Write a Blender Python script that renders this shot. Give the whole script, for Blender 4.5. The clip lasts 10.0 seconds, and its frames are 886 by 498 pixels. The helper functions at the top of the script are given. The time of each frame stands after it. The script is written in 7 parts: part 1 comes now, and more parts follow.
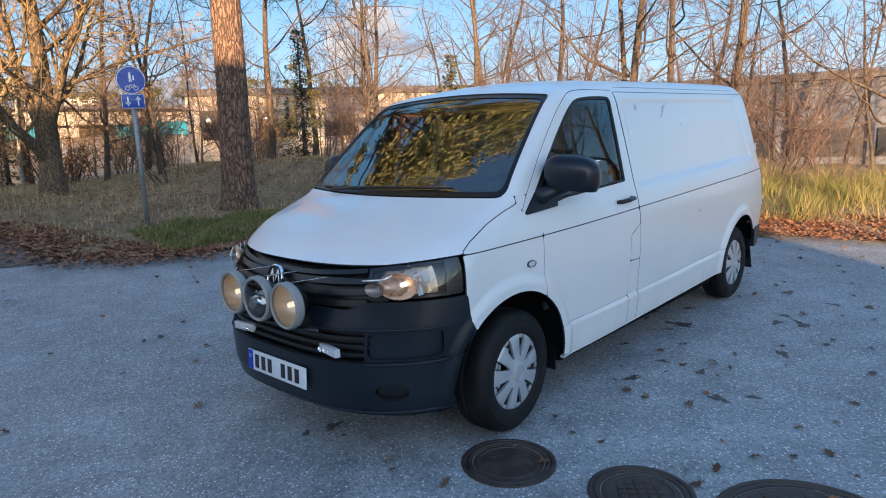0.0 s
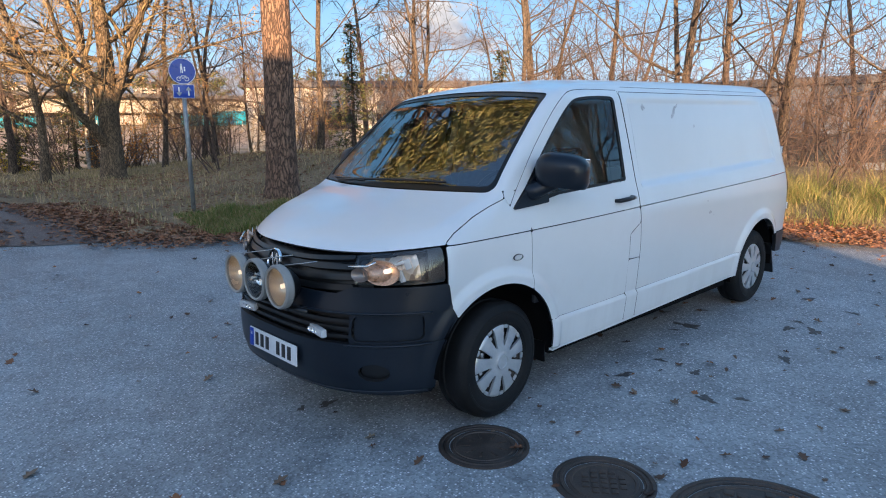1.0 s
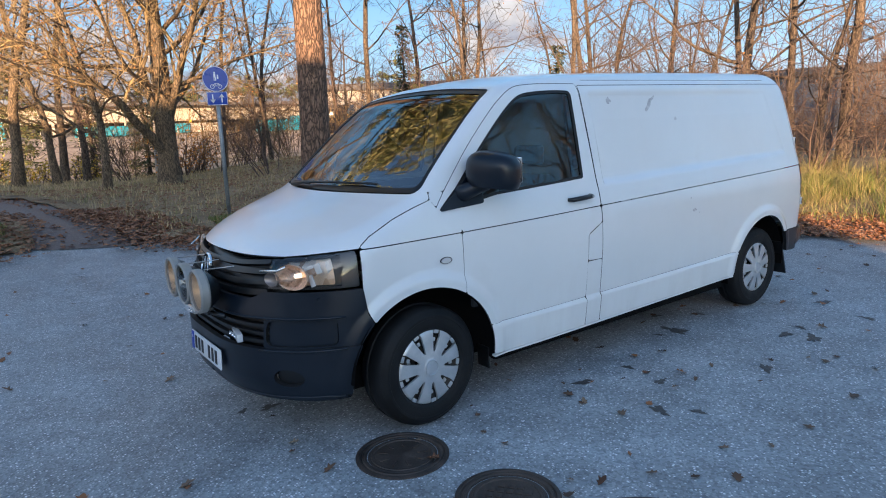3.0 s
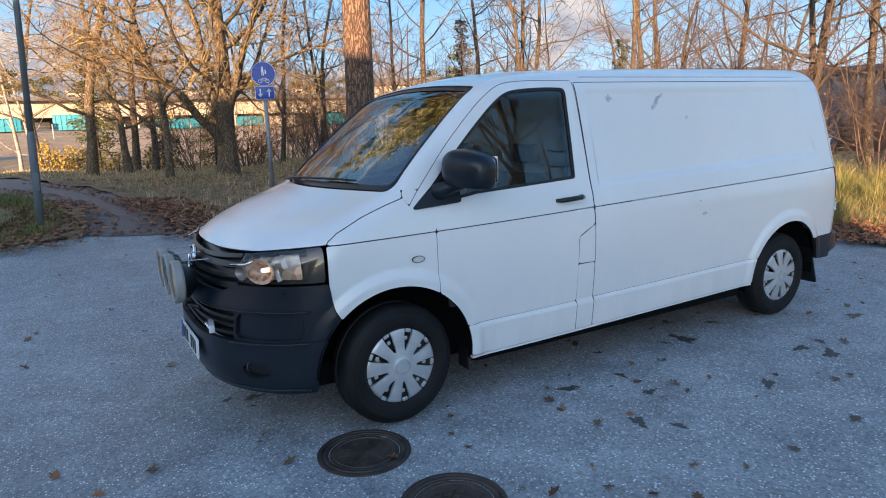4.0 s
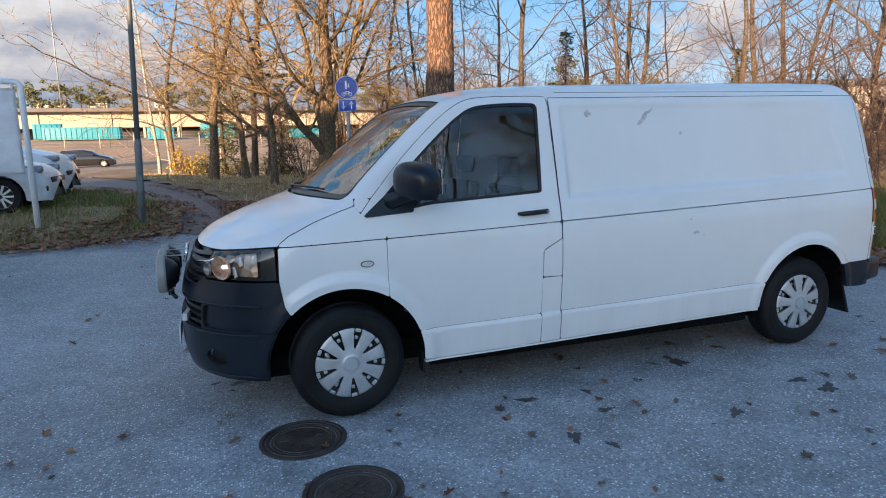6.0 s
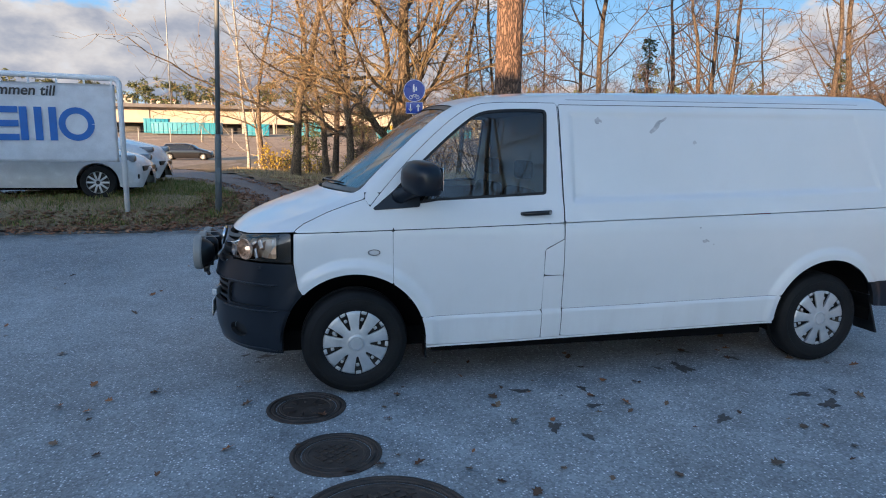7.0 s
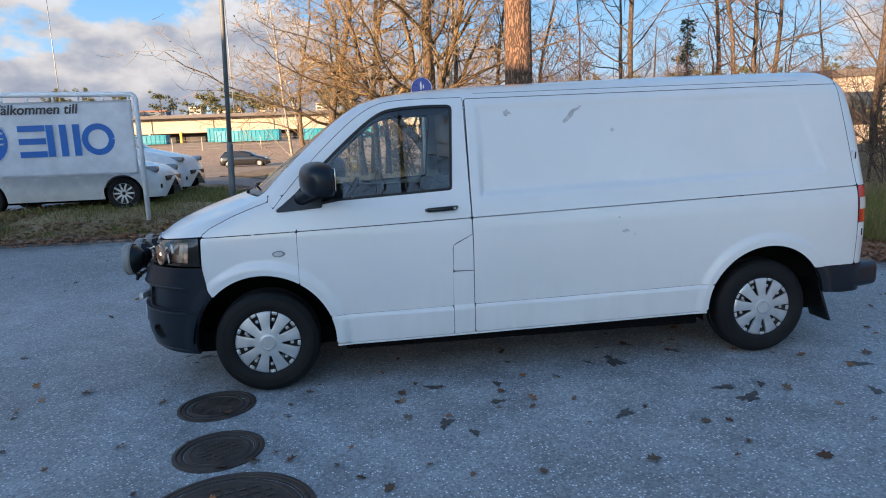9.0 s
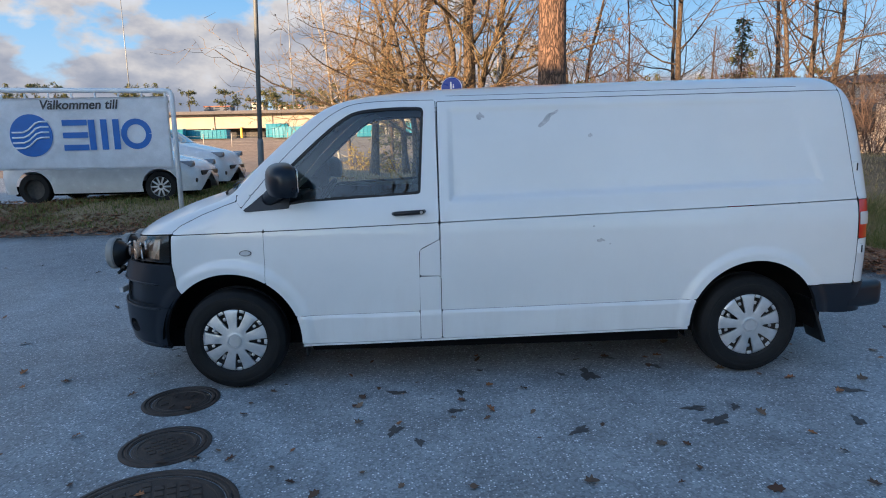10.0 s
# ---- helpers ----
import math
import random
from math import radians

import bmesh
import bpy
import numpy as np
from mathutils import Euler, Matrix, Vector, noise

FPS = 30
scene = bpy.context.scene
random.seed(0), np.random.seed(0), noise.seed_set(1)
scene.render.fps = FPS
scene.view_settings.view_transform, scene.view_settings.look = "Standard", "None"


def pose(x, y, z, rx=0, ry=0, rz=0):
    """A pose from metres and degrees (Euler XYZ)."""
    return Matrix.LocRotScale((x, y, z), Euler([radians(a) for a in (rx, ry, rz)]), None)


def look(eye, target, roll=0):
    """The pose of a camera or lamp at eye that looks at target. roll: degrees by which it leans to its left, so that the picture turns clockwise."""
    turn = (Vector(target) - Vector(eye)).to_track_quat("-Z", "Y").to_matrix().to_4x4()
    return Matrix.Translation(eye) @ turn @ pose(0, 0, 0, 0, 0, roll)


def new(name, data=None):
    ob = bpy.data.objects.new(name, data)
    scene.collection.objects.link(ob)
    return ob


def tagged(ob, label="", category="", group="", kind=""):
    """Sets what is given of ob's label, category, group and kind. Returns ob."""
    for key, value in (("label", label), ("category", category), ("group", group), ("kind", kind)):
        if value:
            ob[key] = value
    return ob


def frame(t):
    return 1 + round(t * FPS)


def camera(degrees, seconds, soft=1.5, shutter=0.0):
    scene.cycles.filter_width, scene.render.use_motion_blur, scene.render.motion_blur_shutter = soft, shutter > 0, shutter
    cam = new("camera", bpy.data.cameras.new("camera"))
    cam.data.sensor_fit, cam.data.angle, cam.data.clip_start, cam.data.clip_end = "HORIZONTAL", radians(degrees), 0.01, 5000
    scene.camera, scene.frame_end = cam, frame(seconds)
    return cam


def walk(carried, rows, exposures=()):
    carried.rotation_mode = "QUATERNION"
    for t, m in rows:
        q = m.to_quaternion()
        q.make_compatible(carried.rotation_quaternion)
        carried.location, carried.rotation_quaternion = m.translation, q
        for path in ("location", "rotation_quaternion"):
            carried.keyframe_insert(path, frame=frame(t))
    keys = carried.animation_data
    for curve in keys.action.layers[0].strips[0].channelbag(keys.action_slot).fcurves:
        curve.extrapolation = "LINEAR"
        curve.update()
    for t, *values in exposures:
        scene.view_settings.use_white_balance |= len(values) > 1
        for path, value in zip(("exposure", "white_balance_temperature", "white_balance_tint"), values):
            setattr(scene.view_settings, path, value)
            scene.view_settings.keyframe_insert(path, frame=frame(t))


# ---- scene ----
cam = camera(69.0, 10.0, 1.05)
PATH = [
    (0, (-2.675, -2.845, 1.629), (-1.225, -1.516, 1.266), -2.1),
    (0.5, (-2.608, -3.006, 1.618), (-1.234, -1.589, 1.293), -1.9),
    (1, (-2.549, -3.192, 1.626), (-1.214, -1.751, 1.252), -0.8),
    (1.5, (-2.428, -3.354, 1.626), (-1.123, -1.882, 1.261), -2.0),
    (2, (-2.226, -3.534, 1.601), (-1.028, -1.975, 1.235), -1.2),
    (2.2, (-2.151, -3.581, 1.612), (-0.96, -2.02, 1.234), -2.2),
    (3.3, (-1.764, -3.673, 1.609), (-0.632, -2.065, 1.242), -2.1),
    (3.5, (-1.674, -3.738, 1.609), (-0.602, -2.091, 1.238), -1.1),
    (4, (-1.451, -3.869, 1.608), (-0.46, -2.173, 1.228), -1.9),
    (4.5, (-1.265, -3.912, 1.607), (-0.371, -2.166, 1.219), -2.2),
    (5, (-1.042, -3.994, 1.622), (-0.229, -2.198, 1.285), -3.2),
    (5.5, (-0.823, -4.221, 1.611), (-0.162, -2.372, 1.229), -1.3),
    (5.7, (-0.753, -4.301, 1.603), (-0.081, -2.453, 1.24), -0.9),
    (6.8, (-0.413, -4.76, 1.59), (0.081, -2.844, 1.294), -0.7),
    (7, (-0.295, -4.824, 1.577), (0.123, -2.895, 1.254), 0.6),
    (7.5, (-0.076, -4.929, 1.58), (0.311, -2.99, 1.28), -1.1),
    (8, (0.136, -5.039, 1.592), (0.439, -3.093, 1.243), -1.9),
    (8.5, (0.441, -5.062, 1.578), (0.606, -3.099, 1.23), -1.2),
    (9, (0.698, -5.008, 1.577), (0.919, -3.048, 1.244), -2.3),
    (9.5, (0.935, -4.936, 1.586), (1.131, -2.969, 1.28), -2.5),
    (10, (1.256, -4.982, 1.589), (1.312, -3.011, 1.257), -1.3),
]
walk(cam, [(t, look(eye, target, roll)) for t, eye, target, roll in PATH], [(0.0, 1.95, 5600, 10), (4.0, 1.92, 5620, 10), (5.5, 1.83, 5620, 10), (7.0, 1.68, 5520, 10), (8.0, 1.73, 5520, 10), (8.5, 1.63, 5500, 10), (9.0, 1.74, 5540, 10), (9.5, 1.62, 5520, 10), (10.0, 1.60, 5480, 10)])

# ---- world, sun, exposure ----
SUN_WAY = Vector((0.66, 0.75, -0.1228)).normalized()      # the way the low sun's light travels
world = bpy.data.worlds.new("world")
scene.world = world
world.use_nodes = True
wn = world.node_tree.nodes
sky = wn.new("ShaderNodeTexSky")
sky.sky_type, sky.sun_disc = "NISHITA", False
sky.sun_elevation = radians(11)
sky.sun_rotation = math.atan2(-SUN_WAY.x, -SUN_WAY.y)
sky.air_density, sky.dust_density, sky.ozone_density = 1.0, 0.6, 1.3
wn["Background"].inputs["Strength"].default_value = 0.10
world.node_tree.links.new(sky.outputs[0], wn["Background"].inputs[0])
sun = new("sun", bpy.data.lights.new("sun", "SUN"))
sun.data.energy, sun.data.angle, sun.data.color = 5.0, radians(0.53), (1.0, 0.60, 0.285)
sun.matrix_world = look((0, 0, 60), Vector((0, 0, 60)) + SUN_WAY)

# ---- materials ----
def blank(name):
    m = bpy.data.materials.new(name)
    m.use_nodes = True
    t = m.node_tree
    return m, t, t.nodes["Principled BSDF"]


def nd(t, kind, **values):
    n = t.nodes.new("ShaderNode" + kind)
    for k, v in values.items():
        if k in n.inputs:
            n.inputs[k].default_value = v
    return n


def ramp(t, source, stops):
    r = t.nodes.new("ShaderNodeValToRGB")
    e = r.color_ramp.elements
    while len(e) < len(stops):
        e.new(0.5)
    for q, (p, c) in zip(e, stops):
        q.position = p
        q.color = (*c, 1) if len(c) == 3 else c
    t.links.new(source, r.inputs[0])
    return r.outputs[0]


def coords(t, scale=(1, 1, 1)):
    c = t.nodes.new("ShaderNodeTexCoord")
    m = t.nodes.new("ShaderNodeMapping")
    m.inputs["Scale"].default_value = scale
    t.links.new(c.outputs["Object"], m.inputs[0])
    return m.outputs[0]


def noise_tex(t, vec, scale, detail=4.0, rough=0.55):
    n = nd(t, "TexNoise", Scale=scale, Detail=detail, Roughness=rough)
    t.links.new(vec, n.inputs["Vector"])
    return n.outputs["Fac"]


def mixc(t, fac, a, b, mode="MIX"):
    m = t.nodes.new("ShaderNodeMix")
    m.data_type, m.blend_type = "RGBA", mode
    for sock, v in ((m.inputs[0], fac), (m.inputs[6], a), (m.inputs[7], b)):
        if isinstance(v, bpy.types.NodeSocket):
            t.links.new(v, sock)
        else:
            sock.default_value = v if isinstance(v, (int, float)) else (*v, 1)
    return m.outputs[2]


def bump(t, bsdf, height, strength=0.3, distance=0.01):
    b = nd(t, "Bump", Strength=strength, Distance=distance)
    t.links.new(height, b.inputs["Height"])
    t.links.new(b.outputs[0], bsdf.inputs["Normal"])


def surface(name, low, high, scale=8.0, rough=(0.5, 0.8), metal=0.0, grain=120.0, relief=0.15, depth=0.003, stretch=(1, 1, 1), coat=0.0, third=None, spec=None):
    """Two tones mixed by broad noise, fine grain in bump and gloss."""
    m, t, b = blank(name)
    v = coords(t, stretch)
    broad, fine = noise_tex(t, v, scale), noise_tex(t, v, grain, 3)
    stops = [(0.32, low), (0.68, high)] if third is None else [(0.3, low), (0.52, high), (0.72, third)]
    col = ramp(t, broad, stops)
    grains = ramp(t, fine, [(0.25, (0.72,) * 3), (0.75, (1.2,) * 3)] if relief > 0.05 else [(0.25, (0.95,) * 3), (0.75, (1.04,) * 3)])
    t.links.new(mixc(t, 1.0, col, grains, "MULTIPLY"), b.inputs["Base Color"])
    r = ramp(t, broad, [(0.3, (rough[0],) * 3), (0.7, (rough[1],) * 3)])
    t.links.new(r, b.inputs["Roughness"])
    b.inputs["Metallic"].default_value = metal
    b.inputs["Coat Weight"].default_value = coat
    b.inputs["Coat Roughness"].default_value = 0.05
    if spec is not None:
        b.inputs["Specular IOR Level"].default_value = spec
    if relief:
        bump(t, b, fine, relief, depth)
    return m


def plain(name, colour, rough=0.5, metal=0.0, coat=0.0, spec=None):
    return surface(name, [c * 0.9 for c in colour], [min(1, c * 1.06) for c in colour], 5.0, (rough * 0.85, min(1, rough * 1.15)), metal, 60.0, 0.04, 0.001, coat=coat, spec=spec)


def glass(name, tint=(0.85, 0.9, 0.92), clear=0.8, rough=0.0, ior=1.68):
    """Thin pane: a sheet that lets most light straight through and mirrors by its Fresnel."""
    m, t, b = blank(name)
    t.nodes.remove(b)
    tr, gl = nd(t, "BsdfTransparent"), nd(t, "BsdfGlossy")
    tr.inputs[0].default_value = (*[c * clear for c in tint], 1)
    gl.inputs["Roughness"].default_value = rough
    f = nd(t, "Fresnel", IOR=ior)
    mx = nd(t, "MixShader")
    t.links.new(f.outputs[0], mx.inputs[0])
    t.links.new(tr.outputs[0], mx.inputs[1])
    t.links.new(gl.outputs[0], mx.inputs[2])
    t.links.new(mx.outputs[0], t.nodes["Material Output"].inputs[0])
    return m


def make_paint():
    m, t, b = blank("white_paint")
    v = coords(t)
    dirt = noise_tex(t, v, 1.3, 6, 0.62)
    streak = noise_tex(t, coords(t, (9, 9, 0.9)), 1.0, 5, 0.6)
    fine = noise_tex(t, v, 210.0, 2)
    col = ramp(t, dirt, [(0.3, (0.70, 0.72, 0.73)), (0.6, (0.745, 0.76, 0.77)), (0.8, (0.69, 0.695, 0.69))])
    sep = nd(t, "SeparateXYZ")
    t.links.new(v, sep.inputs[0])
    low = nd(t, "MapRange")
    for k, q in (("From Min", 0.75), ("From Max", 0.25), ("To Min", 0.0), ("To Max", 1.0)):
        low.inputs[k].default_value = q
    t.links.new(sep.outputs[2], low.inputs["Value"])
    splash = nd(t, "Math")
    splash.operation = "MULTIPLY"
    t.links.new(low.outputs[0], splash.inputs[0])
    t.links.new(ramp(t, streak, [(0.42, (0, 0, 0)), (0.75, (0.25,) * 3)]), splash.inputs[1])
    t.links.new(mixc(t, splash.outputs[0], col, (0.42, 0.40, 0.37)), b.inputs["Base Color"])
    t.links.new(ramp(t, dirt, [(0.3, (0.3,) * 3), (0.7, (0.42,) * 3)]), b.inputs["Roughness"])
    b.inputs["Coat Weight"].default_value, b.inputs["Coat Roughness"].default_value = 0.8, 0.10
    bump(t, b, noise_tex(t, v, 2.2, 3), 0.06, 0.01)
    return m


def make_asphalt(name="asphalt", base=(0.285, 0.300, 0.312), chip_tone=(0.84, 0.85, 0.86)):
    m, t, b = blank(name)
    v = coords(t)
    broad, mid = noise_tex(t, v, 0.35, 6, 0.6), noise_tex(t, v, 3.0, 5, 0.6)
    vor = nd(t, "TexVoronoi", Scale=78.0, Randomness=1.0)
    t.links.new(v, vor.inputs["Vector"])
    chip = nd(t, "SeparateXYZ")
    t.links.new(vor.outputs["Color"], chip.inputs[0])
    c = ramp(t, broad, [(0.3, [q * 0.8 for q in base]), (0.7, [q * 1.25 for q in base])])
    c = mixc(t, 0.6, c, ramp(t, mid, [(0.3, (0.5,) * 3), (0.7, (1.3,) * 3)]), "MULTIPLY")
    # dark and pale stone chips among the bitumen
    speck = mixc(t, 0.55, c, ramp(t, chip.outputs[1], [(0.0, (0.35,) * 3), (0.5, (1.0,) * 3), (1.0, (1.35,) * 3)]), "MULTIPLY")
    pale = ramp(t, chip.outputs[0], [(0.66, (0, 0, 0)), (0.84, (0.45,) * 3), (0.95, (1.0,) * 3)])
    near = ramp(t, vor.outputs["Distance"], [(0.30, (1, 1, 1)), (0.52, (0, 0, 0))])
    chips = mixc(t, 1.0, pale, near, "MULTIPLY")
    t.links.new(mixc(t, chips, speck, chip_tone), b.inputs["Base Color"])
    t.links.new(ramp(t, mid, [(0.3, (0.48,) * 3), (0.7, (0.72,) * 3)]), b.inputs["Roughness"])
    bump(t, b, vor.outputs["Distance"], 0.6, 0.004)
    return m


def make_bark(name, dark, light, scale=7.0, relief=0.9, plates=2.2, depth=0.03):
    m, t, b = blank(name)
    v = coords(t, (1, 1, 0.32))
    vor = nd(t, "TexVoronoi", Scale=scale * plates, Randomness=1.0)
    vor.feature = "DISTANCE_TO_EDGE"
    wob = nd(t, "TexNoise", Scale=scale, Detail=4.0)
    t.links.new(v, wob.inputs["Vector"])
    t.links.new(mixc(t, 0.2, v, wob.outputs["Color"]), vor.inputs["Vector"])
    edge = ramp(t, vor.outputs["Distance"], [(0.0, (0, 0, 0)), (0.16, (0.7,) * 3), (0.4, (1, 1, 1))])
    fine = noise_tex(t, v, scale * 9, 5)
    col = mixc(t, edge, dark, light)
    t.links.new(mixc(t, 0.85, col, ramp(t, fine, [(0.25, (0.4,) * 3), (0.75, (1.4,) * 3)]), "MULTIPLY"), b.inputs["Base Color"])
    b.inputs["Roughness"].default_value = 0.9
    bump(t, b, mixc(t, 0.3, edge, fine), relief, depth)
    return m


def make_leafy(name, tones, rough=0.7):
    """Each leaf or blade takes one of several tones."""
    m, t, b = blank(name)
    g = t.nodes.new("ShaderNodeNewGeometry")
    n = len(tones)
    col = ramp(t, g.outputs["Random Per Island"], [(i / max(1, n - 1), c) for i, c in enumerate(tones)])
    t.links.new(col, b.inputs["Base Color"])
    b.inputs["Roughness"].default_value = rough
    b.inputs["Specular IOR Level"].default_value = 0.25
    return m


def make_ground(name, a, b2, c2, scale=1.2):
    m, t, b = blank(name)
    v = coords(t)
    n1, n2 = noise_tex(t, v, scale, 6, 0.65), noise_tex(t, v, scale * 22, 5, 0.7)
    col = ramp(t, n1, [(0.32, a), (0.5, b2), (0.68, c2)])
    t.links.new(mixc(t, 0.8, col, ramp(t, n2, [(0.25, (0.45,) * 3), (0.75, (1.45,) * 3)]), "MULTIPLY"), b.inputs["Base Color"])
    b.inputs["Roughness"].default_value = 0.95
    b.inputs["Specular IOR Level"].default_value = 0.15
    bump(t, b, n2, 0.8, 0.05)
    return m


PAINT = make_paint()
ASPHALT = make_asphalt()
PATH_ASPHALT = make_asphalt("worn_path_asphalt", (0.15, 0.118, 0.105), (0.3, 0.26, 0.23))
PLASTIC = surface("dark_bumper_plastic", (0.0065, 0.0105, 0.018), (0.0115, 0.0165, 0.0255), 3.0, (0.27, 0.40), 0, 380.0, 0.10, 0.001, spec=0.38)
BLACK = plain("black_plastic", (0.007, 0.0075, 0.0085), 0.35)
RUBBER = surface("tyre_rubber", (0.007, 0.0075, 0.0085), (0.015, 0.0155, 0.0165), 9.0, (0.5, 0.75), 0, 150.0, 0.25, 0.002, spec=0.22)
SEAL = plain("black_rubber_seal", (0.01, 0.01, 0.011), 0.6)
# turned-in edges of painted panels; the gap's shade is put into this colour
SHUT = plain("shaded_shut_line", (0.045, 0.047, 0.05), 0.7)
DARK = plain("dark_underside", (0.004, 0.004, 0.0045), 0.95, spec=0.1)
SILVER = surface("silver_hubcap_paint", (0.50, 0.52, 0.54), (0.62, 0.63, 0.65), 14.0, (0.28, 0.45), 0.55, 200.0, 0.05, 0.001)
STEEL = surface("steel", (0.35, 0.36, 0.37), (0.5, 0.5, 0.5), 20.0, (0.3, 0.5), 0.9, 150.0, 0.1, 0.001)
RUSTY = surface("dull_steel_wheel", (0.05, 0.05, 0.05), (0.12, 0.11, 0.1), 18.0, (0.5, 0.8), 0.5, 150.0, 0.2, 0.001)
CHROME = plain("chrome", (0.86, 0.87, 0.88), 0.08, 1.0)
REFLECTOR = plain("lamp_reflector", (0.9, 0.88, 0.84), 0.12, 1.0)
GLASS = glass("window_glass", (0.92, 0.98, 0.96), 0.99, ior=1.88)
SCREEN = glass("windscreen_glass", (0.80, 0.90, 0.92), 0.85, ior=3.1)
LENS = glass("lamp_lens", (0.97, 0.97, 0.96), 0.95, 0.02)
RED = plain("red_lamp_plastic", (0.55, 0.012, 0.014), 0.15, 0, 0.6)
WHITE_LAMP = plain("clear_lamp_plastic", (0.6, 0.6, 0.6), 0.15, 0, 0.6)
INSIDE = plain("dark_interior_trim", (0.035, 0.037, 0.042), 0.7)
GREY_TRIM = plain("grey_interior_trim", (0.16, 0.17, 0.18), 0.75)
CLOTH = surface("grey_seat_cloth", (0.05, 0.053, 0.06), (0.075, 0.078, 0.085), 30.0, (0.9, 1.0), 0, 400.0, 0.4, 0.002)
PLATE = plain("number_plate_white", (0.72, 0.73, 0.74), 0.35)
BLUE = plain("plate_blue", (0.012, 0.05, 0.42), 0.35)
IRON = surface("cast_iron", (0.042, 0.033, 0.028), (0.10, 0.076, 0.062), 9.0, (0.45, 0.75), 0.35, 140.0, 0.35, 0.002)
GALV = surface("galvanised_steel", (0.20, 0.215, 0.225), (0.31, 0.33, 0.34), 9.0, (0.45, 0.65), 0.55, 90.0, 0.08, 0.001)
SIGN_BLUE = plain("sign_blue", (0.008, 0.045, 0.33), 0.3)
SIGN_WHITE = plain("sign_white", (0.78, 0.79, 0.8), 0.35)
WHITE_COAT = plain("white_powder_coat", (0.78, 0.79, 0.81), 0.35)
BANNER = plain("white_banner_sheet", (0.83, 0.85, 0.88), 0.42)
INK = plain("black_ink", (0.015, 0.015, 0.018), 0.5)
LOGO_BLUE = plain("logo_blue", (0.012, 0.115, 0.42), 0.45)
CAR_WHITE = plain("white_car_paint", (0.74, 0.75, 0.76), 0.25, 0, 0.8)
CAR_BLACK = plain("black_car_paint", (0.015, 0.015, 0.017), 0.2, 0, 0.9)
CAR_GLASS = plain("dark_car_glass", (0.02, 0.024, 0.028), 0.05, 0, 0.5)
CONCRETE = surface("concrete_kerb", (0.11, 0.10, 0.09), (0.19, 0.18, 0.165), 3.0, (0.8, 0.95), 0, 80.0, 0.3, 0.004)
VERGE = make_ground("verge_soil", (0.21, 0.15, 0.095), (0.31, 0.23, 0.14), (0.39, 0.29, 0.185))
SCUFF = surface("grey_scuff", (0.36, 0.37, 0.39), (0.58, 0.58, 0.59), 40.0, (0.5, 0.7), 0, 200.0, 0.1, 0.001)
FIELD = make_ground("dry_ground", (0.15, 0.105, 0.06), (0.21, 0.15, 0.09), (0.13, 0.12, 0.05), 0.25)
LOT = make_ground("gravel_lot", (0.34, 0.245, 0.17), (0.42, 0.31, 0.215), (0.31, 0.225, 0.155), 0.12)
PINE_BARK = make_bark("pine_bark", (0.045, 0.028, 0.02), (0.27, 0.165, 0.11), 7.0, 1.0, 2.6, 0.03)
OAK_BARK = make_bark("oak_bark", (0.045, 0.035, 0.026), (0.255, 0.182, 0.11), 9.0, 0.9, 2.5, 0.025)
BARK = make_bark("grey_brown_bark", (0.034, 0.025, 0.02), (0.145, 0.107, 0.075), 9.0, 0.6, 2.0, 0.015)
# golden copy of the twig bark, with low sunlight put into its colour
SUNLIT_TWIG = surface("sun_toned_twig_bark", (0.06, 0.044, 0.026), (0.34, 0.245, 0.115), 1.3, (0.8, 0.95), 0, 60.0, 0.2, 0.004)
# darker copy; the wood's shade is put into its colour
TWIG = surface("twig_bark", (0.028, 0.021, 0.017), (0.165, 0.118, 0.08), 1.3, (0.8, 0.95), 0, 60.0, 0.2, 0.004)
RED_TWIG = surface("reddish_twigs", (0.04, 0.027, 0.023), (0.165, 0.112, 0.09), 0.9, (0.8, 0.95), 0, 60.0, 0.2, 0.004)
BIRCH_BARK = surface("birch_bark", (0.12, 0.1, 0.09), (0.5, 0.46, 0.4), 6.0, (0.7, 0.9), 0, 40.0, 0.3, 0.006, (1, 1, 3))
NEEDLES = make_leafy("pine_needles", [(0.11, 0.13, 0.05), (0.23, 0.245, 0.095), (0.37, 0.36, 0.15), (0.46, 0.41, 0.20)])
SPRUCE = make_leafy("spruce_needles", [(0.035, 0.05, 0.022), (0.08, 0.09, 0.035), (0.14, 0.13, 0.05)])
DRY_LEAF = make_leafy("withered_leaves", [(0.20, 0.09, 0.03), (0.28, 0.14, 0.045), (0.14, 0.065, 0.03), (0.32, 0.19, 0.07)])
DULL_LEAF = make_leafy("wet_dull_leaves", [(0.34, 0.15, 0.06), (0.26, 0.12, 0.06), (0.06, 0.035, 0.025), (0.14, 0.085, 0.055), (0.035, 0.025, 0.022), (0.22, 0.15, 0.10), (0.10, 0.05, 0.03), (0.3, 0.24, 0.17)])
LITTER = make_leafy("leaf_litter", [(0.20, 0.085, 0.045), (0.30, 0.145, 0.075), (0.13, 0.06, 0.04), (0.36, 0.21, 0.12), (0.24, 0.105, 0.055)])
GRASS = make_leafy("grass_blades", [(0.07, 0.12, 0.022), (0.13, 0.16, 0.035), (0.24, 0.20, 0.07), (0.33, 0.26, 0.12), (0.10, 0.14, 0.03)])
STRAW = make_leafy("dry_grass_blades", [(0.26, 0.20, 0.095), (0.35, 0.265, 0.135), (0.12, 0.14, 0.04), (0.20, 0.15, 0.08), (0.09, 0.125, 0.03), (0.30, 0.22, 0.11)])
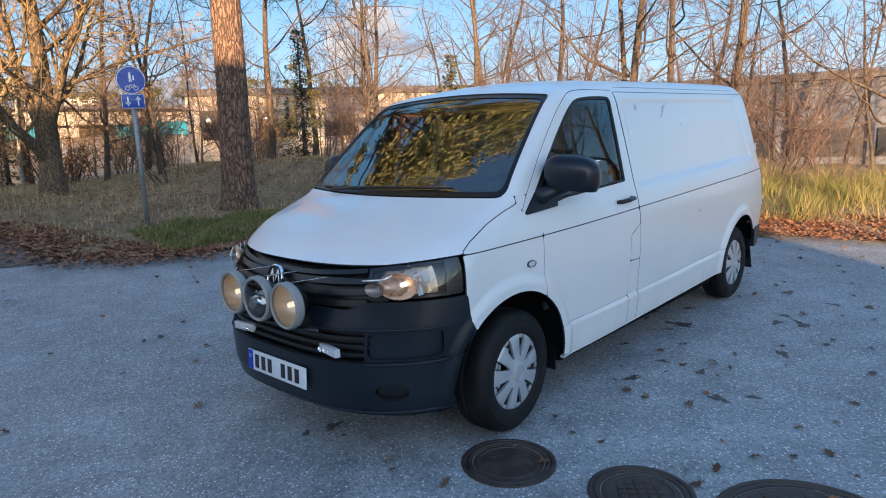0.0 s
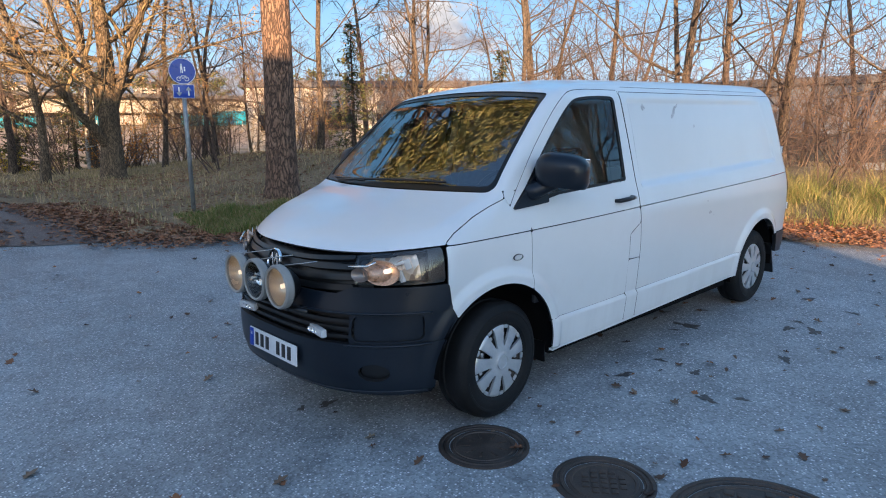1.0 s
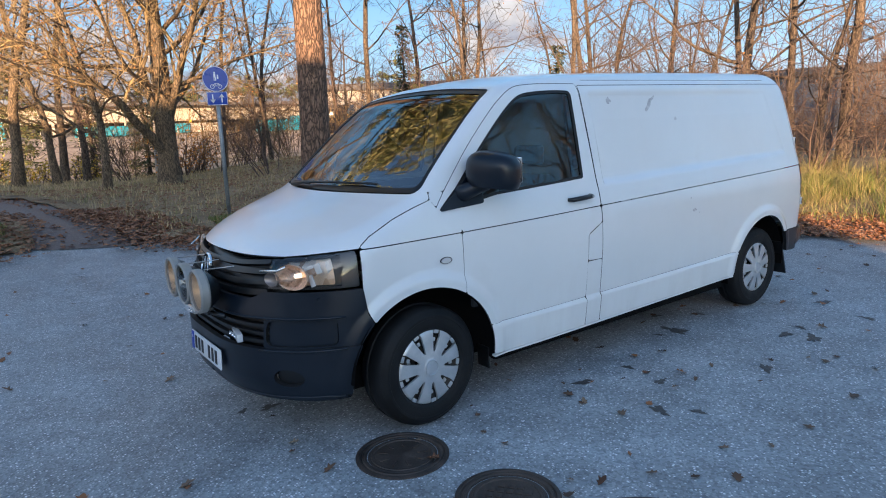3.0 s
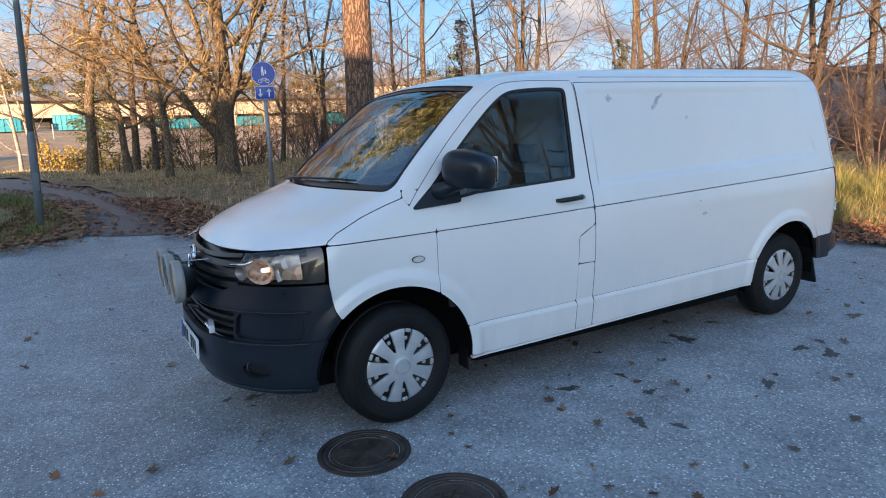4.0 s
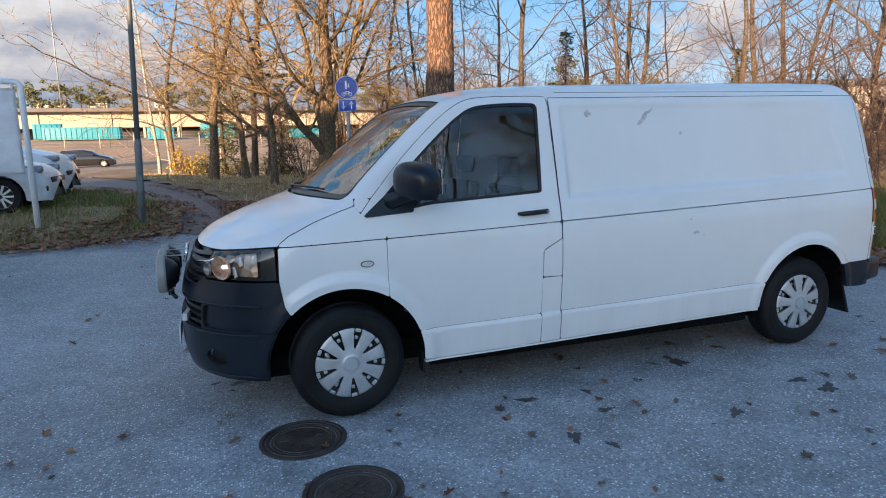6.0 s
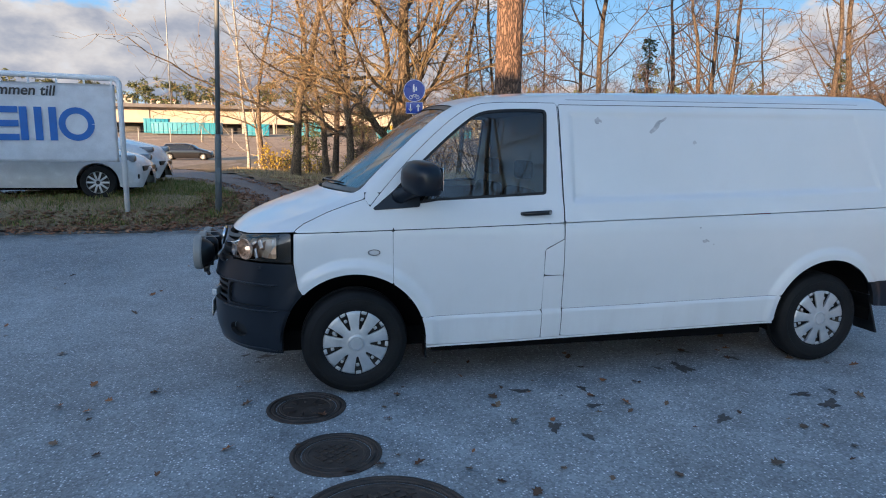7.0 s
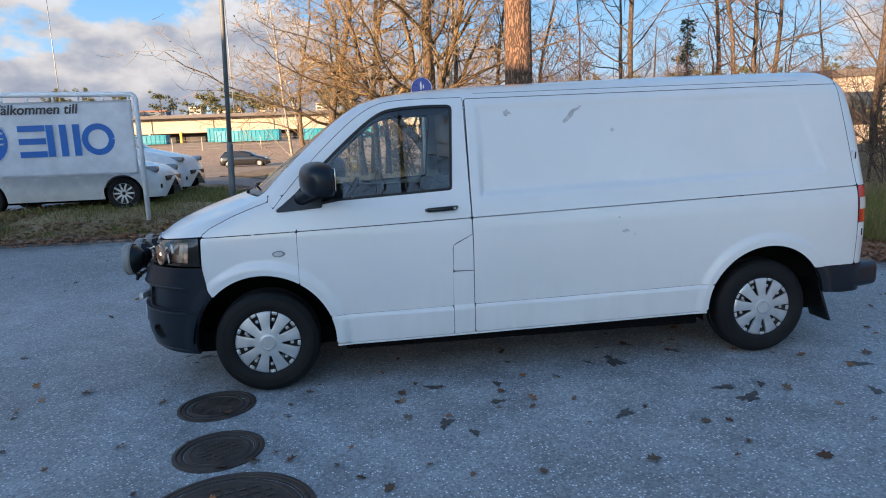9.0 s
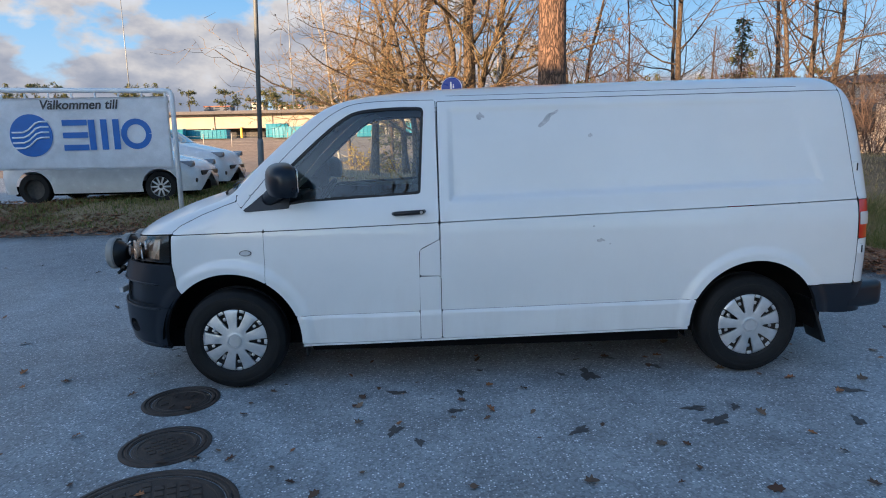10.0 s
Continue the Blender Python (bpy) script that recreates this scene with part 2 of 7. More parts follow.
YELLOW_LEAF = make_leafy("yellow_leaves", [(0.5, 0.33, 0.02), (0.36, 0.27, 0.03), (0.55, 0.40, 0.05)])

ORANGE_LEAF = make_leafy("orange_leaves", [(0.42, 0.17, 0.02), (0.34, 0.12, 0.02), (0.50, 0.24, 0.03)])
BANK_STRAW = make_leafy("withered_bank_grass", [(0.44, 0.33, 0.175), (0.56, 0.42, 0.24), (0.30, 0.23, 0.105), (0.38, 0.27, 0.145), (0.20, 0.20, 0.07)])
# ---- mesh tools ----
def mesh_from(name, verts, faces, mats, smooth=False, face_mats=None):
    me = bpy.data.meshes.new(name)
    me.from_pydata([tuple(v) for v in verts], [], faces)
    for m in (mats if isinstance(mats, (list, tuple)) else [mats]):
        me.materials.append(m)
    if face_mats is not None:
        me.polygons.foreach_set("material_index", face_mats)
    if smooth:
        me.polygons.foreach_set("use_smooth", [True] * len(me.polygons))
    me.update()
    return me


def part(name, data, material=None, parent=None, label="", smooth=False):
    """One mesh object, from a bmesh or a mesh, under a thing or a part."""
    if isinstance(data, bmesh.types.BMesh):
        me = bpy.data.meshes.new(name)
        data.to_mesh(me)
        data.free()
        if material:
            me.materials.append(material)
        if smooth:
            me.polygons.foreach_set("use_smooth", [True] * len(me.polygons))
    else:
        me = data
    ob = new(name, me)
    if parent:
        ob.parent = parent
    return tagged(ob, label)


def smooth_by_angle(bm, degrees=35):
    for f in bm.faces:
        f.smooth = True
    for e in bm.edges:
        if len(e.link_faces) != 2 or e.calc_face_angle(0) > radians(degrees):
            e.smooth = False
    return bm


def box(size, at=(0, 0, 0), bevel=0.0, segments=2, bm=None, turn=None):
    b = bmesh.new()
    bmesh.ops.create_cube(b, size=1)
    bmesh.ops.scale(b, vec=size, verts=b.verts)
    if bevel:
        bmesh.ops.bevel(b, geom=b.edges[:], offset=bevel, segments=segments, profile=0.6, affect="EDGES")
    m = Matrix.Translation(at) @ (turn.to_4x4() if turn else Matrix())
    bmesh.ops.transform(b, matrix=m, verts=b.verts)
    smooth_by_angle(b)
    return join_into(bm, b)


def join_into(bm, b):
    if bm is None:
        return b
    me = bpy.data.meshes.new("joint")
    b.to_mesh(me)
    b.free()
    bm.from_mesh(me)
    bpy.data.meshes.remove(me)
    return bm


def lathe(profile, axis="y", at=(0, 0, 0), steps=48, bm=None, sharp=35):
    """Turns (radius, along) pairs round an axis."""
    b = bmesh.new()
    rings = []
    for r, a in profile:
        ring = []
        for i in range(steps):
            w = 2 * math.pi * i / steps
            c, s = r * math.cos(w), r * math.sin(w)
            p = {"y": (c, a, s), "x": (a, c, s), "z": (c, s, a)}[axis]
            ring.append(b.verts.new(Vector(p) + Vector(at)))
        rings.append(ring)
    for q, w in zip(rings, rings[1:]):
        for i in range(steps):
            j = (i + 1) % steps
            b.faces.new((q[i], q[j], w[j], w[i]))
    bmesh.ops.remove_doubles(b, verts=b.verts, dist=1e-5)
    bmesh.ops.recalc_face_normals(b, faces=b.faces)
    smooth_by_angle(b, sharp)
    return join_into(bm, b)


def tube(points, radius, sides=6, bm=None, caps=True):
    """A rod of round section along points; radius a number or one for each point."""
    b = bmesh.new()
    pts = [Vector(p) for p in points]
    rad = radius if isinstance(radius, (list, tuple)) else [radius] * len(pts)
    rings, last = [], None
    for i, p in enumerate(pts):
        d = (pts[min(i + 1, len(pts) - 1)] - pts[max(i - 1, 0)]).normalized()
        u = d.orthogonal().normalized() if last is None else (last - d * last.dot(d)).normalized()
        last = u
        w = d.cross(u)
        rings.append([b.verts.new(p + rad[i] * (math.cos(2 * math.pi * k / sides) * u + math.sin(2 * math.pi * k / sides) * w)) for k in range(sides)])
    for q, w in zip(rings, rings[1:]):
        for i in range(sides):
            j = (i + 1) % sides
            b.faces.new((q[i], q[j], w[j], w[i]))
    if caps:
        b.faces.new(rings[0][::-1])
        b.faces.new(rings[-1])
    smooth_by_angle(b, 50)
    return join_into(bm, b)


def letters(text, size, at, turn, material, name="lettering", parent=None, shear=0.0, depth=0.001, bold=0.0, squash=1.0):
    c = bpy.data.curves.new(name, "FONT")
    c.body, c.size, c.extrude, c.shear, c.offset = text, size, depth, shear, bold
    c.align_x, c.align_y = "CENTER", "CENTER"
    o = bpy.data.objects.new(name, c)
    scene.collection.objects.link(o)
    me = bpy.data.meshes.new_from_object(o.evaluated_get(bpy.context.evaluated_depsgraph_get()))
    bpy.data.objects.remove(o)
    me.transform(Matrix.Translation(at) @ turn.to_4x4() @ Matrix.Diagonal((squash, 1, 1, 1)))
    me.materials.clear()
    me.materials.append(material)
    ob = new(name, me)
    ob.parent = parent
    return ob


def poly_sdf(pts, round_by=0.0):
    """Signed distance to a closed polygon, rounded at its corners."""
    p = np.array(pts, float)

    def f(x, y):
        d = np.full(x.shape, 1e9)
        inside = np.zeros(x.shape, bool)
        for (ax, ay), (bx, by) in zip(p, np.roll(p, -1, 0)):
            ex, ey = bx - ax, by - ay
            t = np.clip(((x - ax) * ex + (y - ay) * ey) / (ex * ex + ey * ey), 0, 1)
            d = np.minimum(d, np.hypot(x - ax - t * ex, y - ay - t * ey))
            with np.errstate(divide="ignore", invalid="ignore"):
                inside ^= ((ay > y) != (by > y)) & (x < ex * (y - ay) / (ey if ey else 1e-12) + ax)
        return np.where(inside, -d, d) - round_by
    return f


def clip_grid(place, us, vs, region):
    """The part of a grid over us x vs where region(points) < 0, its border cut exactly. Returns grid points, faces and border edges."""
    U, V = np.meshgrid(us, vs, indexing="ij")
    P = place(U.ravel(), V.ravel())
    F = region(P).reshape(U.shape)
    nu, nv = U.shape
    verts_uv, index, faces, border = [], {}, [], []

    def corner(i, j):
        k = (i, j)
        if k not in index:
            index[k] = len(verts_uv)
            verts_uv.append((U[i, j], V[i, j]))
        return index[k]

    def cut(a, b):
        k = (a, b) if a < b else (b, a)
        if k not in index:
            fa, fb = F[k[0]], F[k[1]]
            t = fa / (fa - fb)
            index[k] = len(verts_uv)
            verts_uv.append((U[k[0]] + t * (U[k[1]] - U[k[0]]), V[k[0]] + t * (V[k[1]] - V[k[0]])))
        return index[k]

    live = (F[:-1, :-1] < 0) | (F[1:, :-1] < 0) | (F[1:, 1:] < 0) | (F[:-1, 1:] < 0)
    for i, j in np.argwhere(live):
        ring = [(i, j), (i + 1, j), (i + 1, j + 1), (i, j + 1)]
        poly, marks = [], []
        for a, b in zip(ring, ring[1:] + ring[:1]):
            ia, ib = F[a] < 0, F[b] < 0
            if ia:
                poly.append(corner(*a))
                marks.append("in")
            if ia != ib:
                poly.append(cut(a, b))
                marks.append("cut")
        if len(poly) > 2:
            faces.append(poly)
            n = len(poly)
            for q in range(n):
                if marks[q] == "cut" and marks[(q + 1) % n] == "cut":
                    border.append((poly[q], poly[(q + 1) % n]))
    # grid rims
    count = {}
    for f in faces:
        for a, b in zip(f, f[1:] + f[:1]):
            count[(a, b)] = 1
    rims = [(a, b) for a, b in count if (b, a) not in count]
    return np.array(verts_uv), faces, rims

# ---- ground ----
def ease(a, b, x):
    t = np.clip((x - a) / (b - a), 0, 1)
    return t * t * (3 - 2 * t)


def height(x, y):
    """The lie of the land: level round the van, a rising verge behind, higher ground beyond."""
    x, y = np.asarray(x, float), np.asarray(y, float)
    left = ease(0.6, -2.6, x)
    hl = 0.09 * ease(3.0, 6.2, y) + 0.40 * ease(6.3, 8.2, y)
    hr = 0.02 * ease(4.0, 6.0, y) + 0.20 * ease(5.8, 8.5, y) + 0.16 * ease(8.0, 12.0, y) - 0.12 * ease(12, 20, y)
    east = 0.32 * ease(7.3, 10.0, x) * ease(7.0, 3.0, y)
    bank = 0.5 * ease(4.0, 7.0, x) * ease(7.0, 11.0, y) * ease(24, 15, y)
    dip = -1.7 * ease(17, 28, x) * ease(45, 30, y)
    far = dip - 0.6 * ease(21, 29, y) + 2.8 * ease(58, 100, y) + 15.0 * ease(140, 340, np.hypot(x, y))
    return left * hl + (1 - left) * np.maximum(hr, east) + bank * (1 - left) + far


EDGE_A = poly_sdf([(-70, 6.15), (-30, 6.25), (-7, 6.35), (-3.2, 6.40), (-1.9, 6.55), (-1.32, 7.0), (-1.22, 7.8), (-1.55, 9.5), (-2.6, 12.5), (-4.6, 16.5), (-8, 21.5), (-12, 21), (-9.0, 17), (-6.6, 12.6), (-5.6, 9.2), (-6.4, 8.1), (-70, 8.0)])
EDGE_B = poly_sdf([(0.05, 8.2), (0.15, 7.1), (0.55, 6.35), (1.4, 5.75), (2.6, 5.7), (4.3, 5.0), (5.6, 3.6), (6.5, 1.9), (7.05, 0.2), (7.25, -1.8), (7.9, -5), (9.5, -10), (13, -16), (20, -20), (80, -20), (80, 60), (-6, 60), (-9, 30), (-5.2, 22.5), (-2.6, 17.5), (-0.9, 12.5), (-0.25, 9.6)])
PATH_AREA = poly_sdf([(-1.32, 6.9), (0.3, 6.6), (0.05, 8.2), (-0.25, 9.6), (-0.9, 12.5), (-2.6, 17.5), (-5.2, 22.5), (-9, 30), (-14, 30), (-8, 21.5), (-4.6, 16.5), (-2.6, 12.5), (-1.55, 9.5), (-1.22, 7.8)])


def wobble(x, y, size=0.9, amount=0.09):
    return amount * (np.sin(x * 2.1 / size + 1.3 * np.sin(y * 1.7 / size)) + 0.6 * np.sin(y * 3.7 / size + 1.1 * np.sin(x * 2.9 / size)))


def land(name, xs, ys, region, material, lift=0.0, label="", rough=0.0):
    def place(u, v):
        bumps = rough * (np.sin(u * 3.1 + 2 * np.sin(v * 2.3)) * np.sin(v * 2.7 + 1.7 * np.sin(u * 1.9)))
        return np.stack([u, v, height(u, v) + lift + bumps], 1)
    uv, faces, rims = clip_grid(place, xs, ys, region)
    P = place(uv[:, 0], uv[:, 1])
    me = mesh_from(name, P, faces, material, smooth=True)
    return tagged(part(name, me), label, name.split("_")[-1], kind="structure")


def spaced(lo, hi, fine_lo, fine_hi, fine, grow=1.35):
    a = list(np.arange(fine_lo, fine_hi + fine / 2, fine))
    d, p = fine, fine_hi
    while p < hi:
        d *= grow
        p += d
        a.append(p)
    d, p = fine, fine_lo
    while p > lo:
        d *= grow
        p -= d
        a.insert(0, p)
    return np.array(a)


GX, GY = spaced(-1500, 1500, -14, 14, 0.35), np.unique(np.concatenate([spaced(-1500, 1500, -12, 24, 0.35), np.arange(26, 130, 2.0)]))
land("ground", GX, GY, lambda P: np.full(len(P), -1.0), ASPHALT, 0.0, "grey worn asphalt yard with pale stone chips")
land("gravel_lot", spaced(-400, 400, -30, 30, 2.0), np.concatenate([np.arange(23.5, 40, 1.2), np.arange(40, 130, 2.0), spaced(130, 900, 130, 140, 5.0)]), lambda P: np.full(len(P), -1.0), LOT, 0.03, "pale brown gravel lot")
VX, VY = spaced(-9, 80, -3, 11, 0.25, 1.2), spaced(-20, 60, -8, 18, 0.25, 1.2)
land("verge_left", np.arange(-40, -1.0, 0.2), np.arange(5.9, 22, 0.2), lambda P: EDGE_A(P[:, 0], P[:, 1]) + wobble(P[:, 0], P[:, 1]), VERGE, 0.048, "grassy verge with fallen leaves", 0.02)
land("verge_right", VX, VY, lambda P: EDGE_B(P[:, 0], P[:, 1]) + wobble(P[:, 0], P[:, 1]), VERGE, 0.036, "dry grass bank under bare trees", 0.03)
land("foot_path", np.arange(-15, 1.0, 0.25), np.arange(6.5, 23.6, 0.25), lambda P: PATH_AREA(P[:, 0], P[:, 1]), PATH_ASPHALT, 0.012, "narrow worn asphalt foot path")

# kerb stones along the left verge
def kerb_stone():
    b = box((0.98, 0.12, 0.16), (0, 0, 0), 0.015)
    return part("kerb_stone", b, CONCRETE, KERB)


KERB = tagged(new("kerb"), "low weathered concrete kerb along the verge", "kerb", kind="structure")
first = kerb_stone()
for i in range(26):
    o = first if i == 0 else new("kerb_stone", first.data)
    o.parent = KERB
    x = -3.2 - i * 1.0
    o.matrix_basis = pose(x, 6.36 - 0.002 * i, float(height(x, 6.36)) - 0.035, 0, 0, random.uniform(-0.7, 0.7))


# cast-iron covers sunk into the asphalt
def manhole(x, y, r, pattern, turn=0.0):
    lid = tagged(new("manhole_cover"), {"plain": "round worn cast-iron cover with smooth middle", "grid": "round cast-iron cover with a square grid pattern", "wide": "large round cast-iron cover with ring frame"}[pattern], "manhole cover", "covers in the asphalt")
    lid.matrix_basis = pose(x, y, 0.0, 0, 0, turn)
    rings = [(r, -0.03), (r, 0.006), (r - 0.008, 0.009), (r - 0.02, 0.009), (r - 0.024, 0.003), (r - 0.030, 0.003), (r - 0.034, 0.009), (r - 0.046, 0.009), (r - 0.050, 0.004)]
    part("frame", lathe(rings + [(r - 0.056, 0.004), (r - 0.056, -0.02)], "z", steps=64), IRON, lid)
    r2 = r - 0.060
    disc = part("lid", lathe([(0, 0.004), (r2 - 0.035, 0.004), (r2 - 0.032, 0.008), (r2 - 0.018, 0.008), (r2 - 0.015, 0.004), (r2 - 0.006, 0.004), (r2, 0.0), (r2, -0.02)], "z", steps=64), IRON, lid)
    if pattern == "plain":
        for k in range(9):
            w = 2 * math.pi * k / 9
            part("rib", box((0.05, 0.012, 0.004), (0.10 * math.cos(w), 0.10 * math.sin(w), 0.006), 0.001, turn=Matrix.Rotation(w, 3, "Z")), IRON, disc)
    else:
        cell = 0.042 if pattern == "grid" else 0.055
        n = int(r2 / cell) + 1
        stud = None
        for i in range(-n, n + 1):
            for j in range(-n, n + 1):
                if math.hypot(i * cell, j * cell) < r2 - 0.06:
                    if stud is None:
                        stud = part("stud", box((cell * 0.74, cell * 0.74, 0.006), (0, 0, 0), 0.002), IRON, disc)
                        o = stud
                    else:
                        o = new("stud", stud.data)
                        o.parent = disc
                    o.matrix_basis = pose(i * cell, j * cell, 0.006)
    return lid


manhole(-0.31, -1.065, 0.235, "plain", 15)
manhole(-0.165, -1.69, 0.235, "grid", 38)
manhole(0.0, -2.36, 0.40, "wide", 20)

# damp dark patches on the asphalt
def damp(x, y, a, b, turn, seed):
    g = random.Random(seed)
    n = 26
    v = [(0, 0, 0.0022)]
    k1, k2 = g.uniform(0, 6), g.uniform(0, 6)
    for i in range(n):
        w = 2 * math.pi * i / n
        r = 1 + 0.28 * math.sin(3 * w + k1) + 0.22 * math.sin(7 * w + k2) + g.uniform(-0.12, 0.12)
        v.append((a * r * math.cos(w), b * r * math.sin(w), 0.0022))
    me = mesh_from("damp_patch", v, [(0, i + 1, (i + 1) % n + 1) for i in range(n)], DAMP)
    o = tagged(part("damp_patch", me), "dark damp patch with crushed leaves on asphalt", "stain", "damp patches")
    o.matrix_basis = pose(x, y, 0, 0, 0, turn)


DAMP = surface("damp_asphalt", (0.05, 0.045, 0.042), (0.10, 0.09, 0.085), 40.0, (0.35, 0.8), 0, 160.0, 0.5, 0.004)
DAMPS = ((2.82, -1.44, 0.09), (2.88, -1.61, 0.12), (3.06, -1.44, 0.06), (2.34, -0.84, 0.14), (2.16, -0.82, 0.05), (3.88, -1.25, 0.10), (1.41, -1.36, 0.07), (2.08, -1.68, 0.09), (1.06, -1.6, 0.09), (1.46, -1.08, 0.06), (2.84, -0.72, 0.07), (2.56, -0.52, 0.07), (-0.6, -0.05, 0.08), (-0.75, 0.0, 0.05), (3.64, -1.68, 0.08), (1.2, -1.75, 0.06), (-0.05, 0.5, 0.07), (1.05, -1.05, 0.08))
for i, (x, y, r) in enumerate(DAMPS):
    damp(x, y, r * 0.75, r * 0.36, 31 * i, i)

# ---- the van: its outer surface ----
def curve(*pts):
    """A smooth curve through (x, value) pairs."""
    X, Y = np.array([p[0] for p in pts], float), np.array([p[1] for p in pts], float)
    sec = np.diff(Y) / np.diff(X)
    M = np.concatenate(([sec[0]], np.where(sec[:-1] * sec[1:] > 0, 2 * sec[:-1] * sec[1:] / (sec[:-1] + sec[1:] + 1e-12), 0.0), [sec[-1]]))

    def f(x):
        x = np.clip(x, X[0], X[-1])
        k = np.clip(np.searchsorted(X, x) - 1, 0, len(X) - 2)
        h = X[k + 1] - X[k]
        t = (x - X[k]) / h
        return ((2 * t**3 - 3 * t**2 + 1) * Y[k] + (t**3 - 2 * t**2 + t) * h * M[k] + (3 * t**2 - 2 * t**3) * Y[k + 1] + (t**3 - t**2) * h * M[k + 1])
    return f


def step(a, b, x):
    t = np.clip((x - a) / (b - a), 0, 1)
    return t * t * (3 - 2 * t)


def smax(a, b, k):
    h = np.maximum(k - np.abs(a - b), 0) / k
    return np.maximum(a, b) + h * h * k * 0.25


ARCH_F, ARCH_R = (0.0, 0.335, 0.445), (3.405, 0.355, 0.425)          # x, z, radius
HALF = curve((0.15, 0.87), (0.28, 0.90), (0.45, 0.922), (0.65, 0.941), (0.85, 0.952), (1.0, 0.948), (1.136, 0.927), (1.25, 0.895), (1.4, 0.858), (1.55, 0.820), (1.7, 0.780), (1.8, 0.752), (1.9, 0.715), (2.1, 0.60))
BOW = curve((-0.25, 0.20), (0.04, 0.14), (0.3, 0.10), (0.7, 0.06), (1.2, 0.06))
TOP = curve((-1.2, 0.70), (-1.0, 0.87), (-0.93, 0.925), (-0.85, 0.985), (-0.7, 1.072), (-0.5, 1.16), (-0.32, 1.222), (-0.20, 1.262), (-0.12, 1.305), (0.0, 1.40), (0.2, 1.555), (0.4, 1.705), (0.55, 1.805), (0.68, 1.863), (0.85, 1.904), (1.05, 1.932), (1.3, 1.950), (1.7, 1.962), (2.8, 1.982), (3.7, 1.988), (4.05, 1.982), (4.25, 1.96))
FRONT = curve((0.0, -0.70), (0.22, -0.80), (0.30, -0.865), (0.40, -0.895), (0.55, -0.90), (0.68, -0.89), (0.80, -0.865), (0.95, -0.83), (1.10, -0.74), (1.3, -0.5))
REAR = curve((0.2, 4.225), (1.1, 4.225), (1.5, 4.20), (1.8, 4.15), (1.95, 4.07), (2.1, 3.86))
RECESS = poly_sdf([(1.44, 1.222), (3.83, 1.285), (3.66, 1.79), (1.44, 1.775)], 0.03)


def belt(x):
    return 1.030 + 0.0278 * (x + 0.36)


def ledge(x):
    return 0.490 + 0.0166 * (x - 0.45)


def sill(x):
    return 0.300 + 0.0175 * (x - 0.44)


def skin(P):
    """Below zero inside the van's outer surface."""
    x, y, z = P[:, 0], np.abs(P[:, 1]), P[:, 2]
    side = HALF(z)
    side = side - 0.035 * np.maximum(1.1 - x, 0) ** 2 - 0.06 * np.maximum(x - 3.3, 0) ** 2
    for cx, cz, r in (ARCH_F, ARCH_R):
        d = np.hypot(x - cx, z - cz)
        side = side + 0.021 * (1 - step(r + 0.035, r + 0.10, d)) * (z > 0.3)
    between = step(0.40, 0.50, x) * (1 - step(2.92, 3.02, x))
    side = side + 0.017 * (1 - step(ledge(x) - 0.022, ledge(x) + 0.001, z)) * between
    side = side - (0.012 + 0.022 * np.clip((1.62 - z) / 0.35, 0, 1)) * (1 - 0.55 * step(3.2, 3.75, x)) * (1 - step(-0.05, 0.0, RECESS(x, z)))
    top = TOP(x - BOW(x) * (y / 0.8) ** 2) - 0.040 * (y / 0.75) ** 2 * step(0.5, 1.3, x) - 0.02 * (y / 0.75) ** 2
    front = FRONT(z) + 0.46 * (y / 0.9) ** 3.3
    rear = REAR(z) - 0.02 * (y / 0.9) ** 4
    k = 0.10 - 0.045 * step(-0.15, 0.1, x) * (1 - step(0.6, 1.0, x))
    g = smax(y - side, (z - top) * 0.8, k)
    g = smax(g, (front - x) * 0.9, 0.09)
    return smax(g, x - rear, 0.17)


def solve(base, way, lo=0.02, hi=2.6, inset=0.0):
    """The points along rays where the outer surface lies, moved in by inset along its normal."""
    a, b = np.full(len(base), lo), np.full(len(base), hi)
    for _ in range(24):
        m = 0.5 * (a + b)
        inside = skin(base + way * m[:, None]) < 0
        a, b = np.where(inside, m, a), np.where(inside, b, m)
    P = base + way * a[:, None]
    return P - inset * outward(P) if inset else P


def outward(P):
    e = 0.004
    g = np.stack([skin(P + e * np.eye(3)[i]) - skin(P - e * np.eye(3)[i]) for i in range(3)], 1)
    return g / np.maximum(np.linalg.norm(g, axis=1, keepdims=True), 1e-9)


AXIS_Z = 0.72
SOLVED = {}


def remembered(tag, u, v, base, way, inset):
    key = (tag, len(u), round(float(u.sum()), 5), round(float(v.sum()), 5), round(float((u * v).sum()), 4))
    if key not in SOLVED:
        SOLVED[key] = solve(base, way)
    P = SOLVED[key]
    return P - inset * outward(P) if inset else P



def around(inset=0.0):
    """Rays out of the van's long axis: u is x, v an angle from the top (negative to the left side, at y < 0)."""
    def f(u, v):
        base = np.stack([u, 0 * u, 0 * u + AXIS_Z], 1)
        return remembered("around", u, v, base, np.stack([0 * u, np.sin(v), np.cos(v)], 1), inset)
    return f


def facing(inset=0.0, cx=0.15):
    """Rays out of an upright axis behind the nose: u is the angle in plan, v is z."""
    def f(u, v):
        base = np.stack([0 * u + cx, 0 * u, v], 1)
        return solve(base, np.stack([-np.cos(u), np.sin(u), 0 * u], 1), inset=inset)
    return f


def rearing(inset=0.0):
    """Rays out of an upright axis before the tail: u is the angle in plan, v is z."""
    def f(u, v):
        base = np.stack([0 * u + 3.4, 0 * u, v], 1)
        return solve(base, np.stack([np.cos(u), np.sin(u), 0 * u], 1), inset=inset)
    return f


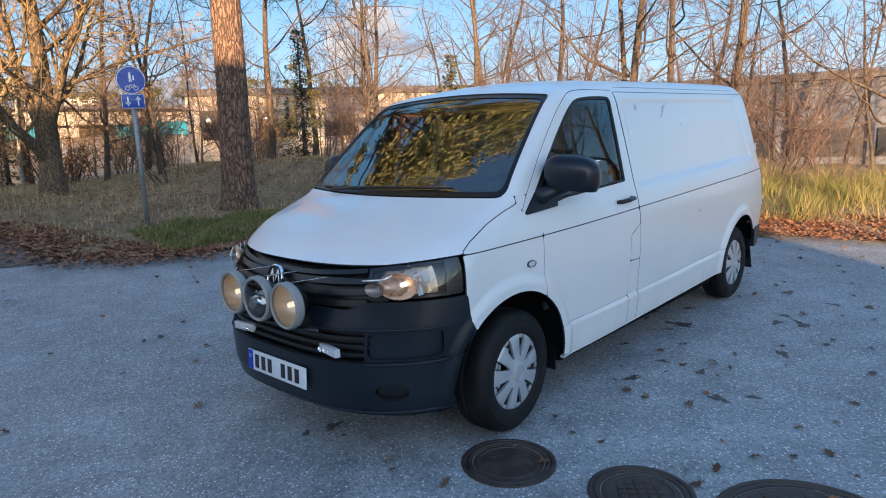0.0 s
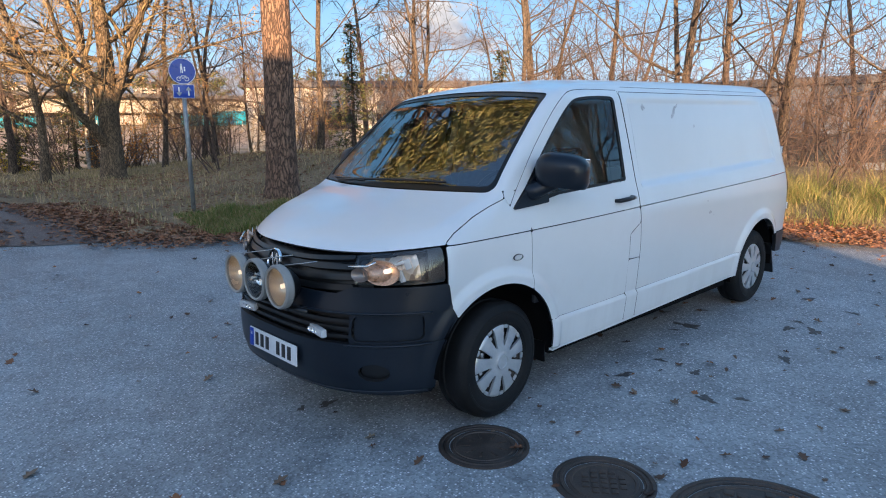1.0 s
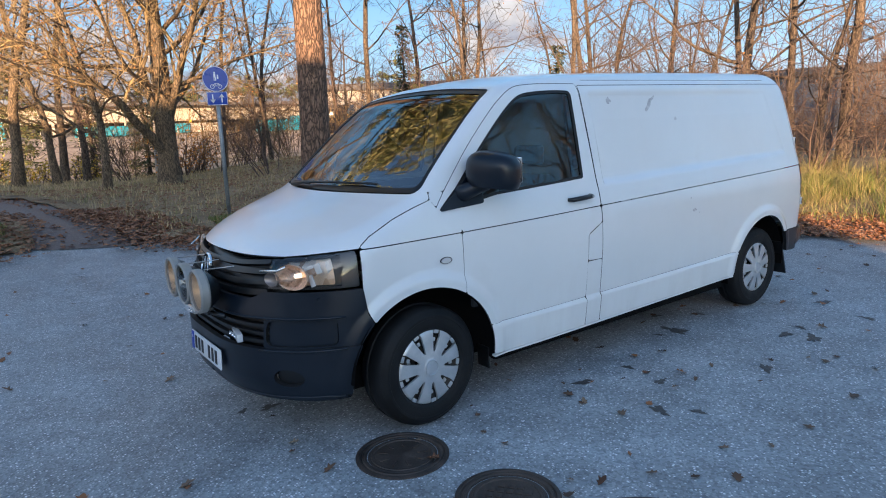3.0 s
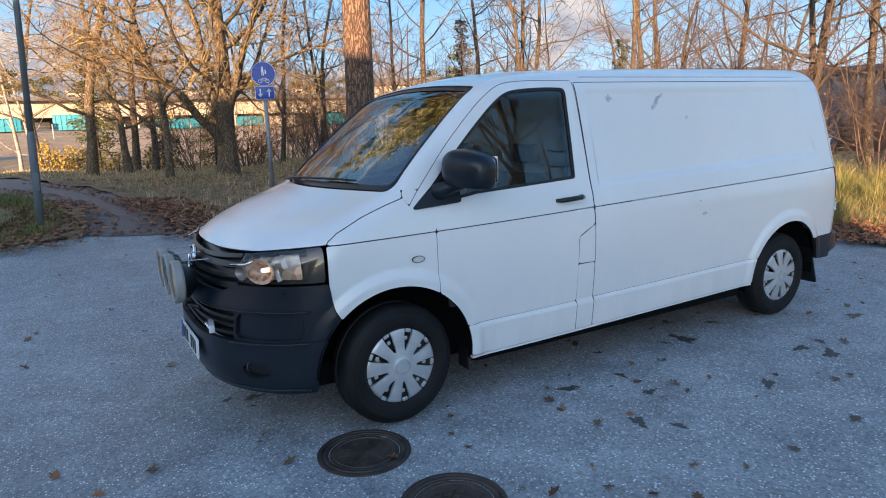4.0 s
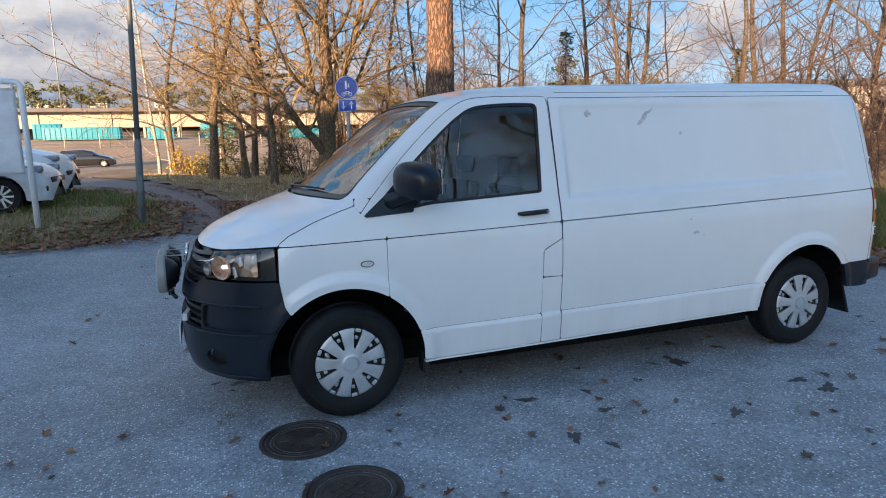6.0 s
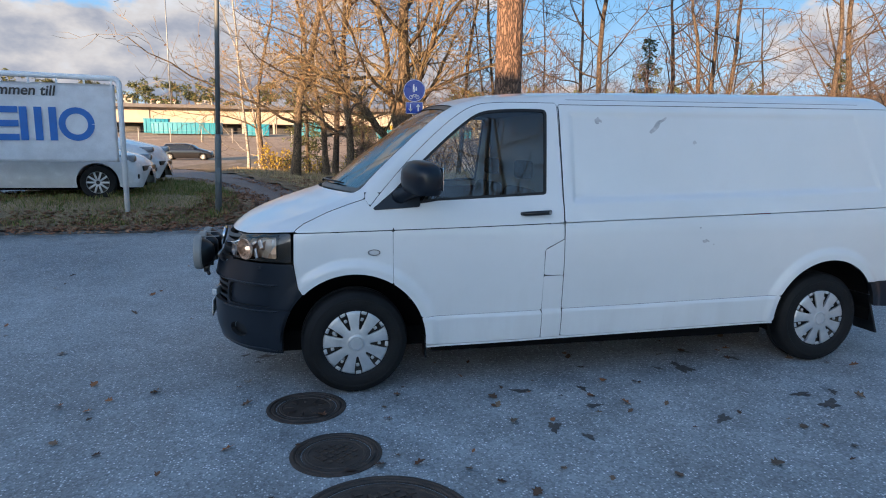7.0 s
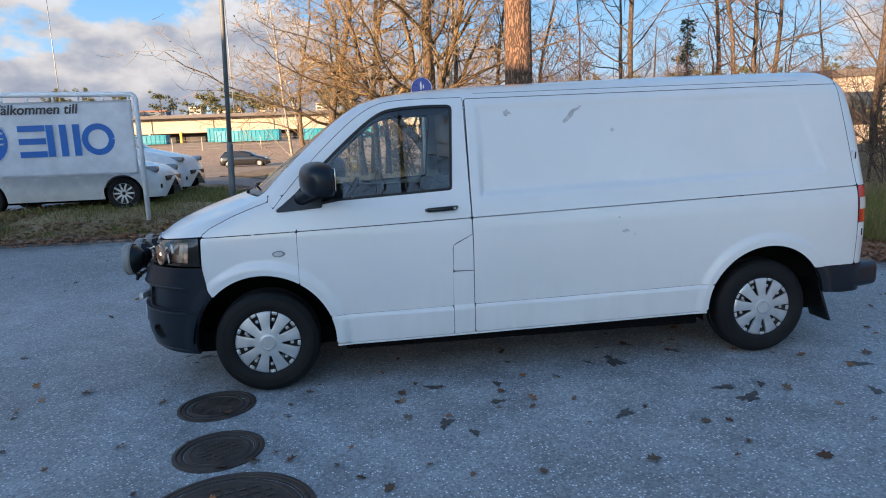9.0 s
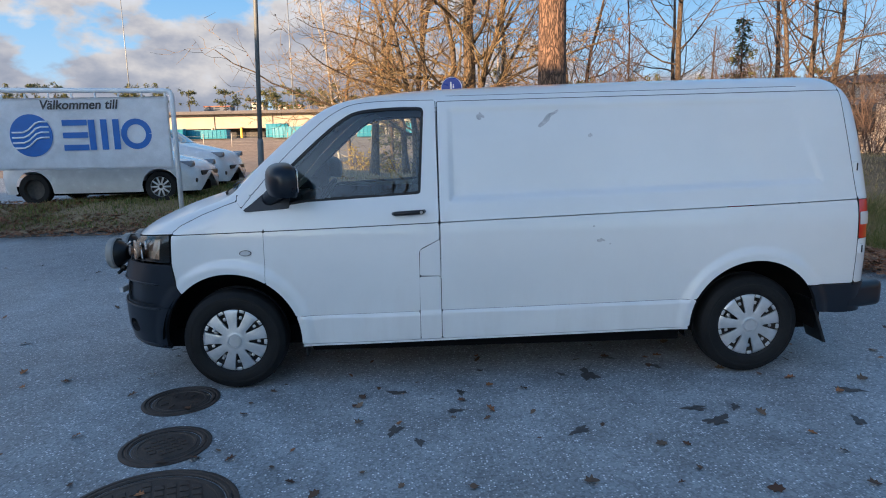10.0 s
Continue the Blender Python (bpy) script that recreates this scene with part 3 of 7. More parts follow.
def backing(inset=0.0):
    def f(u, v):
        base = np.stack([0 * u + 3.6, u, v], 1)
        return solve(base, np.stack([0 * u + 1, 0 * u, 0 * u], 1), inset=inset)
    return f


def sheet(place, us, vs, region, flange=0.014, flip=False):
    """A panel of the outer surface with its edge turned in. Returns vertices, faces and normals for each face's corners."""
    uv, faces, rims = clip_grid(place, us, vs, region)
    if len(uv) == 0:
        return [], [], [], 0
    P = place(uv[:, 0], uv[:, 1])
    N = outward(P)
    verts, out, normals = [tuple(p) for p in P], [], []
    for f in faces:
        a, b, c = P[f[0]], P[f[1]], P[f[-1]]
        g = f if np.dot(np.cross(b - a, c - a), N[f[0]]) >= 0 else f[::-1]
        out.append(list(g))
        normals += [tuple(N[i]) for i in g]
    first = len(out)
    if flange:
        inner = {}
        for a, b in rims:
            for i in (a, b):
                if i not in inner:
                    inner[i] = (len(verts), len(verts) + 1)
                    verts += [tuple(P[i]), tuple(P[i] - N[i] * flange)]
            q = [inner[a][0], inner[b][0], inner[b][1], inner[a][1]]
            n = np.cross(np.array(verts[q[1]]) - verts[q[0]], np.array(verts[q[2]]) - verts[q[0]])
            n = n / (np.linalg.norm(n) + 1e-12)
            out.append(q)
            normals += [tuple(n)] * 4
    return verts, out, normals, first


def panel(name, sheets, material, parent, label="", mirror=False, other=False):
    """One mesh out of several sheets, with the surface's own normals; mirror adds the other side, other gives that side alone."""
    verts, faces, normals, turned = [], [], [], set()
    for v, f, n, first in sheets:
        k = len(verts)
        turned |= set(range(len(faces) + first, len(faces) + len(f)))
        verts += v
        faces += [[i + k for i in q] for q in f]
        normals += n
    if mirror or other:
        k = 0 if other else len(verts)
        it = iter(normals)
        extra, flipped = [], []
        for q in faces:
            ns = [next(it) for _ in q]
            flipped.append([i + k for i in q[::-1]])
            extra += [(a, -b, c) for a, b, c in ns[::-1]]
        mirrored = [(a, -b, c) for a, b, c in verts]
        if other:
            verts, faces, normals = mirrored, flipped, extra
        else:
            turned |= {i + len(faces) for i in turned}
            verts, faces, normals = verts + mirrored, faces + flipped, normals + extra
    me = mesh_from(name, verts, faces, [material, SHUT if material is PAINT else SEAL], True, [1 if k in turned else 0 for k in range(len(faces))])
    me.normals_split_custom_set(normals)
    return part(name, me, parent=parent, label=label)


def pair(name, sheets, material, parent, label=""):
    return [panel(name, sheets, material, parent, label, other=o) for o in (False, True)]


def xz(f):
    return lambda P: f(P[:, 0], P[:, 2])


def hole(P, grow=0.0):
    """Signed distance to the wheel arches' openings, below zero in them."""
    x, z = P[:, 0], P[:, 2]
    d = 1e9
    for cx, cz, r in (ARCH_F, ARCH_R):
        d = np.minimum(d, np.hypot(x - cx, np.maximum(z - cz, 0) + 0.0) - r - grow)
    return d


def all_of(*fs):
    return lambda P: np.max([f(P) for f in fs], axis=0)


GAP = 0.0034
def arched(pts, n=5):
    """More points on the smooth curve through the given ones."""
    P = [Vector((a, b)) for a, b in pts]
    out = []
    for i in range(len(P) - 1):
        p0, p1, p2, p3 = P[max(i - 1, 0)], P[i], P[i + 1], P[min(i + 2, len(P) - 1)]
        for k in range(n):
            t = k / n
            q = 0.5 * (2 * p1 + (p2 - p0) * t + (2 * p0 - 5 * p1 + 4 * p2 - p3) * t * t + (3 * p1 - p0 - 3 * p2 + p3) * t ** 3)
            out.append((q.x, q.y))
    return out + [tuple(pts[-1])]


PILLAR = [(0.245, 1.285), (0.43, 1.470), (0.60, 1.624), (0.73, 1.727), (0.83, 1.780), (0.96, 1.799), (1.12, 1.806), (1.24, 1.804)]
FRAME = [(0.17, 1.275), (0.355, 1.480), (0.53, 1.645), (0.67, 1.757), (0.80, 1.822), (0.95, 1.842), (1.12, 1.846), (1.342, 1.846)]
W_OUT = poly_sdf([(0.13, 1.190), (0.36, 1.200), (0.52, 1.224), (1.225, 1.258), (1.238, 1.268), (1.270, 1.778), (1.260, 1.798)] + arched(PILLAR)[::-1])
DOOR = poly_sdf([(0.235, 0.2), (0.238, 1.195), (0.10, 1.19)] + arched(FRAME) + [(1.350, 0.985), (1.345, 0.972), (1.235, 0.918), (1.219, 0.90), (1.212, 0.2)])
FENDER = poly_sdf([(0.238, 0.2), (0.238, 1.195), (0.10, 1.19), (0.07, 1.235), (-0.02, 1.205), (-0.16, 1.152), (-0.30, 1.085), (-0.352, 1.045), (-0.362, 1.02), (-0.366, 0.84), (-0.345, 0.70), (-0.305, 0.63), (-0.30, 0.2)])
HOOD_SIDE = poly_sdf([(0.066, 1.34), (0.068, 1.2390), (-0.02, 1.2090), (-0.16, 1.156), (-0.301, 1.089), (-0.355, 1.048), (-0.366, 1.02), (-1.2, 0.98), (-1.2, 1.5)])
FLAP = poly_sdf([(1.224, 0.905), (1.352, 0.972), (1.352, 0.737), (1.219, 0.741)])


def w_glass(P):
    x, z = P[:, 0], P[:, 2]
    return np.maximum(W_OUT(x, z) + 0.017, 0.385 + 0.16 * (z - 1.22) - x)


def left(P):
    return P[:, 1]          # below zero on the driver's side


def bow_x(P):
    """x straightened for the bow of the windscreen and the bonnet's rear edge."""
    return P[:, 0] - BOW(P[:, 0]) * (P[:, 1] / 0.8) ** 2


def screen_line(P):
    """Signed distance to the windscreen's opening."""
    y, z = np.abs(P[:, 1]), P[:, 2]
    edge = 0.826 - 0.20 * (z - 1.22) - 0.03 * (z - 1.22) ** 2
    return smax(smax(y - edge, 1.272 - z, 0.05), z - 1.846 + 0.036 * (y / 0.7) ** 2, 0.04)


def build_van():
    van = tagged(new("van"), "white panel van with dark bumpers and three extra lamps", "van")
    # angles round the long axis, evenly spaced along the girth
    a = np.linspace(0, 2.35, 400)
    Q = around()(np.full(400, 2.4), -a)
    girth = np.concatenate(([0], np.cumsum(np.linalg.norm(np.diff(Q, axis=0), axis=1))))
    n = 185
    half = np.interp(np.linspace(0, girth[-1], n), girth, a)
    arc_l = -half[::-1]
    xs = np.arange(-0.46, 4.21, 0.016)
    bottom = lambda P: np.where(P[:, 0] > 3.6, 0.602, sill(P[:, 0])) - P[:, 2]
    cargo = lambda P: np.where(P[:, 2] < 1.842, 1.3565 - P[:, 0], -1.0)
    rear_seam = lambda P: P[:, 0] - (4.076 - 0.085 * np.maximum(P[:, 2] - 1.1, 0))
    arch = lambda P: -hole(P)
    under = lambda P: P[:, 2] - belt(P[:, 0]) + 0.0028
    over = lambda P: belt(P[:, 0]) + 0.0028 - P[:, 2]
    gutter = lambda P: 1.872 + 0.007 * (P[:, 0] - 1.4)
    drip_lo = lambda P: P[:, 2] - gutter(P) + np.where((P[:, 0] > 1.42) & (P[:, 0] < 3.72), 0.0014, 0.0)
    drip_hi = lambda P: gutter(P) - P[:, 2] + np.where((P[:, 0] > 1.42) & (P[:, 0] < 3.72), 0.0014, 0.0)
    not_door = lambda P: -xz(DOOR)(P) + GAP
    groove_lo = lambda P: P[:, 2] - (1.838 + 0.008 * (P[:, 0] - 1.4)) + 0.002
    groove_hi = lambda P: np.where(P[:, 0] > 1.3565, (1.838 + 0.008 * (P[:, 0] - 1.4)) + 0.002 - P[:, 2], -1.0)
    grid = (xs, arc_l)
    above = lambda P: np.where((P[:, 0] > 0.44) & (P[:, 0] < 2.98), ledge(P[:, 0]) + 0.0012 - P[:, 2], ledge(P[:, 0]) - P[:, 2])
    below = lambda P: np.where((P[:, 0] > 0.44) & (P[:, 0] < 2.98), P[:, 2] - ledge(P[:, 0]) + 0.0012, P[:, 2] - ledge(P[:, 0]))
    sheets = [
        sheet(around(), *grid, all_of(cargo, rear_seam, arch, under, bottom, above)),
        sheet(around(), *grid, all_of(cargo, rear_seam, arch, bottom, below)),
        sheet(around(), *grid, all_of(cargo, rear_seam, over, groove_lo, lambda P: 1.3565 - P[:, 0])),
        sheet(around(), *grid, all_of(rear_seam, groove_hi, drip_lo, lambda P: -screen_line(P) + 0.004, lambda P: 1.276 - P[:, 2], not_door, lambda P: -P[:, 0] - 0.2, lambda P: np.where(P[:, 0] < 1.35, xz(lambda x, z: 1.2 - z)(P), -1.0))),
        sheet(around(), *grid, all_of(rear_seam, groove_hi, drip_hi, lambda P: -screen_line(P) + 0.004, lambda P: 1.276 - P[:, 2], not_door, lambda P: -P[:, 0] - 0.2, lambda P: np.where(P[:, 0] < 1.35, xz(lambda x, z: 1.2 - z)(P), -1.0))),
    ]
    # the strip of pillar in front of the door, between the fender and the windscreen's foot
    sheets.append(sheet(around(), np.arange(-0.1, 0.6, 0.012), arc_l, all_of(not_door, lambda P: -xz(FENDER)(P) + 0.001, lambda P: -xz(HOOD_SIDE)(P) + GAP, lambda P: P[:, 2] - 1.2765, lambda P: 1.16 - P[:, 2], lambda P: -screen_line(P) + 0.004, lambda P: 0.0 - P[:, 0] + 0.03)))
    panel("body", sheets, PAINT, van, mirror=True)
    panel("fuel_flap", [sheet(around(), np.arange(1.15, 1.42, 0.008), arc_l, all_of(xz(FLAP), lambda P: 1.2 * 0 + left(P)))], PAINT, van)
    pair("lower_pillar", [sheet(around(), np.arange(1.15, 1.42, 0.008), arc_l, all_of(lambda P: 1.214 + GAP - P[:, 0], lambda P: P[:, 0] - 1.3525, lambda P: P[:, 2] - 0.734, lambda P: sill(P[:, 0]) - P[:, 2]))], PAINT, van)
    pair("front_fender", [sheet(around(), np.arange(-0.46, 0.3, 0.010), arc_l, all_of(xz(FENDER), arch, under, lambda P: P[:, 0] - 0.238 + GAP)),
                           sheet(around(), np.arange(-0.46, 0.3, 0.010), arc_l, all_of(xz(FENDER), over))], PAINT, van)
    # hood
    full = np.concatenate([-half[::-1], half[1:]])
    lip = lambda P: 0.975 + 0.055 * (np.abs(P[:, 1]) / 0.8) ** 2 - P[:, 2]
    hood_back = lambda P: np.maximum(P[:, 0] - 0.20 * (P[:, 1] / 0.8) ** 2 + 0.151, 0.005 - screen_line(P))
    panel("hood", [sheet(around(), np.arange(-0.95, 0.12, 0.012), full[np.abs(full) < 1.45], all_of(xz(HOOD_SIDE), hood_back, lip))], PAINT, van)
    # scuttle under the screen, dark
    panel("scuttle", [sheet(around(0.022), np.arange(-0.3, 0.25, 0.015), full[np.abs(full) < 1.3], all_of(lambda P: -bow_x(P) - 0.20, lambda P: P[:, 2] - 1.30, lambda P: np.abs(P[:, 1]) - 0.80), flange=0)], BLACK, van, "black plastic scuttle with vents")
    # windscreen
    panel("windscreen_surround", [sheet(around(0.006), np.arange(-0.2, 1.0, 0.014), full[np.abs(full) < 1.2], all_of(screen_line, lambda P: -screen_line(P) - 0.024), flange=0.0)], BLACK, van)
    ws = panel("windscreen", [sheet(around(0.010), np.arange(-0.2, 1.0, 0.014), full[np.abs(full) < 1.2], lambda P: screen_line(P) + 0.017, flange=0.0)], SCREEN, van)
    ws.visible_shadow = False
    # doors, both sides
    for side, name in ((-1, "driver_door"), (1, "passenger_door")):
        one = lambda P, s=side: P[:, 1] * -s - 0.05
        arcs = arc_l if side < 0 else half
        dx = np.arange(0.08, 1.38, 0.012)
        door = panel(name, [sheet(around(), dx, arcs, all_of(xz(DOOR), arch, under, above, lambda P: sill(P[:, 0]) - P[:, 2])),
                            sheet(around(), dx, arcs, all_of(xz(DOOR), arch, below, lambda P: sill(P[:, 0]) - P[:, 2])),
                            sheet(around(), dx, arcs, all_of(xz(DOOR), over, lambda P: -xz(W_OUT)(P)))], PAINT, van)
        panel("window_seal", [sheet(around(0.004), dx, arcs, all_of(lambda P: xz(W_OUT)(P) + 0.001, lambda P: -w_glass(P)))], SEAL, door)
        pane = panel("window", [sheet(around(0.010), dx, arcs, lambda P: w_glass(P) - 0.006, flange=0)], GLASS, door)
        pane.visible_shadow = False
        s = side
        # handle
        bm = tube([(1.062, s * 0.925, 1.140), (1.075, s * 0.955, 1.142), (1.16, s * 0.962, 1.146), (1.245, s * 0.952, 1.149), (1.258, s * 0.92, 1.150)], [0.011, 0.014, 0.015, 0.015, 0.012], 10)
        h = part("handle", bm, BLACK, door, "black pull handle")
        part("lock", lathe([(0.0, s * 0.972), (0.009, s * 0.972), (0.009, s * 0.95)], "y", (1.24, 0, 1.149), 16), STEEL, h)
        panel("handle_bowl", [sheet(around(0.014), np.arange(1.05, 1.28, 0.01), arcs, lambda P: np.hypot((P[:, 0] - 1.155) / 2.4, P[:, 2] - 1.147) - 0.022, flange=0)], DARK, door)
        # mirror: arm, shell and glass
        bm = bmesh.new()
        bmesh.ops.create_uvsphere(bm, u_segments=28, v_segments=16, radius=1)
        for v in bm.verts:
            p = v.co
            q = Vector([math.copysign(abs(c) ** 0.72, c) for c in p])
            wide, tall = 0.152, 0.106
            z = (q.z * tall if q.z > 0 else -tall * 0.80 * min(1.0, -1.5 * q.z)) * (1.0 - 0.16 * q.y * (1 if q.z > 0 else 0.3))
            v.co = Vector((q.x * (0.118 if q.x < 0 else 0.06), q.y * wide, z - (0.02 * q.y if q.z < 0 else 0)))
        turn = Matrix.Rotation(radians(-24 * s), 4, "Z")
        bmesh.ops.transform(bm, matrix=Matrix.Translation((0.415, s * 0.990, 1.368)) @ turn @ Matrix.Diagonal((1, s, 1, 1)), verts=bm.verts)
        bmesh.ops.recalc_face_normals(bm, faces=bm.faces)
        smooth_by_angle(bm, 40)
        mirror = part("mirror", bm, PLASTIC, door, "dark grey wing mirror")
        bm = tube([(0.27, s * 0.83, 1.235), (0.30, s * 0.89, 1.262), (0.36, s * 0.93, 1.290), (0.39, s * 0.955, 1.305)], [0.062, 0.046, 0.04, 0.042], 12)
        part("mirror_arm", bm, PLASTIC, mirror)
        bm = box((0.006, 0.21, 0.135), (0, 0, 0), 0.0028)
        bmesh.ops.transform(bm, matrix=Matrix.Translation((0.467, s * 1.010, 1.368)) @ turn, verts=bm.verts)
        part("mirror_glass", bm, CHROME, mirror)
        panel("mirror_triangle", [sheet(around(-0.012), dx, arcs, xz(poly_sdf([(0.125, 1.180), (0.40, 1.198), (0.40, 1.255), (0.425, 1.41), (0.24, 1.262)], 0.008)), flange=0.02)], PLASTIC, door)
    # rear end: two wing doors with hinges and tail lights
    ru, rz = np.linspace(-1.05, 1.05, 120), np.arange(0.40, 1.99, 0.018)
    for s in (-1, 1):
        half_side = lambda P, s=s: 0.003 - s * P[:, 1]
        light = lambda P: np.maximum.reduce([4.083 - P[:, 0], P[:, 2] - 1.152, 0.90 - P[:, 2], 0.70 - np.abs(P[:, 1])])
        rd = panel("rear_door", [sheet(rearing(), ru, rz, all_of(lambda P: -rear_seam(P) + 0.005, lambda P: 0.602 - P[:, 2], half_side, lambda P: -light(P) + 0.003, lambda P: P[:, 2] - 1.925))], PAINT, van)
        for z in (1.36, 0.83):
            hx = 4.105 - 0.085 * max(z - 1.1, 0)
            hy = float(solve(np.array([[hx, 0.0, z]]), np.array([[0.0, 1.0, 0.0]]))[0][1])
            hinge = part("hinge", box((0.034, 0.016, 0.065), (hx, s * (hy + 0.002), z), 0.004), PAINT, rd)
            part("hinge_pin", box((0.008, 0.01, 0.05), (hx + 0.006, s * (hy + 0.009), z), 0.002), SEAL, hinge)
        panel("rear_window", [sheet(rearing(-0.003), ru, rz, lambda P, s=s: smax(np.abs(P[:, 1] - s * 0.40) - 0.31, np.abs(P[:, 2] - 1.47) - 0.22, 0.1), flange=0)], CAR_GLASS, rd)
        tl = panel("tail_light", [sheet(rearing(-0.003), np.linspace(-1.05, 1.05, 260), np.arange(0.88, 1.18, 0.006), all_of(light, half_side), flange=0.02)], RED, van, "red and clear tail light")
        panel("reversing_lens", [sheet(rearing(-0.006), np.linspace(-1.05, 1.05, 260), np.arange(0.88, 1.18, 0.006), all_of(lambda P: light(P) + 0.006, half_side, lambda P: P[:, 2] - 1.072, lambda P: 0.990 - P[:, 2]), flange=0.008)], WHITE_LAMP, tl)
    for x, z, w, h, sl in ((2.06, 1.705, 0.06, 0.02, 0.8), (1.63, 1.735, 0.024, 0.02, 0.0), (2.375, 0.938, 0.024, 0.011, 0.0), (2.335, 1.03, 0.008, 0.006, 0.0), (2.44, 0.915, 0.006, 0.005, 0.0), (2.34, 1.60, 0.014, 0.012, 0.0)):
        def mark(P, x=x, z=z, w=w, h=h, sl=sl):
            dx, dz = P[:, 0] - x, P[:, 2] - z - sl * (P[:, 0] - x)
            return np.maximum(np.hypot(dx / w, dz / h) - 1.0 + 0.45 * np.sin(dx * 70 / (w * 18) + 40 * dz) * np.sin(dz * 60 / (h * 30) + 2.0), P[:, 1])
        panel("paint_mark", [sheet(around(-0.0012), np.arange(x - w * 1.4, x + w * 1.4, 0.005), arc_l[0] + (arc_l[-1] - arc_l[0]) * np.linspace(0.2, 0.75, 520), mark, flange=0)], SCUFF, van, "grey scuff on the white paint")
    return van


VAN = build_van()
# ---- the van: nose, wheels, underside, cabin ----
def lip_z(y):
    return 0.972 + 0.055 * (np.abs(y) / 0.8) ** 2


def build_nose(van):
    us, zs = np.linspace(-1.22, 1.22, 190), np.arange(0.22, 1.09, 0.011)
    Y, Z = (lambda P: np.abs(P[:, 1])), (lambda P: P[:, 2])
    behind = lambda P: P[:, 0] - np.interp(P[:, 2], [0.2, 0.63, 0.70, 0.84, 1.02], [-0.30, -0.311, -0.351, -0.372, -0.370])
    arch = lambda P: -(np.hypot(P[:, 0] - ARCH_F[0], P[:, 2] - ARCH_F[1]) - ARCH_F[2] - 0.004)
    brow = lambda P: Z(P) - (0.842 - 0.035 * (1 - step(0.50, 0.60, Y(P))))
    mid_hi, mid_lo = 0.708, 0.556
    pod_in = 0.585
    out = facing(-0.014)
    pod = lambda P: smax(smax(Z(P) - mid_hi + 0.010, mid_lo + 0.012 - Z(P), 0.02), smax(pod_in + 0.014 - Y(P), P[:, 0] + 0.50, 0.02), 0.035)
    # bumper: brow, corner pods, lower apron
    bumper = panel("front_bumper", [
        sheet(out, us, zs, all_of(behind, arch, brow, lambda P: mid_hi - Z(P)), flange=0.03),
        sheet(out, us, zs, all_of(behind, arch, lambda P: Z(P) - mid_lo, lambda P: 0.285 - 0.012 * step(0.3, 0.9, Y(P)) - Z(P), lambda P: 0.046 - np.hypot((Y(P) - 0.690) * 0.75, Z(P) - 0.405)), flange=0.03),
        sheet(facing(-0.003), us, zs, all_of(behind, arch, lambda P: Z(P) - mid_hi - 0.004, lambda P: mid_lo - 0.004 - Z(P), lambda P: pod_in - Y(P), lambda P: -pod(P)), flange=0.03),
        sheet(facing(0.006), us, zs, all_of(lambda P: Z(P) - 0.30, lambda P: 0.262 - Z(P), behind, arch), flange=0.02),
    ], PLASTIC, van, "dark grey unpainted plastic bumper")
    for s in (-1, 1):
        panel("corner_pod", [sheet(facing(0.014), us, zs, all_of(lambda P: pod(P) - 0.004, lambda P, s=s: -s * P[:, 1]), flange=0.0)], PLASTIC, bumper)
        panel("fog_lamp_blank", [sheet(facing(0.012), us, zs, lambda P, s=s: np.hypot((P[:, 1] - s * 0.690) * 0.75, Z(P) - 0.405) - 0.052, flange=0)], BLACK, bumper)
    for s in (-1, 1):
        for z, lo, back in ((0.711, 0.30, -0.46), (0.548, 0.56, -0.47), (0.302, 0.0, -0.44)):
            P = facing(-0.014)(np.linspace(0, 1.22, 90) * s, np.full(90, z))
            P = [p for p in P if abs(p[1]) > lo and p[0] < back]
            part("bumper_ridge", tube([tuple(p) for p in P[::3]], 0.0065, 8), PLASTIC, bumper)
    panel("lower_grille", [sheet(facing(0.05), us, zs, all_of(lambda P: Z(P) - mid_hi - 0.02, lambda P: mid_lo - 0.02 - Z(P), lambda P: Y(P) - 0.63), flange=0)]
          + [sheet(facing(0.012), us, np.arange(z - 0.02, z + 0.02, 0.004), all_of(lambda P, z=z: np.abs(Z(P) - z) - 0.009, lambda P: Y(P) - 0.60), flange=0.03) for z in (0.585, 0.625, 0.665)], BLACK, bumper)
    for y in (0.285, -0.425):
        b = box((0.03, 0.155, 0.042), (0, 0, 0), 0.006)
        bmesh.ops.transform(b, matrix=Matrix.Translation((-0.895 if y > 0 else -0.868, y, 0.607)) @ Matrix.Rotation(radians(6 if y > 0 else -9), 4, "Z"), verts=b.verts)
        led = part("running_light", b, WHITE_LAMP, bumper, "small clear running light")
        for i in range(4):
            part("led_cell", lathe([(0, 0), (0.011, -0.002), (0.014, -0.009)], "x", (-0.905 if y > 0 else -0.878, y - 0.054 + 0.036 * i, 0.607), 10), CHROME, led)
    # number plate, its writing as plain bars
    b = box((0.008, 0.52, 0.111), (0, 0, 0), 0.003)
    lean = Matrix.Translation((-0.925, -0.035, 0.445)) @ Matrix.Rotation(radians(3), 4, "Y")
    bmesh.ops.transform(b, matrix=lean, verts=b.verts)
    plate = part("number_plate", b, PLATE, bumper, "white plate with blue end strip")
    def on_plate(name, w, h, y, m, z=0.0):
        q = box((0.002, w, h), (-0.0055, y, z), 0.0004)
        bmesh.ops.transform(q, matrix=lean, verts=q.verts)
        part(name, q, m, plate)
    on_plate("blue_strip", 0.044, 0.104, 0.234, BLUE)
    on_plate("star_ring", 0.02, 0.02, 0.234, SIGN_WHITE, 0.022)
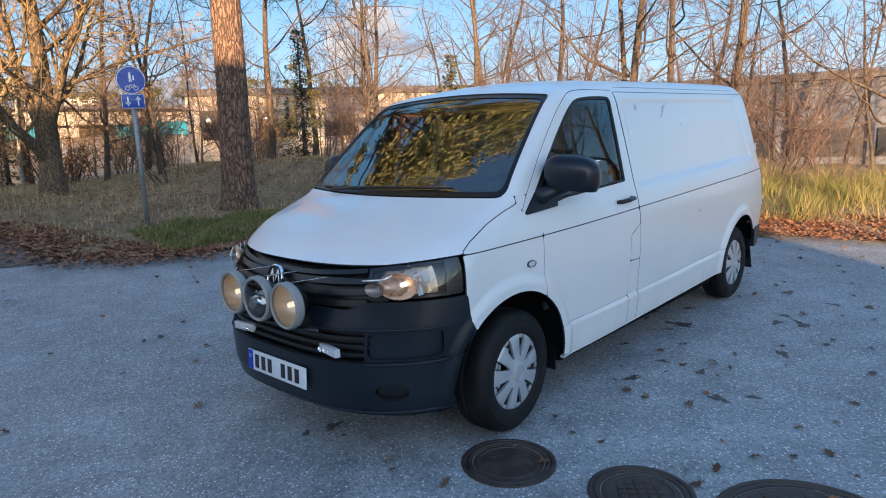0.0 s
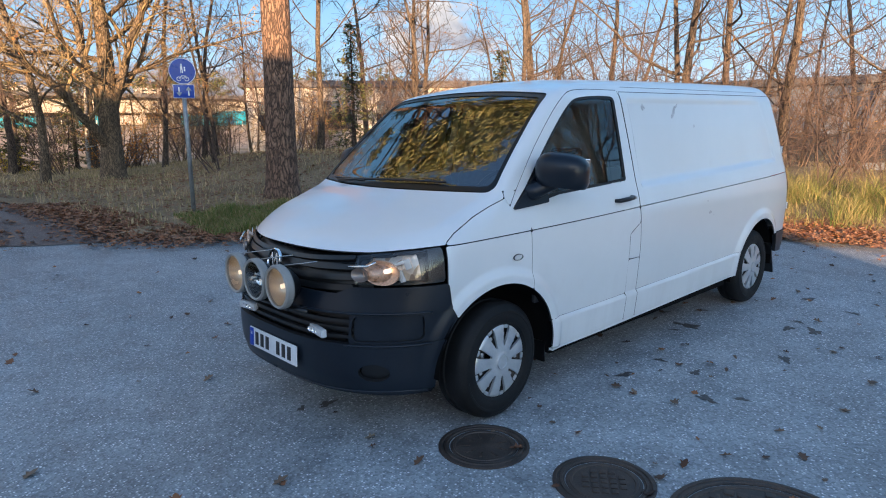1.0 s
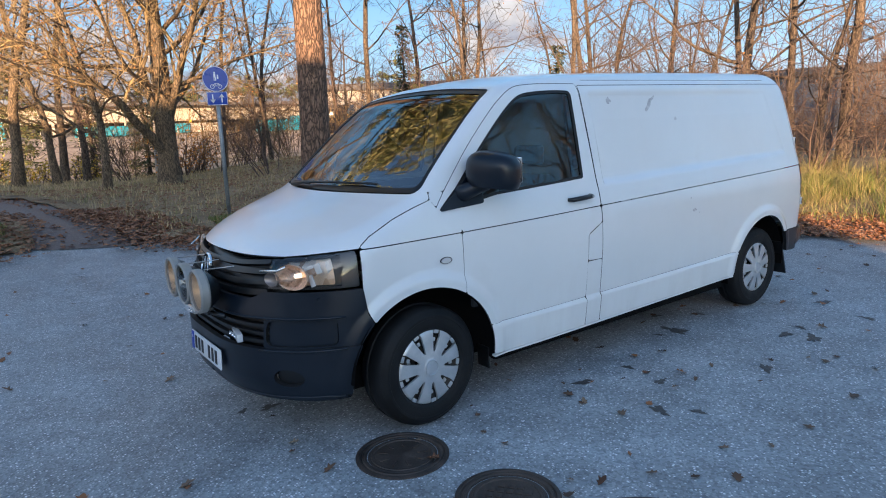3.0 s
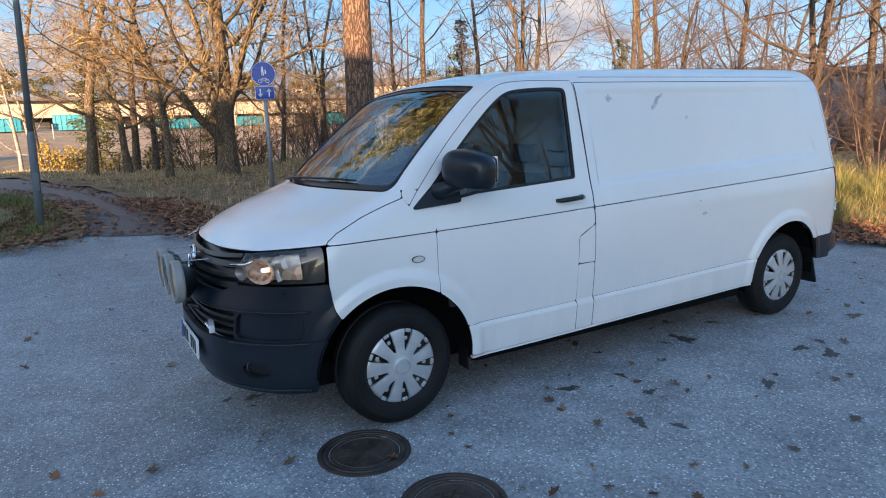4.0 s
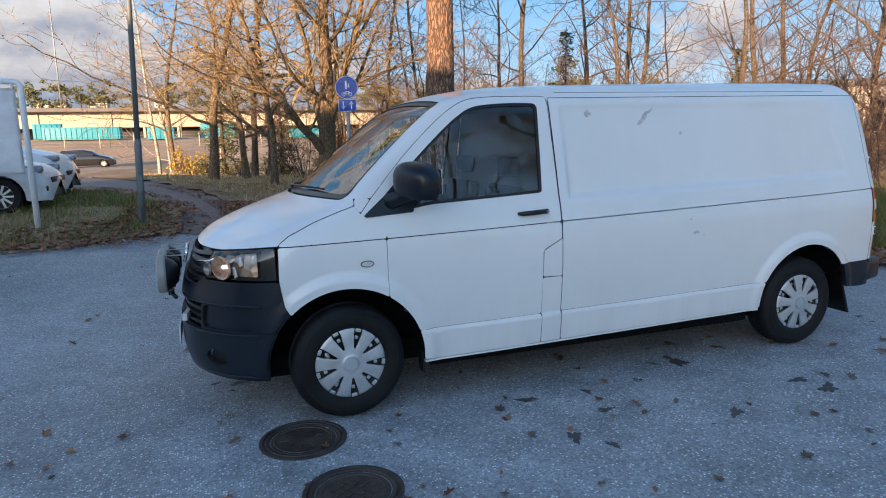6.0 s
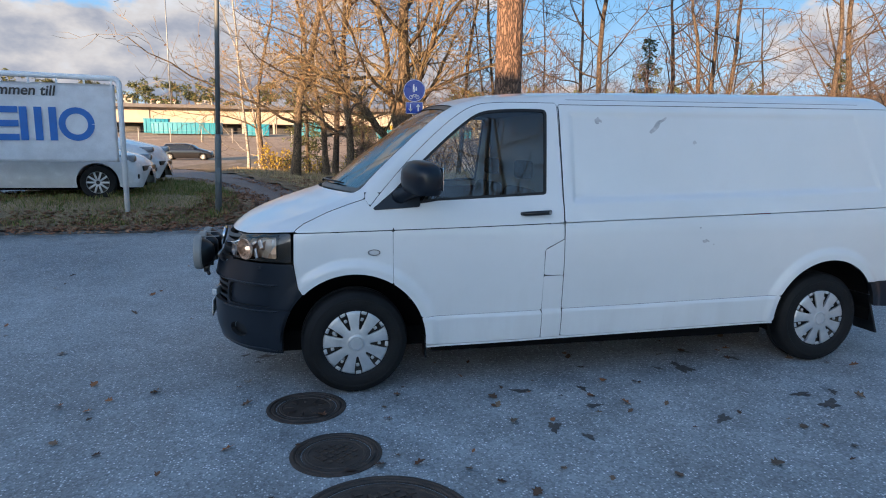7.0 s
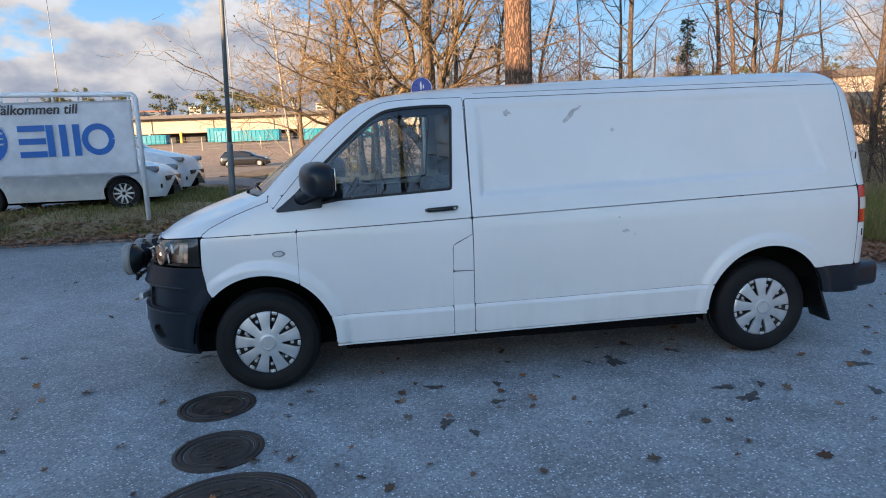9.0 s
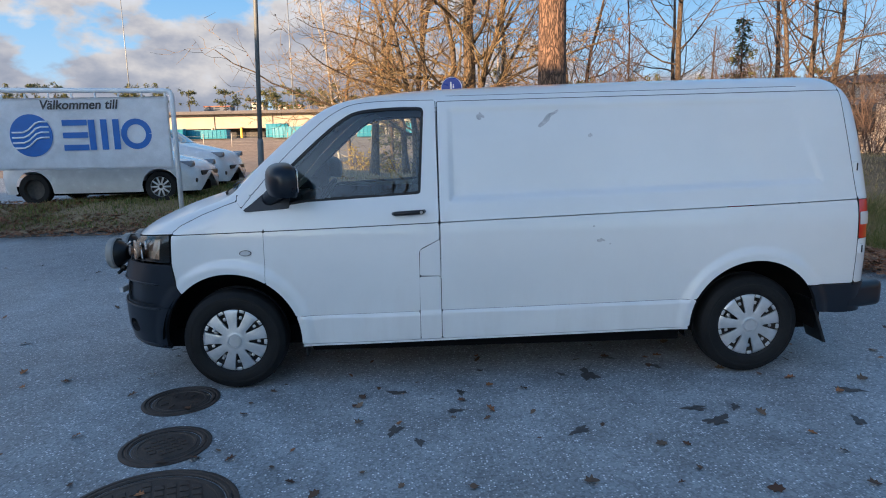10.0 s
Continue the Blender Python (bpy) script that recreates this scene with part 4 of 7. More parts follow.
    for y in (0.172, 0.112, 0.052, -0.068, -0.128, -0.188):
        on_plate("writing_bar", 0.036, 0.074, y, INK)
    # upper grille and badge
    lipped = lambda P: Z(P) - lip_z(P[:, 1]) + 0.006
    inner = lambda P: Y(P) - (0.575 + 0.25 * (0.86 - Z(P)))
    grille = panel("grille", [sheet(facing(0.06), us, zs, all_of(lipped, lambda P: 0.79 - Z(P), lambda P: Y(P) - 0.62), flange=0)]
                   + [sheet(facing(0.002 + 0.006 * i), us, np.arange(z - 0.03, z + 0.03, 0.005), all_of(lambda P, z=z: np.abs(Z(P) - z - 0.012 * (Y(P) / 0.5) ** 2) - 0.0145, inner), flange=0.045) for i, z in enumerate((0.822, 0.872, 0.922))]
                   + [sheet(facing(0.004), us, zs, all_of(lipped, inner, lambda P: lip_z(P[:, 1]) - 0.026 - Z(P)), flange=0.03)], BLACK, van, "black grille with three bars")
    tilt = Matrix.Translation((-0.862, 0.0, 0.912)) @ Matrix.Rotation(radians(14), 4, "Y")
    def badge_piece(name, b, m, parent):
        bmesh.ops.transform(b, matrix=tilt, verts=b.verts)
        return part(name, b, m, parent)
    badge = badge_piece("badge", lathe([(0, 0.0), (0.066, 0.0), (0.066, 0.012), (0, 0.012)], "x", steps=40), BLACK, grille)
    badge_piece("badge_ring", lathe([(0.058, -0.004), (0.062, -0.008), (0.068, -0.004), (0.068, 0.006), (0.058, 0.006), (0.058, -0.004)], "x", steps=40), CHROME, badge)
    for y, w in ((0.036, 18), (0.012, -18), (-0.012, 18), (-0.036, -18)):
        badge_piece("badge_bar", box((0.006, 0.011, 0.088), (-0.004, y, 0), 0.002, turn=Matrix.Rotation(radians(w), 3, "X")), CHROME, badge)
    # headlights
    for s in (-1, 1):
        area = all_of(lipped, lambda P: 0.853 - Z(P), lambda P: -(Y(P) - (0.583 + 0.25 * (0.86 - Z(P)))), lambda P: P[:, 0] + 0.380, lambda P, s=s: -s * P[:, 1])
        lamp = panel("headlight", [sheet(facing(0.075), us, zs, lambda P: area(P) - 0.02, flange=0)], BLACK, van, "clear headlight with warm reflections painted inside")
        lens = panel("lens", [sheet(facing(0.002), us, zs, area, flange=0.0)], LENS, lamp)
        lens.visible_shadow = False
        panel("lamp_rim", [sheet(facing(0.006), us, zs, all_of(area, lambda P: -area(P) - 0.011), flange=0.03)], BLACK, lamp)
        panel("outer_housing", [sheet(facing(0.008), us, zs, all_of(area, lambda P: -0.455 - P[:, 0] - 0.10 * (0.93 - Z(P))), flange=0.02)], BLACK, lamp)
        panel("reflector_field", [sheet(facing(0.048), us, zs, all_of(lambda P: area(P) + 0.010, lambda P: P[:, 0] + 0.47, lambda P: 0.605 + 0.35 * (0.92 - Z(P)) - Y(P)), flange=0.0)], FACETS, lamp)
        panel("inner_reflector", [sheet(facing(0.060), us, zs, all_of(lambda P: area(P) + 0.010, lambda P: Y(P) - 0.64), flange=0.0)], SMOKED, lamp)
        def bowl(name, at, r, yaw, m, deep=0.05, flat=1.0):
            b = lathe([(0.0, deep), (r * 0.35, deep * 0.93), (r * 0.7, deep * 0.6), (r * 0.9, deep * 0.25), (r, 0), (r * 1.01, 0.012)], "x", steps=28)
            bmesh.ops.transform(b, matrix=Matrix.Translation(at) @ Matrix.Rotation(radians(yaw * -s), 4, "Z") @ Matrix.Diagonal((1, flat, 1, 1)), verts=b.verts)
            return part(name, b, m, lamp)
        bowl("main_reflector", (-0.668, s * 0.708, 0.918), 0.064, 27, WARM_BOWL, 0.05, 1.55)
        bowl("dip_reflector", (-0.738, s * 0.622, 0.905), 0.036, 18, SMOKED, 0.03, 1.4)
        part("reflector_bar", tube([(-0.775, s * 0.585, 0.948), (-0.722, s * 0.672, 0.956), (-0.690, s * 0.700, 0.975)], 0.006, 6), REFLECTOR, lamp)
        part("bulb", lathe([(0, -0.022), (0.012, -0.014), (0.013, 0.02)], "x", (-0.640, s * 0.722, 0.925), 12), DIM_BULB, lamp)
        # small pale plates painted as glints in the outer reflector
        for k, (x, y, z, w, h, turn) in enumerate(((-0.592, 0.776, 0.900, 0.012, 0.060, 30), (-0.560, 0.786, 0.958, 0.014, 0.050, 38), (-0.604, 0.762, 0.962, 0.030, 0.016, 30))):
            b = box((0.006, w * 2.4, h), (0, 0, 0), 0.0025)
            bmesh.ops.transform(b, matrix=Matrix.Translation((x, s * y, z)) @ Matrix.Rotation(radians(-turn * s), 4, "Z") @ Matrix.Rotation(radians(20 * s), 4, "X"), verts=b.verts)
            part("painted_glint", b, PALE_FACET, lamp)
    # three round extra lamps on a bar, with stays
    bar = part("lamp_bar", tube([(-0.93, 0.30, 0.715), (-0.955, 0.17, 0.715), (-0.965, -0.05, 0.715), (-0.95, -0.29, 0.715), (-0.92, -0.42, 0.715)], 0.012, 8), BLACK, van, "black lamp bar in front of the grille")
    for i, y in enumerate((0.185, -0.045, -0.285)):
        x = -1.000 + 0.012 * abs(y)
        lamp = part("extra_lamp", lathe([(0.0, 0.10), (0.05, 0.095), (0.085, 0.06), (0.103, 0.015), (0.106, 0.0)], "x", (x, y, 0.835), 40), BLACK, van, "round driving lamp with grey rim")
        part("rim", lathe([(0.106, 0.03), (0.114, 0.02), (0.115, -0.012), (0.108, -0.022), (0.098, -0.018), (0.097, 0.0)], "x", (x, y, 0.835), 40), LAMP_RIM, lamp)
        part("reflector", lathe([(0.0, 0.07), (0.03, 0.066), (0.06, 0.045), (0.085, 0.02), (0.098, -0.006)], "x", (x, y, 0.835), 36), REFLECTOR if i == 1 else WARM_MIRROR, lamp)
        part("bulb", lathe([(0, -0.004), (0.012, 0.0), (0.014, 0.05)], "x", (x + 0.012, y, 0.835), 16), CHROME if i == 1 else DIM_BULB, lamp)
        if i == 1:
            part("lens_bar", box((0.004, 0.17, 0.012), (x - 0.014, y, 0.86), 0.0015), CHROME, lamp)
        lens = part("lens", lathe([(0.0, -0.026), (0.05, -0.023), (0.098, -0.014)], "x", (x, y, 0.835), 36), RIBBED if i != 1 else LENS, lamp)
        lens.visible_shadow = False
        part("bracket", box((0.035, 0.03, 0.04), (x + 0.045, y, 0.722), 0.005), BLACK, lamp)
        part("stay", tube([(x + 0.03, y - 0.01, 0.943), (-0.845, y - 0.13, 0.962)], 0.003, 6), STEEL, lamp)


def build_wheel(van, cx, s, steer=0.0):
    """A tyre on a steel wheel behind a nine-bladed silver cap."""
    y0 = s * 0.905
    hub = Matrix.Translation((cx, s * 0.80, 0.335)) @ Matrix.Rotation(radians(steer), 4, "Z")
    loc = lambda b: (bmesh.ops.transform(b, matrix=hub @ Matrix.Diagonal((1, s, 1, 1)), verts=b.verts), bmesh.ops.recalc_face_normals(b, faces=b.faces), b)[2]
    W = 0.1025
    prof = [(0.205, -W + 0.012), (0.222, -W - 0.002), (0.255, -W - 0.008), (0.285, -W - 0.006), (0.307, -W + 0.004), (0.322, -W + 0.018), (0.330, -W + 0.034), (0.334, -W * 0.45), (0.335, -0.02), (0.328, -0.016), (0.328, 0.016), (0.335, 0.02), (0.334, W * 0.45),
            (0.330, W - 0.034), (0.322, W - 0.018), (0.316, W - 0.012), (0.312, W - 0.010), (0.307, W - 0.004), (0.290, W + 0.0045), (0.288, W + 0.0065), (0.276, W + 0.0075), (0.274, W + 0.0058), (0.255, W + 0.008), (0.240, W + 0.0065), (0.232, W + 0.004), (0.222, W + 0.002), (0.214, W - 0.004), (0.205, W - 0.012)]
    wheel = part("wheel", loc(lathe([(0.05, 0.02), (0.09, 0.035), (0.15, 0.03), (0.185, 0.05), (0.20, 0.07), (0.215, 0.088), (0.208, 0.06), (0.20, -0.06), (0.21, -0.09)], "y", steps=48)), RUSTY, van, "steel wheel under a silver cap")
    part("tyre", loc(lathe(prof, "y", steps=72, sharp=25)), RUBBER, wheel)
    nine = 2 * math.pi / 9

    def dish(r):
        return 0.096 + 0.012 * (1 - (r / 0.213) ** 2) + 0.006 * step(0.055, 0.04, r) - 0.012 * step(0.195, 0.214, r)

    def polar(u, v):
        return np.stack([u * np.cos(v), dish(u) - 0.006 * (np.abs(((v + 0.1) % nine) - nine / 2) / (nine / 2)) ** 3 * step(0.07, 0.12, u), u * np.sin(v)], 1)

    def region(P):
        r, w = np.hypot(P[:, 0], P[:, 2]), np.arctan2(P[:, 2], P[:, 0])
        a = np.abs(((w + 0.1) % nine) - nine / 2)
        a = nine / 2 - a
        slot = np.maximum.reduce([a * r - (0.0055 + 0.215 * (r - 0.088) - 0.55 * np.maximum(r - 0.17, 0) ** 1.4), 0.088 - r, r - 0.2065])
        return np.maximum(r - 0.2135, -slot)

    uv, faces, rims = clip_grid(polar, np.linspace(0.001, 0.2145, 26), np.linspace(0, 2 * math.pi, 217), region)
    P = polar(uv[:, 0], uv[:, 1])
    b = bmesh.new()
    vs = [b.verts.new(tuple(p)) for p in P]
    low = {}
    for f in faces:
        b.faces.new([vs[i] for i in f])
    for p, q in rims:
        for i in (p, q):
            if i not in low:
                low[i] = b.verts.new((P[i][0], P[i][1] - 0.014, P[i][2]))
        b.faces.new((vs[p], vs[q], low[q], low[p]))
    bmesh.ops.remove_doubles(b, verts=b.verts, dist=1e-4)
    smooth_by_angle(loc(b), 38)
    cap = part("hubcap", b, SILVER, wheel, "silver nine-bladed wheel cover")
    part("cap_ring", loc(lathe([(0.036, 0.113), (0.038, 0.118), (0.044, 0.118), (0.046, 0.112)], "y", steps=32)), SILVER, cap)
    part("cap_centre", loc(lathe([(0.0, 0.1155), (0.035, 0.1145), (0.037, 0.112)], "y", steps=32)), SILVER, cap)
    for i in range(9):
        w = (i + 0.5) * nine - 0.1 + nine / 2
        for r, wide in ((0.150, 0.020), (0.196, 0.034)):
            part("cap_web", loc(box((0.022, 0.010, wide), (r * math.cos(w), 0.078 if r < 0.17 else 0.088, r * math.sin(w)), 0.006, turn=Matrix.Rotation(-w, 3, "Y"))), SILVER, cap)
    for i in range(5):
        w = 2 * math.pi * i / 5 + 0.3
        part("wheel_bolt", loc(lathe([(0, 0.075), (0.013, 0.073), (0.016, 0.05)], "y", (0.135 * math.cos(w), 0, 0.135 * math.sin(w)), 8)), STEEL, wheel)


def build_under(van):
    for cx, r, cz in ((ARCH_F[0], 0.462, 0.335), (ARCH_R[0], 0.442, 0.355)):
        for s in (-1, 1):
            b = bmesh.new()
            rows = []
            for i in range(27):
                w = radians(-8 + (186 if cx < 1 else 200) * i / 26)
                rows.append([b.verts.new((cx + r * math.cos(w), s * y, cz + r * math.sin(w))) for y in (0.893, 0.60)])
            for p, q in zip(rows, rows[1:]):
                b.faces.new((p[0], q[0], q[1], p[1]))
            b.faces.new([p[1] for p in rows])
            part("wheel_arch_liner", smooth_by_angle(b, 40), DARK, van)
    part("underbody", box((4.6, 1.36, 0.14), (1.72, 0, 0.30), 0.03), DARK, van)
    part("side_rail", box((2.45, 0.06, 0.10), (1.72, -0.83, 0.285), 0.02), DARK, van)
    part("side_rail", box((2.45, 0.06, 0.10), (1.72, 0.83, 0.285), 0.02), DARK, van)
    for s in (-1, 1):
        xs = np.linspace(0.45, 2.97, 24)
        side_y = solve(np.stack([xs, 0 * xs, sill(xs) + 0.004], 1), np.tile([0.0, 1.0, 0.0], (24, 1)))[:, 1]
        b = bmesh.new()
        rows = [[b.verts.new((x, s * (y - dy), z)) for dy, z in ((0.030, sill(x) - 0.004), (0.003, sill(x) - 0.004), (0.003, sill(x) - 0.016), (0.030, sill(x) - 0.016))] for x, y in zip(xs, side_y)]
        for p, q in zip(rows, rows[1:]):
            for i in range(4):
                b.faces.new((p[i], q[i], q[(i + 1) % 4], p[(i + 1) % 4]))
        b.faces.new(rows[0])
        b.faces.new(rows[-1][::-1])
        bmesh.ops.recalc_face_normals(b, faces=b.faces)
        part("sill_flange", b, PAINT, van, "thin white seam flange under the sill")
    part("exhaust", tube([(0.9, -0.3, 0.22), (2.3, -0.35, 0.21), (3.0, -0.35, 0.22), (3.9, -0.45, 0.25)], [0.03, 0.07, 0.03, 0.028], 10), RUSTY, van)
    # rear bumper and mud flaps
    a = np.linspace(1.35, 2.05, 60)
    low = lambda P: 0.400 + 0.02 * step(4.0, 3.8, P[:, 0]) - P[:, 2]
    high = lambda P: P[:, 2] - 0.597
    beam = box((0.20, 1.62, 0.17), (4.265, 0, 0.505), 0.05, 4)
    for v in beam.verts:
        v.co.x -= 0.05 * (abs(v.co.y) / 0.81) ** 4
    rb = part("rear_bumper", smooth_by_angle(beam, 40), PLASTIC, van, "dark grey plastic rear bumper")
    for s in (-1, 1):
        panel("bumper_corner", [sheet(around(-0.010), np.arange(3.70, 4.10, 0.02), s * a, all_of(low, high, lambda P: -(np.hypot(P[:, 0] - ARCH_R[0], P[:, 2] - ARCH_R[1]) - ARCH_R[2] - 0.004), lambda P: P[:, 0] - 4.071), flange=0.03),
                                sheet(rearing(-0.010), np.linspace(0.3, 1.1, 40) * s, np.arange(0.38, 0.62, 0.012), all_of(low, high, lambda P: 4.068 - P[:, 0]), flange=0.03)], PLASTIC, rb)
        b = box((0.34, 0.20, 0.175), (4.19, s * 0.80, 0.503), 0.05, 4)
        for v in b.verts:
            v.co.y -= s * 0.10 * step(4.12, 4.40, np.array(v.co.x)).item()
        part("bumper_end", smooth_by_angle(b, 40), PLASTIC, rb)
    for s in (-1, 1):
        for cx, w in ((3.815, 0.20), (0.455, 0.10)):
            h = 0.30 if cx > 1 else 0.13
            z = 0.345 if cx > 1 else 0.26
            b = box((0.012 if cx < 1 else 0.02, w, h), (cx, s * 0.80, z), 0.004)
            for v in b.verts:
                v.co.x += 0.35 * (z + h / 2 - v.co.z) * (1 if cx > 1 else 0.1)
            part("mud_flap", b, BLACK, van)
    # side badge on the fender, wipers, small door sticker
    for s in (-1, 1):
        b = lathe([(0, -0.006), (0.014, -0.005), (0.017, 0.002), (0.0, 0.004)], "y", steps=24)
        bmesh.ops.transform(b, matrix=Matrix.Translation((0.118, s * 0.922, 0.912)) @ Matrix.Diagonal((2.1, -s, 1, 1)), verts=b.verts)
        bmesh.ops.recalc_face_normals(b, faces=b.faces)
        rep = part("side_repeater", b, WHITE_LAMP, van, "small clear side lamp")
        b = lathe([(0.0165, -0.004), (0.018, -0.005), (0.0185, 0.002)], "y", steps=24)
        bmesh.ops.transform(b, matrix=Matrix.Translation((0.118, s * 0.922, 0.912)) @ Matrix.Diagonal((2.1, -s, 1, 1)), verts=b.verts)
        part("repeater_rim", b, SEAL, rep)
    for pts in ([(-0.135, 0.42, 1.285), (-0.14, 0.20, 1.305), (-0.12, -0.12, 1.315), (-0.04, -0.52, 1.315)], [(-0.02, 0.62, 1.29), (-0.11, 0.42, 1.30), (-0.15, 0.12, 1.30)]):
        w = part("wiper", tube(pts, [0.011, 0.009, 0.008, 0.006], 6) if len(pts) == 4 else tube(pts, 0.009, 6), BLACK, van)


def build_cabin(van):
    cab = part("cab_floor", box((0.84, 1.5, 0.06), (0.90, 0, 0.42), 0.01), INSIDE, van)
    b = box((0.03, 1.66, 1.38), (1.325, 0, 1.12), 0.01)
    for v in b.verts:
        if v.co.z > 1.2:
            v.co.y *= 0.78
    part("bulkhead", b, BULKHEAD, van)
    # dashboard
    b = box((0.50, 1.46, 0.34), (0.20, 0, 1.02), 0.09, 4)
    for v in b.verts:
        if v.co.z > 1.05:
            v.co.z += 0.05 * (1 - abs(v.co.y) / 0.75)
            v.co.x -= 0.05
    dash = part("dashboard", b, INSIDE, van)
    part("instrument_hood", box((0.20, 0.34, 0.07), (0.33, -0.37, 1.225), 0.03, 3), INSIDE, dash)
    b = bmesh.new()
    n, k = 40, 8
    ring = []
    for i in range(n):
        w = 2 * math.pi * i / n
        ring.append([b.verts.new(((0.19 + 0.016 * math.cos(2 * math.pi * j / k)) * math.cos(w), (0.19 + 0.016 * math.cos(2 * math.pi * j / k)) * math.sin(w), 0.016 * math.sin(2 * math.pi * j / k))) for j in range(k)])
    for i in range(n):
        for j in range(k):
            b.faces.new((ring[i][j], ring[(i + 1) % n][j], ring[(i + 1) % n][(j + 1) % k], ring[i][(j + 1) % k]))
    box((0.36, 0.05, 0.025), (0, 0, -0.01), 0.01, bm=b)
    box((0.12, 0.12, 0.05), (0, 0, -0.02), 0.02, bm=b)
    bmesh.ops.transform(b, matrix=Matrix.Translation((0.53, -0.37, 1.17)) @ Matrix.Rotation(radians(-58), 4, "Y"), verts=b.verts)
    part("steering_wheel", smooth_by_angle(b, 40), BLACK, van)
    for y in (-0.40, 0.40):
        seat = part("seat", box((0.50, 0.50, 0.16), (0.86, y, 0.80), 0.06, 4), CLOTH, van)
        b = box((0.13, 0.46, 0.52), (1.13, y, 1.04), 0.06, 4)
        bmesh.ops.rotate(b, cent=(1.06, y, 0.8), matrix=Matrix.Rotation(radians(12), 3, "Y"), verts=b.verts)
        part("backrest", b, CLOTH, seat)
        part("headrest", box((0.07, 0.24, 0.13), (1.245, y, 1.40), 0.03, 4), CLOTH, seat)
        part("seat_base", box((0.42, 0.42, 0.3), (0.86, y, 0.57), 0.02), INSIDE, seat)
    for s in (-1, 1):
        part("door_card", box((0.95, 0.03, 0.62), (0.82, s * 0.845, 0.90), 0.012), INSIDE, van)
    part("headliner", box((0.40, 1.0, 0.02), (1.12, 0, 1.80), 0.006), GREY_TRIM, van)
    part("rear_view_mirror", box((0.03, 0.24, 0.06), (0.60, 0.0, 1.70), 0.012, 3), BLACK, van)
    part("screen_sticker", box((0.003, 0.09, 0.06), (0.16, 0.1, 1.36), 0.0008), SIGN_WHITE, van)


# reflector cells whose colours hold the warm reflections and bright glints
def make_facets():
    m, t, b = blank("facets_warm_light")
    vor = nd(t, "TexVoronoi", Scale=19.0, Randomness=0.9)
    t.links.new(coords(t, (1, 1, 0.7)), vor.inputs["Vector"])
    cell = nd(t, "SeparateXYZ")
    t.links.new(vor.outputs["Color"], cell.inputs[0])
    t.links.new(ramp(t, cell.outputs[0], [(0.0, (0.42, 0.24, 0.15)), (0.4, (0.92, 0.66, 0.46)), (0.7, (0.96, 0.80, 0.64)), (1.0, (0.95, 0.93, 0.90))]), b.inputs["Base Color"])
    b.inputs["Metallic"].default_value, b.inputs["Roughness"].default_value = 0.2, 0.28
    bump(t, b, vor.outputs["Distance"], 0.9, 0.02)
    return m


FACETS = make_facets()
# pale colour in place of bright glints
PALE_FACET = plain("reflector_glint", (0.86, 0.80, 0.74), 0.2, 0.3)
SMOKED = plain("smoked_lamp_inside", (0.30, 0.25, 0.22), 0.3, 0.6)
LAMP_RIM = plain("grey_lamp_rim", (0.30, 0.29, 0.27), 0.5)
BULKHEAD = plain("grey_painted_bulkhead", (0.27, 0.29, 0.30), 0.5)
# bowl colour carries the warm light that the reflector mirrors
WARM_BOWL = surface("reflector_warm_light", (0.56, 0.33, 0.20), (0.92, 0.68, 0.50), 26.0, (0.22, 0.42), 0.3, 90.0, 0.3, 0.003)
# outer extra lamps: their warm glow is put into the reflector's colour
WARM_MIRROR = plain("reflector_painted_glow", (0.98, 0.86, 0.70), 0.24, 0.4)
DIM_BULB, _t, _b = blank("dim_bulb")
_b.inputs["Emission Color"].default_value, _b.inputs["Emission Strength"].default_value = (1.0, 0.68, 0.40, 1), 0.35
RIBBED = glass("ribbed_lens", (0.98, 0.96, 0.93), 0.95, 0.12)
build_nose(VAN)
for cx in (0.0, 3.4):
    for side in (-1, 1):
        build_wheel(VAN, cx, side, 2.0 if cx == 0 else 0.0)
build_under(VAN)
build_cabin(VAN)

# ---- plants ----
class Twigs:
    """Collects tapered tubes, leaves and blades into one mesh."""

    def __init__(self):
        self.v, self.f, self.m = [], [], []

    def limb(self, pts, radii, sides, mat=0):
        base = len(self.v)
        last = None
        n = len(pts)
        for i, p in enumerate(pts):
            d = pts[min(i + 1, n - 1)] - pts[max(i - 1, 0)]
            d.normalize()
            u = d.orthogonal() if last is None else last - d * last.dot(d)
            u.normalize()
            last = u
            w = d.cross(u)
            for k in range(sides):
                a = 2 * math.pi * k / sides
                q = p + radii[i] * (math.cos(a) * u + math.sin(a) * w)
                self.v.append((q.x, q.y, q.z))
        for i in range(n - 1):
            for k in range(sides):
                a, b = base + i * sides + k, base + i * sides + (k + 1) % sides
                self.f.append((a, b, b + sides, a + sides))
                self.m.append(mat)

    def leaf(self, p, d, n, size, mat, wide=0.5):
        b = len(self.v)
        w = d.cross(n) * size * wide
        q, e = p + d * size * 0.55, p + d * size
        for c in (p, q + w, e, q - w):
            self.v.append((c.x, c.y, c.z))
        self.f.append((b, b + 1, b + 2, b + 3))
        self.m.append(mat)

    def mesh(self, name, mats):
        """Two meshes: the wood that stands, and the crown of twigs and leaves."""
        return tuple(self.some(name + "_" + w, mats, test) for w, test in (("trunk", lambda k: k == 0), ("crown", lambda k: k > 0)))

    def some(self, name, mats, test):
        used, v, f, ms = {}, [], [], []
        for q, k in zip(self.f, self.m):
            if test(k):
                for i in q:
                    if i not in used:
                        used[i] = len(v)
                        v.append(self.v[i])
                f.append([used[i] for i in q])
                ms.append(k)
        return mesh_from(name, v, f, mats, True, ms)


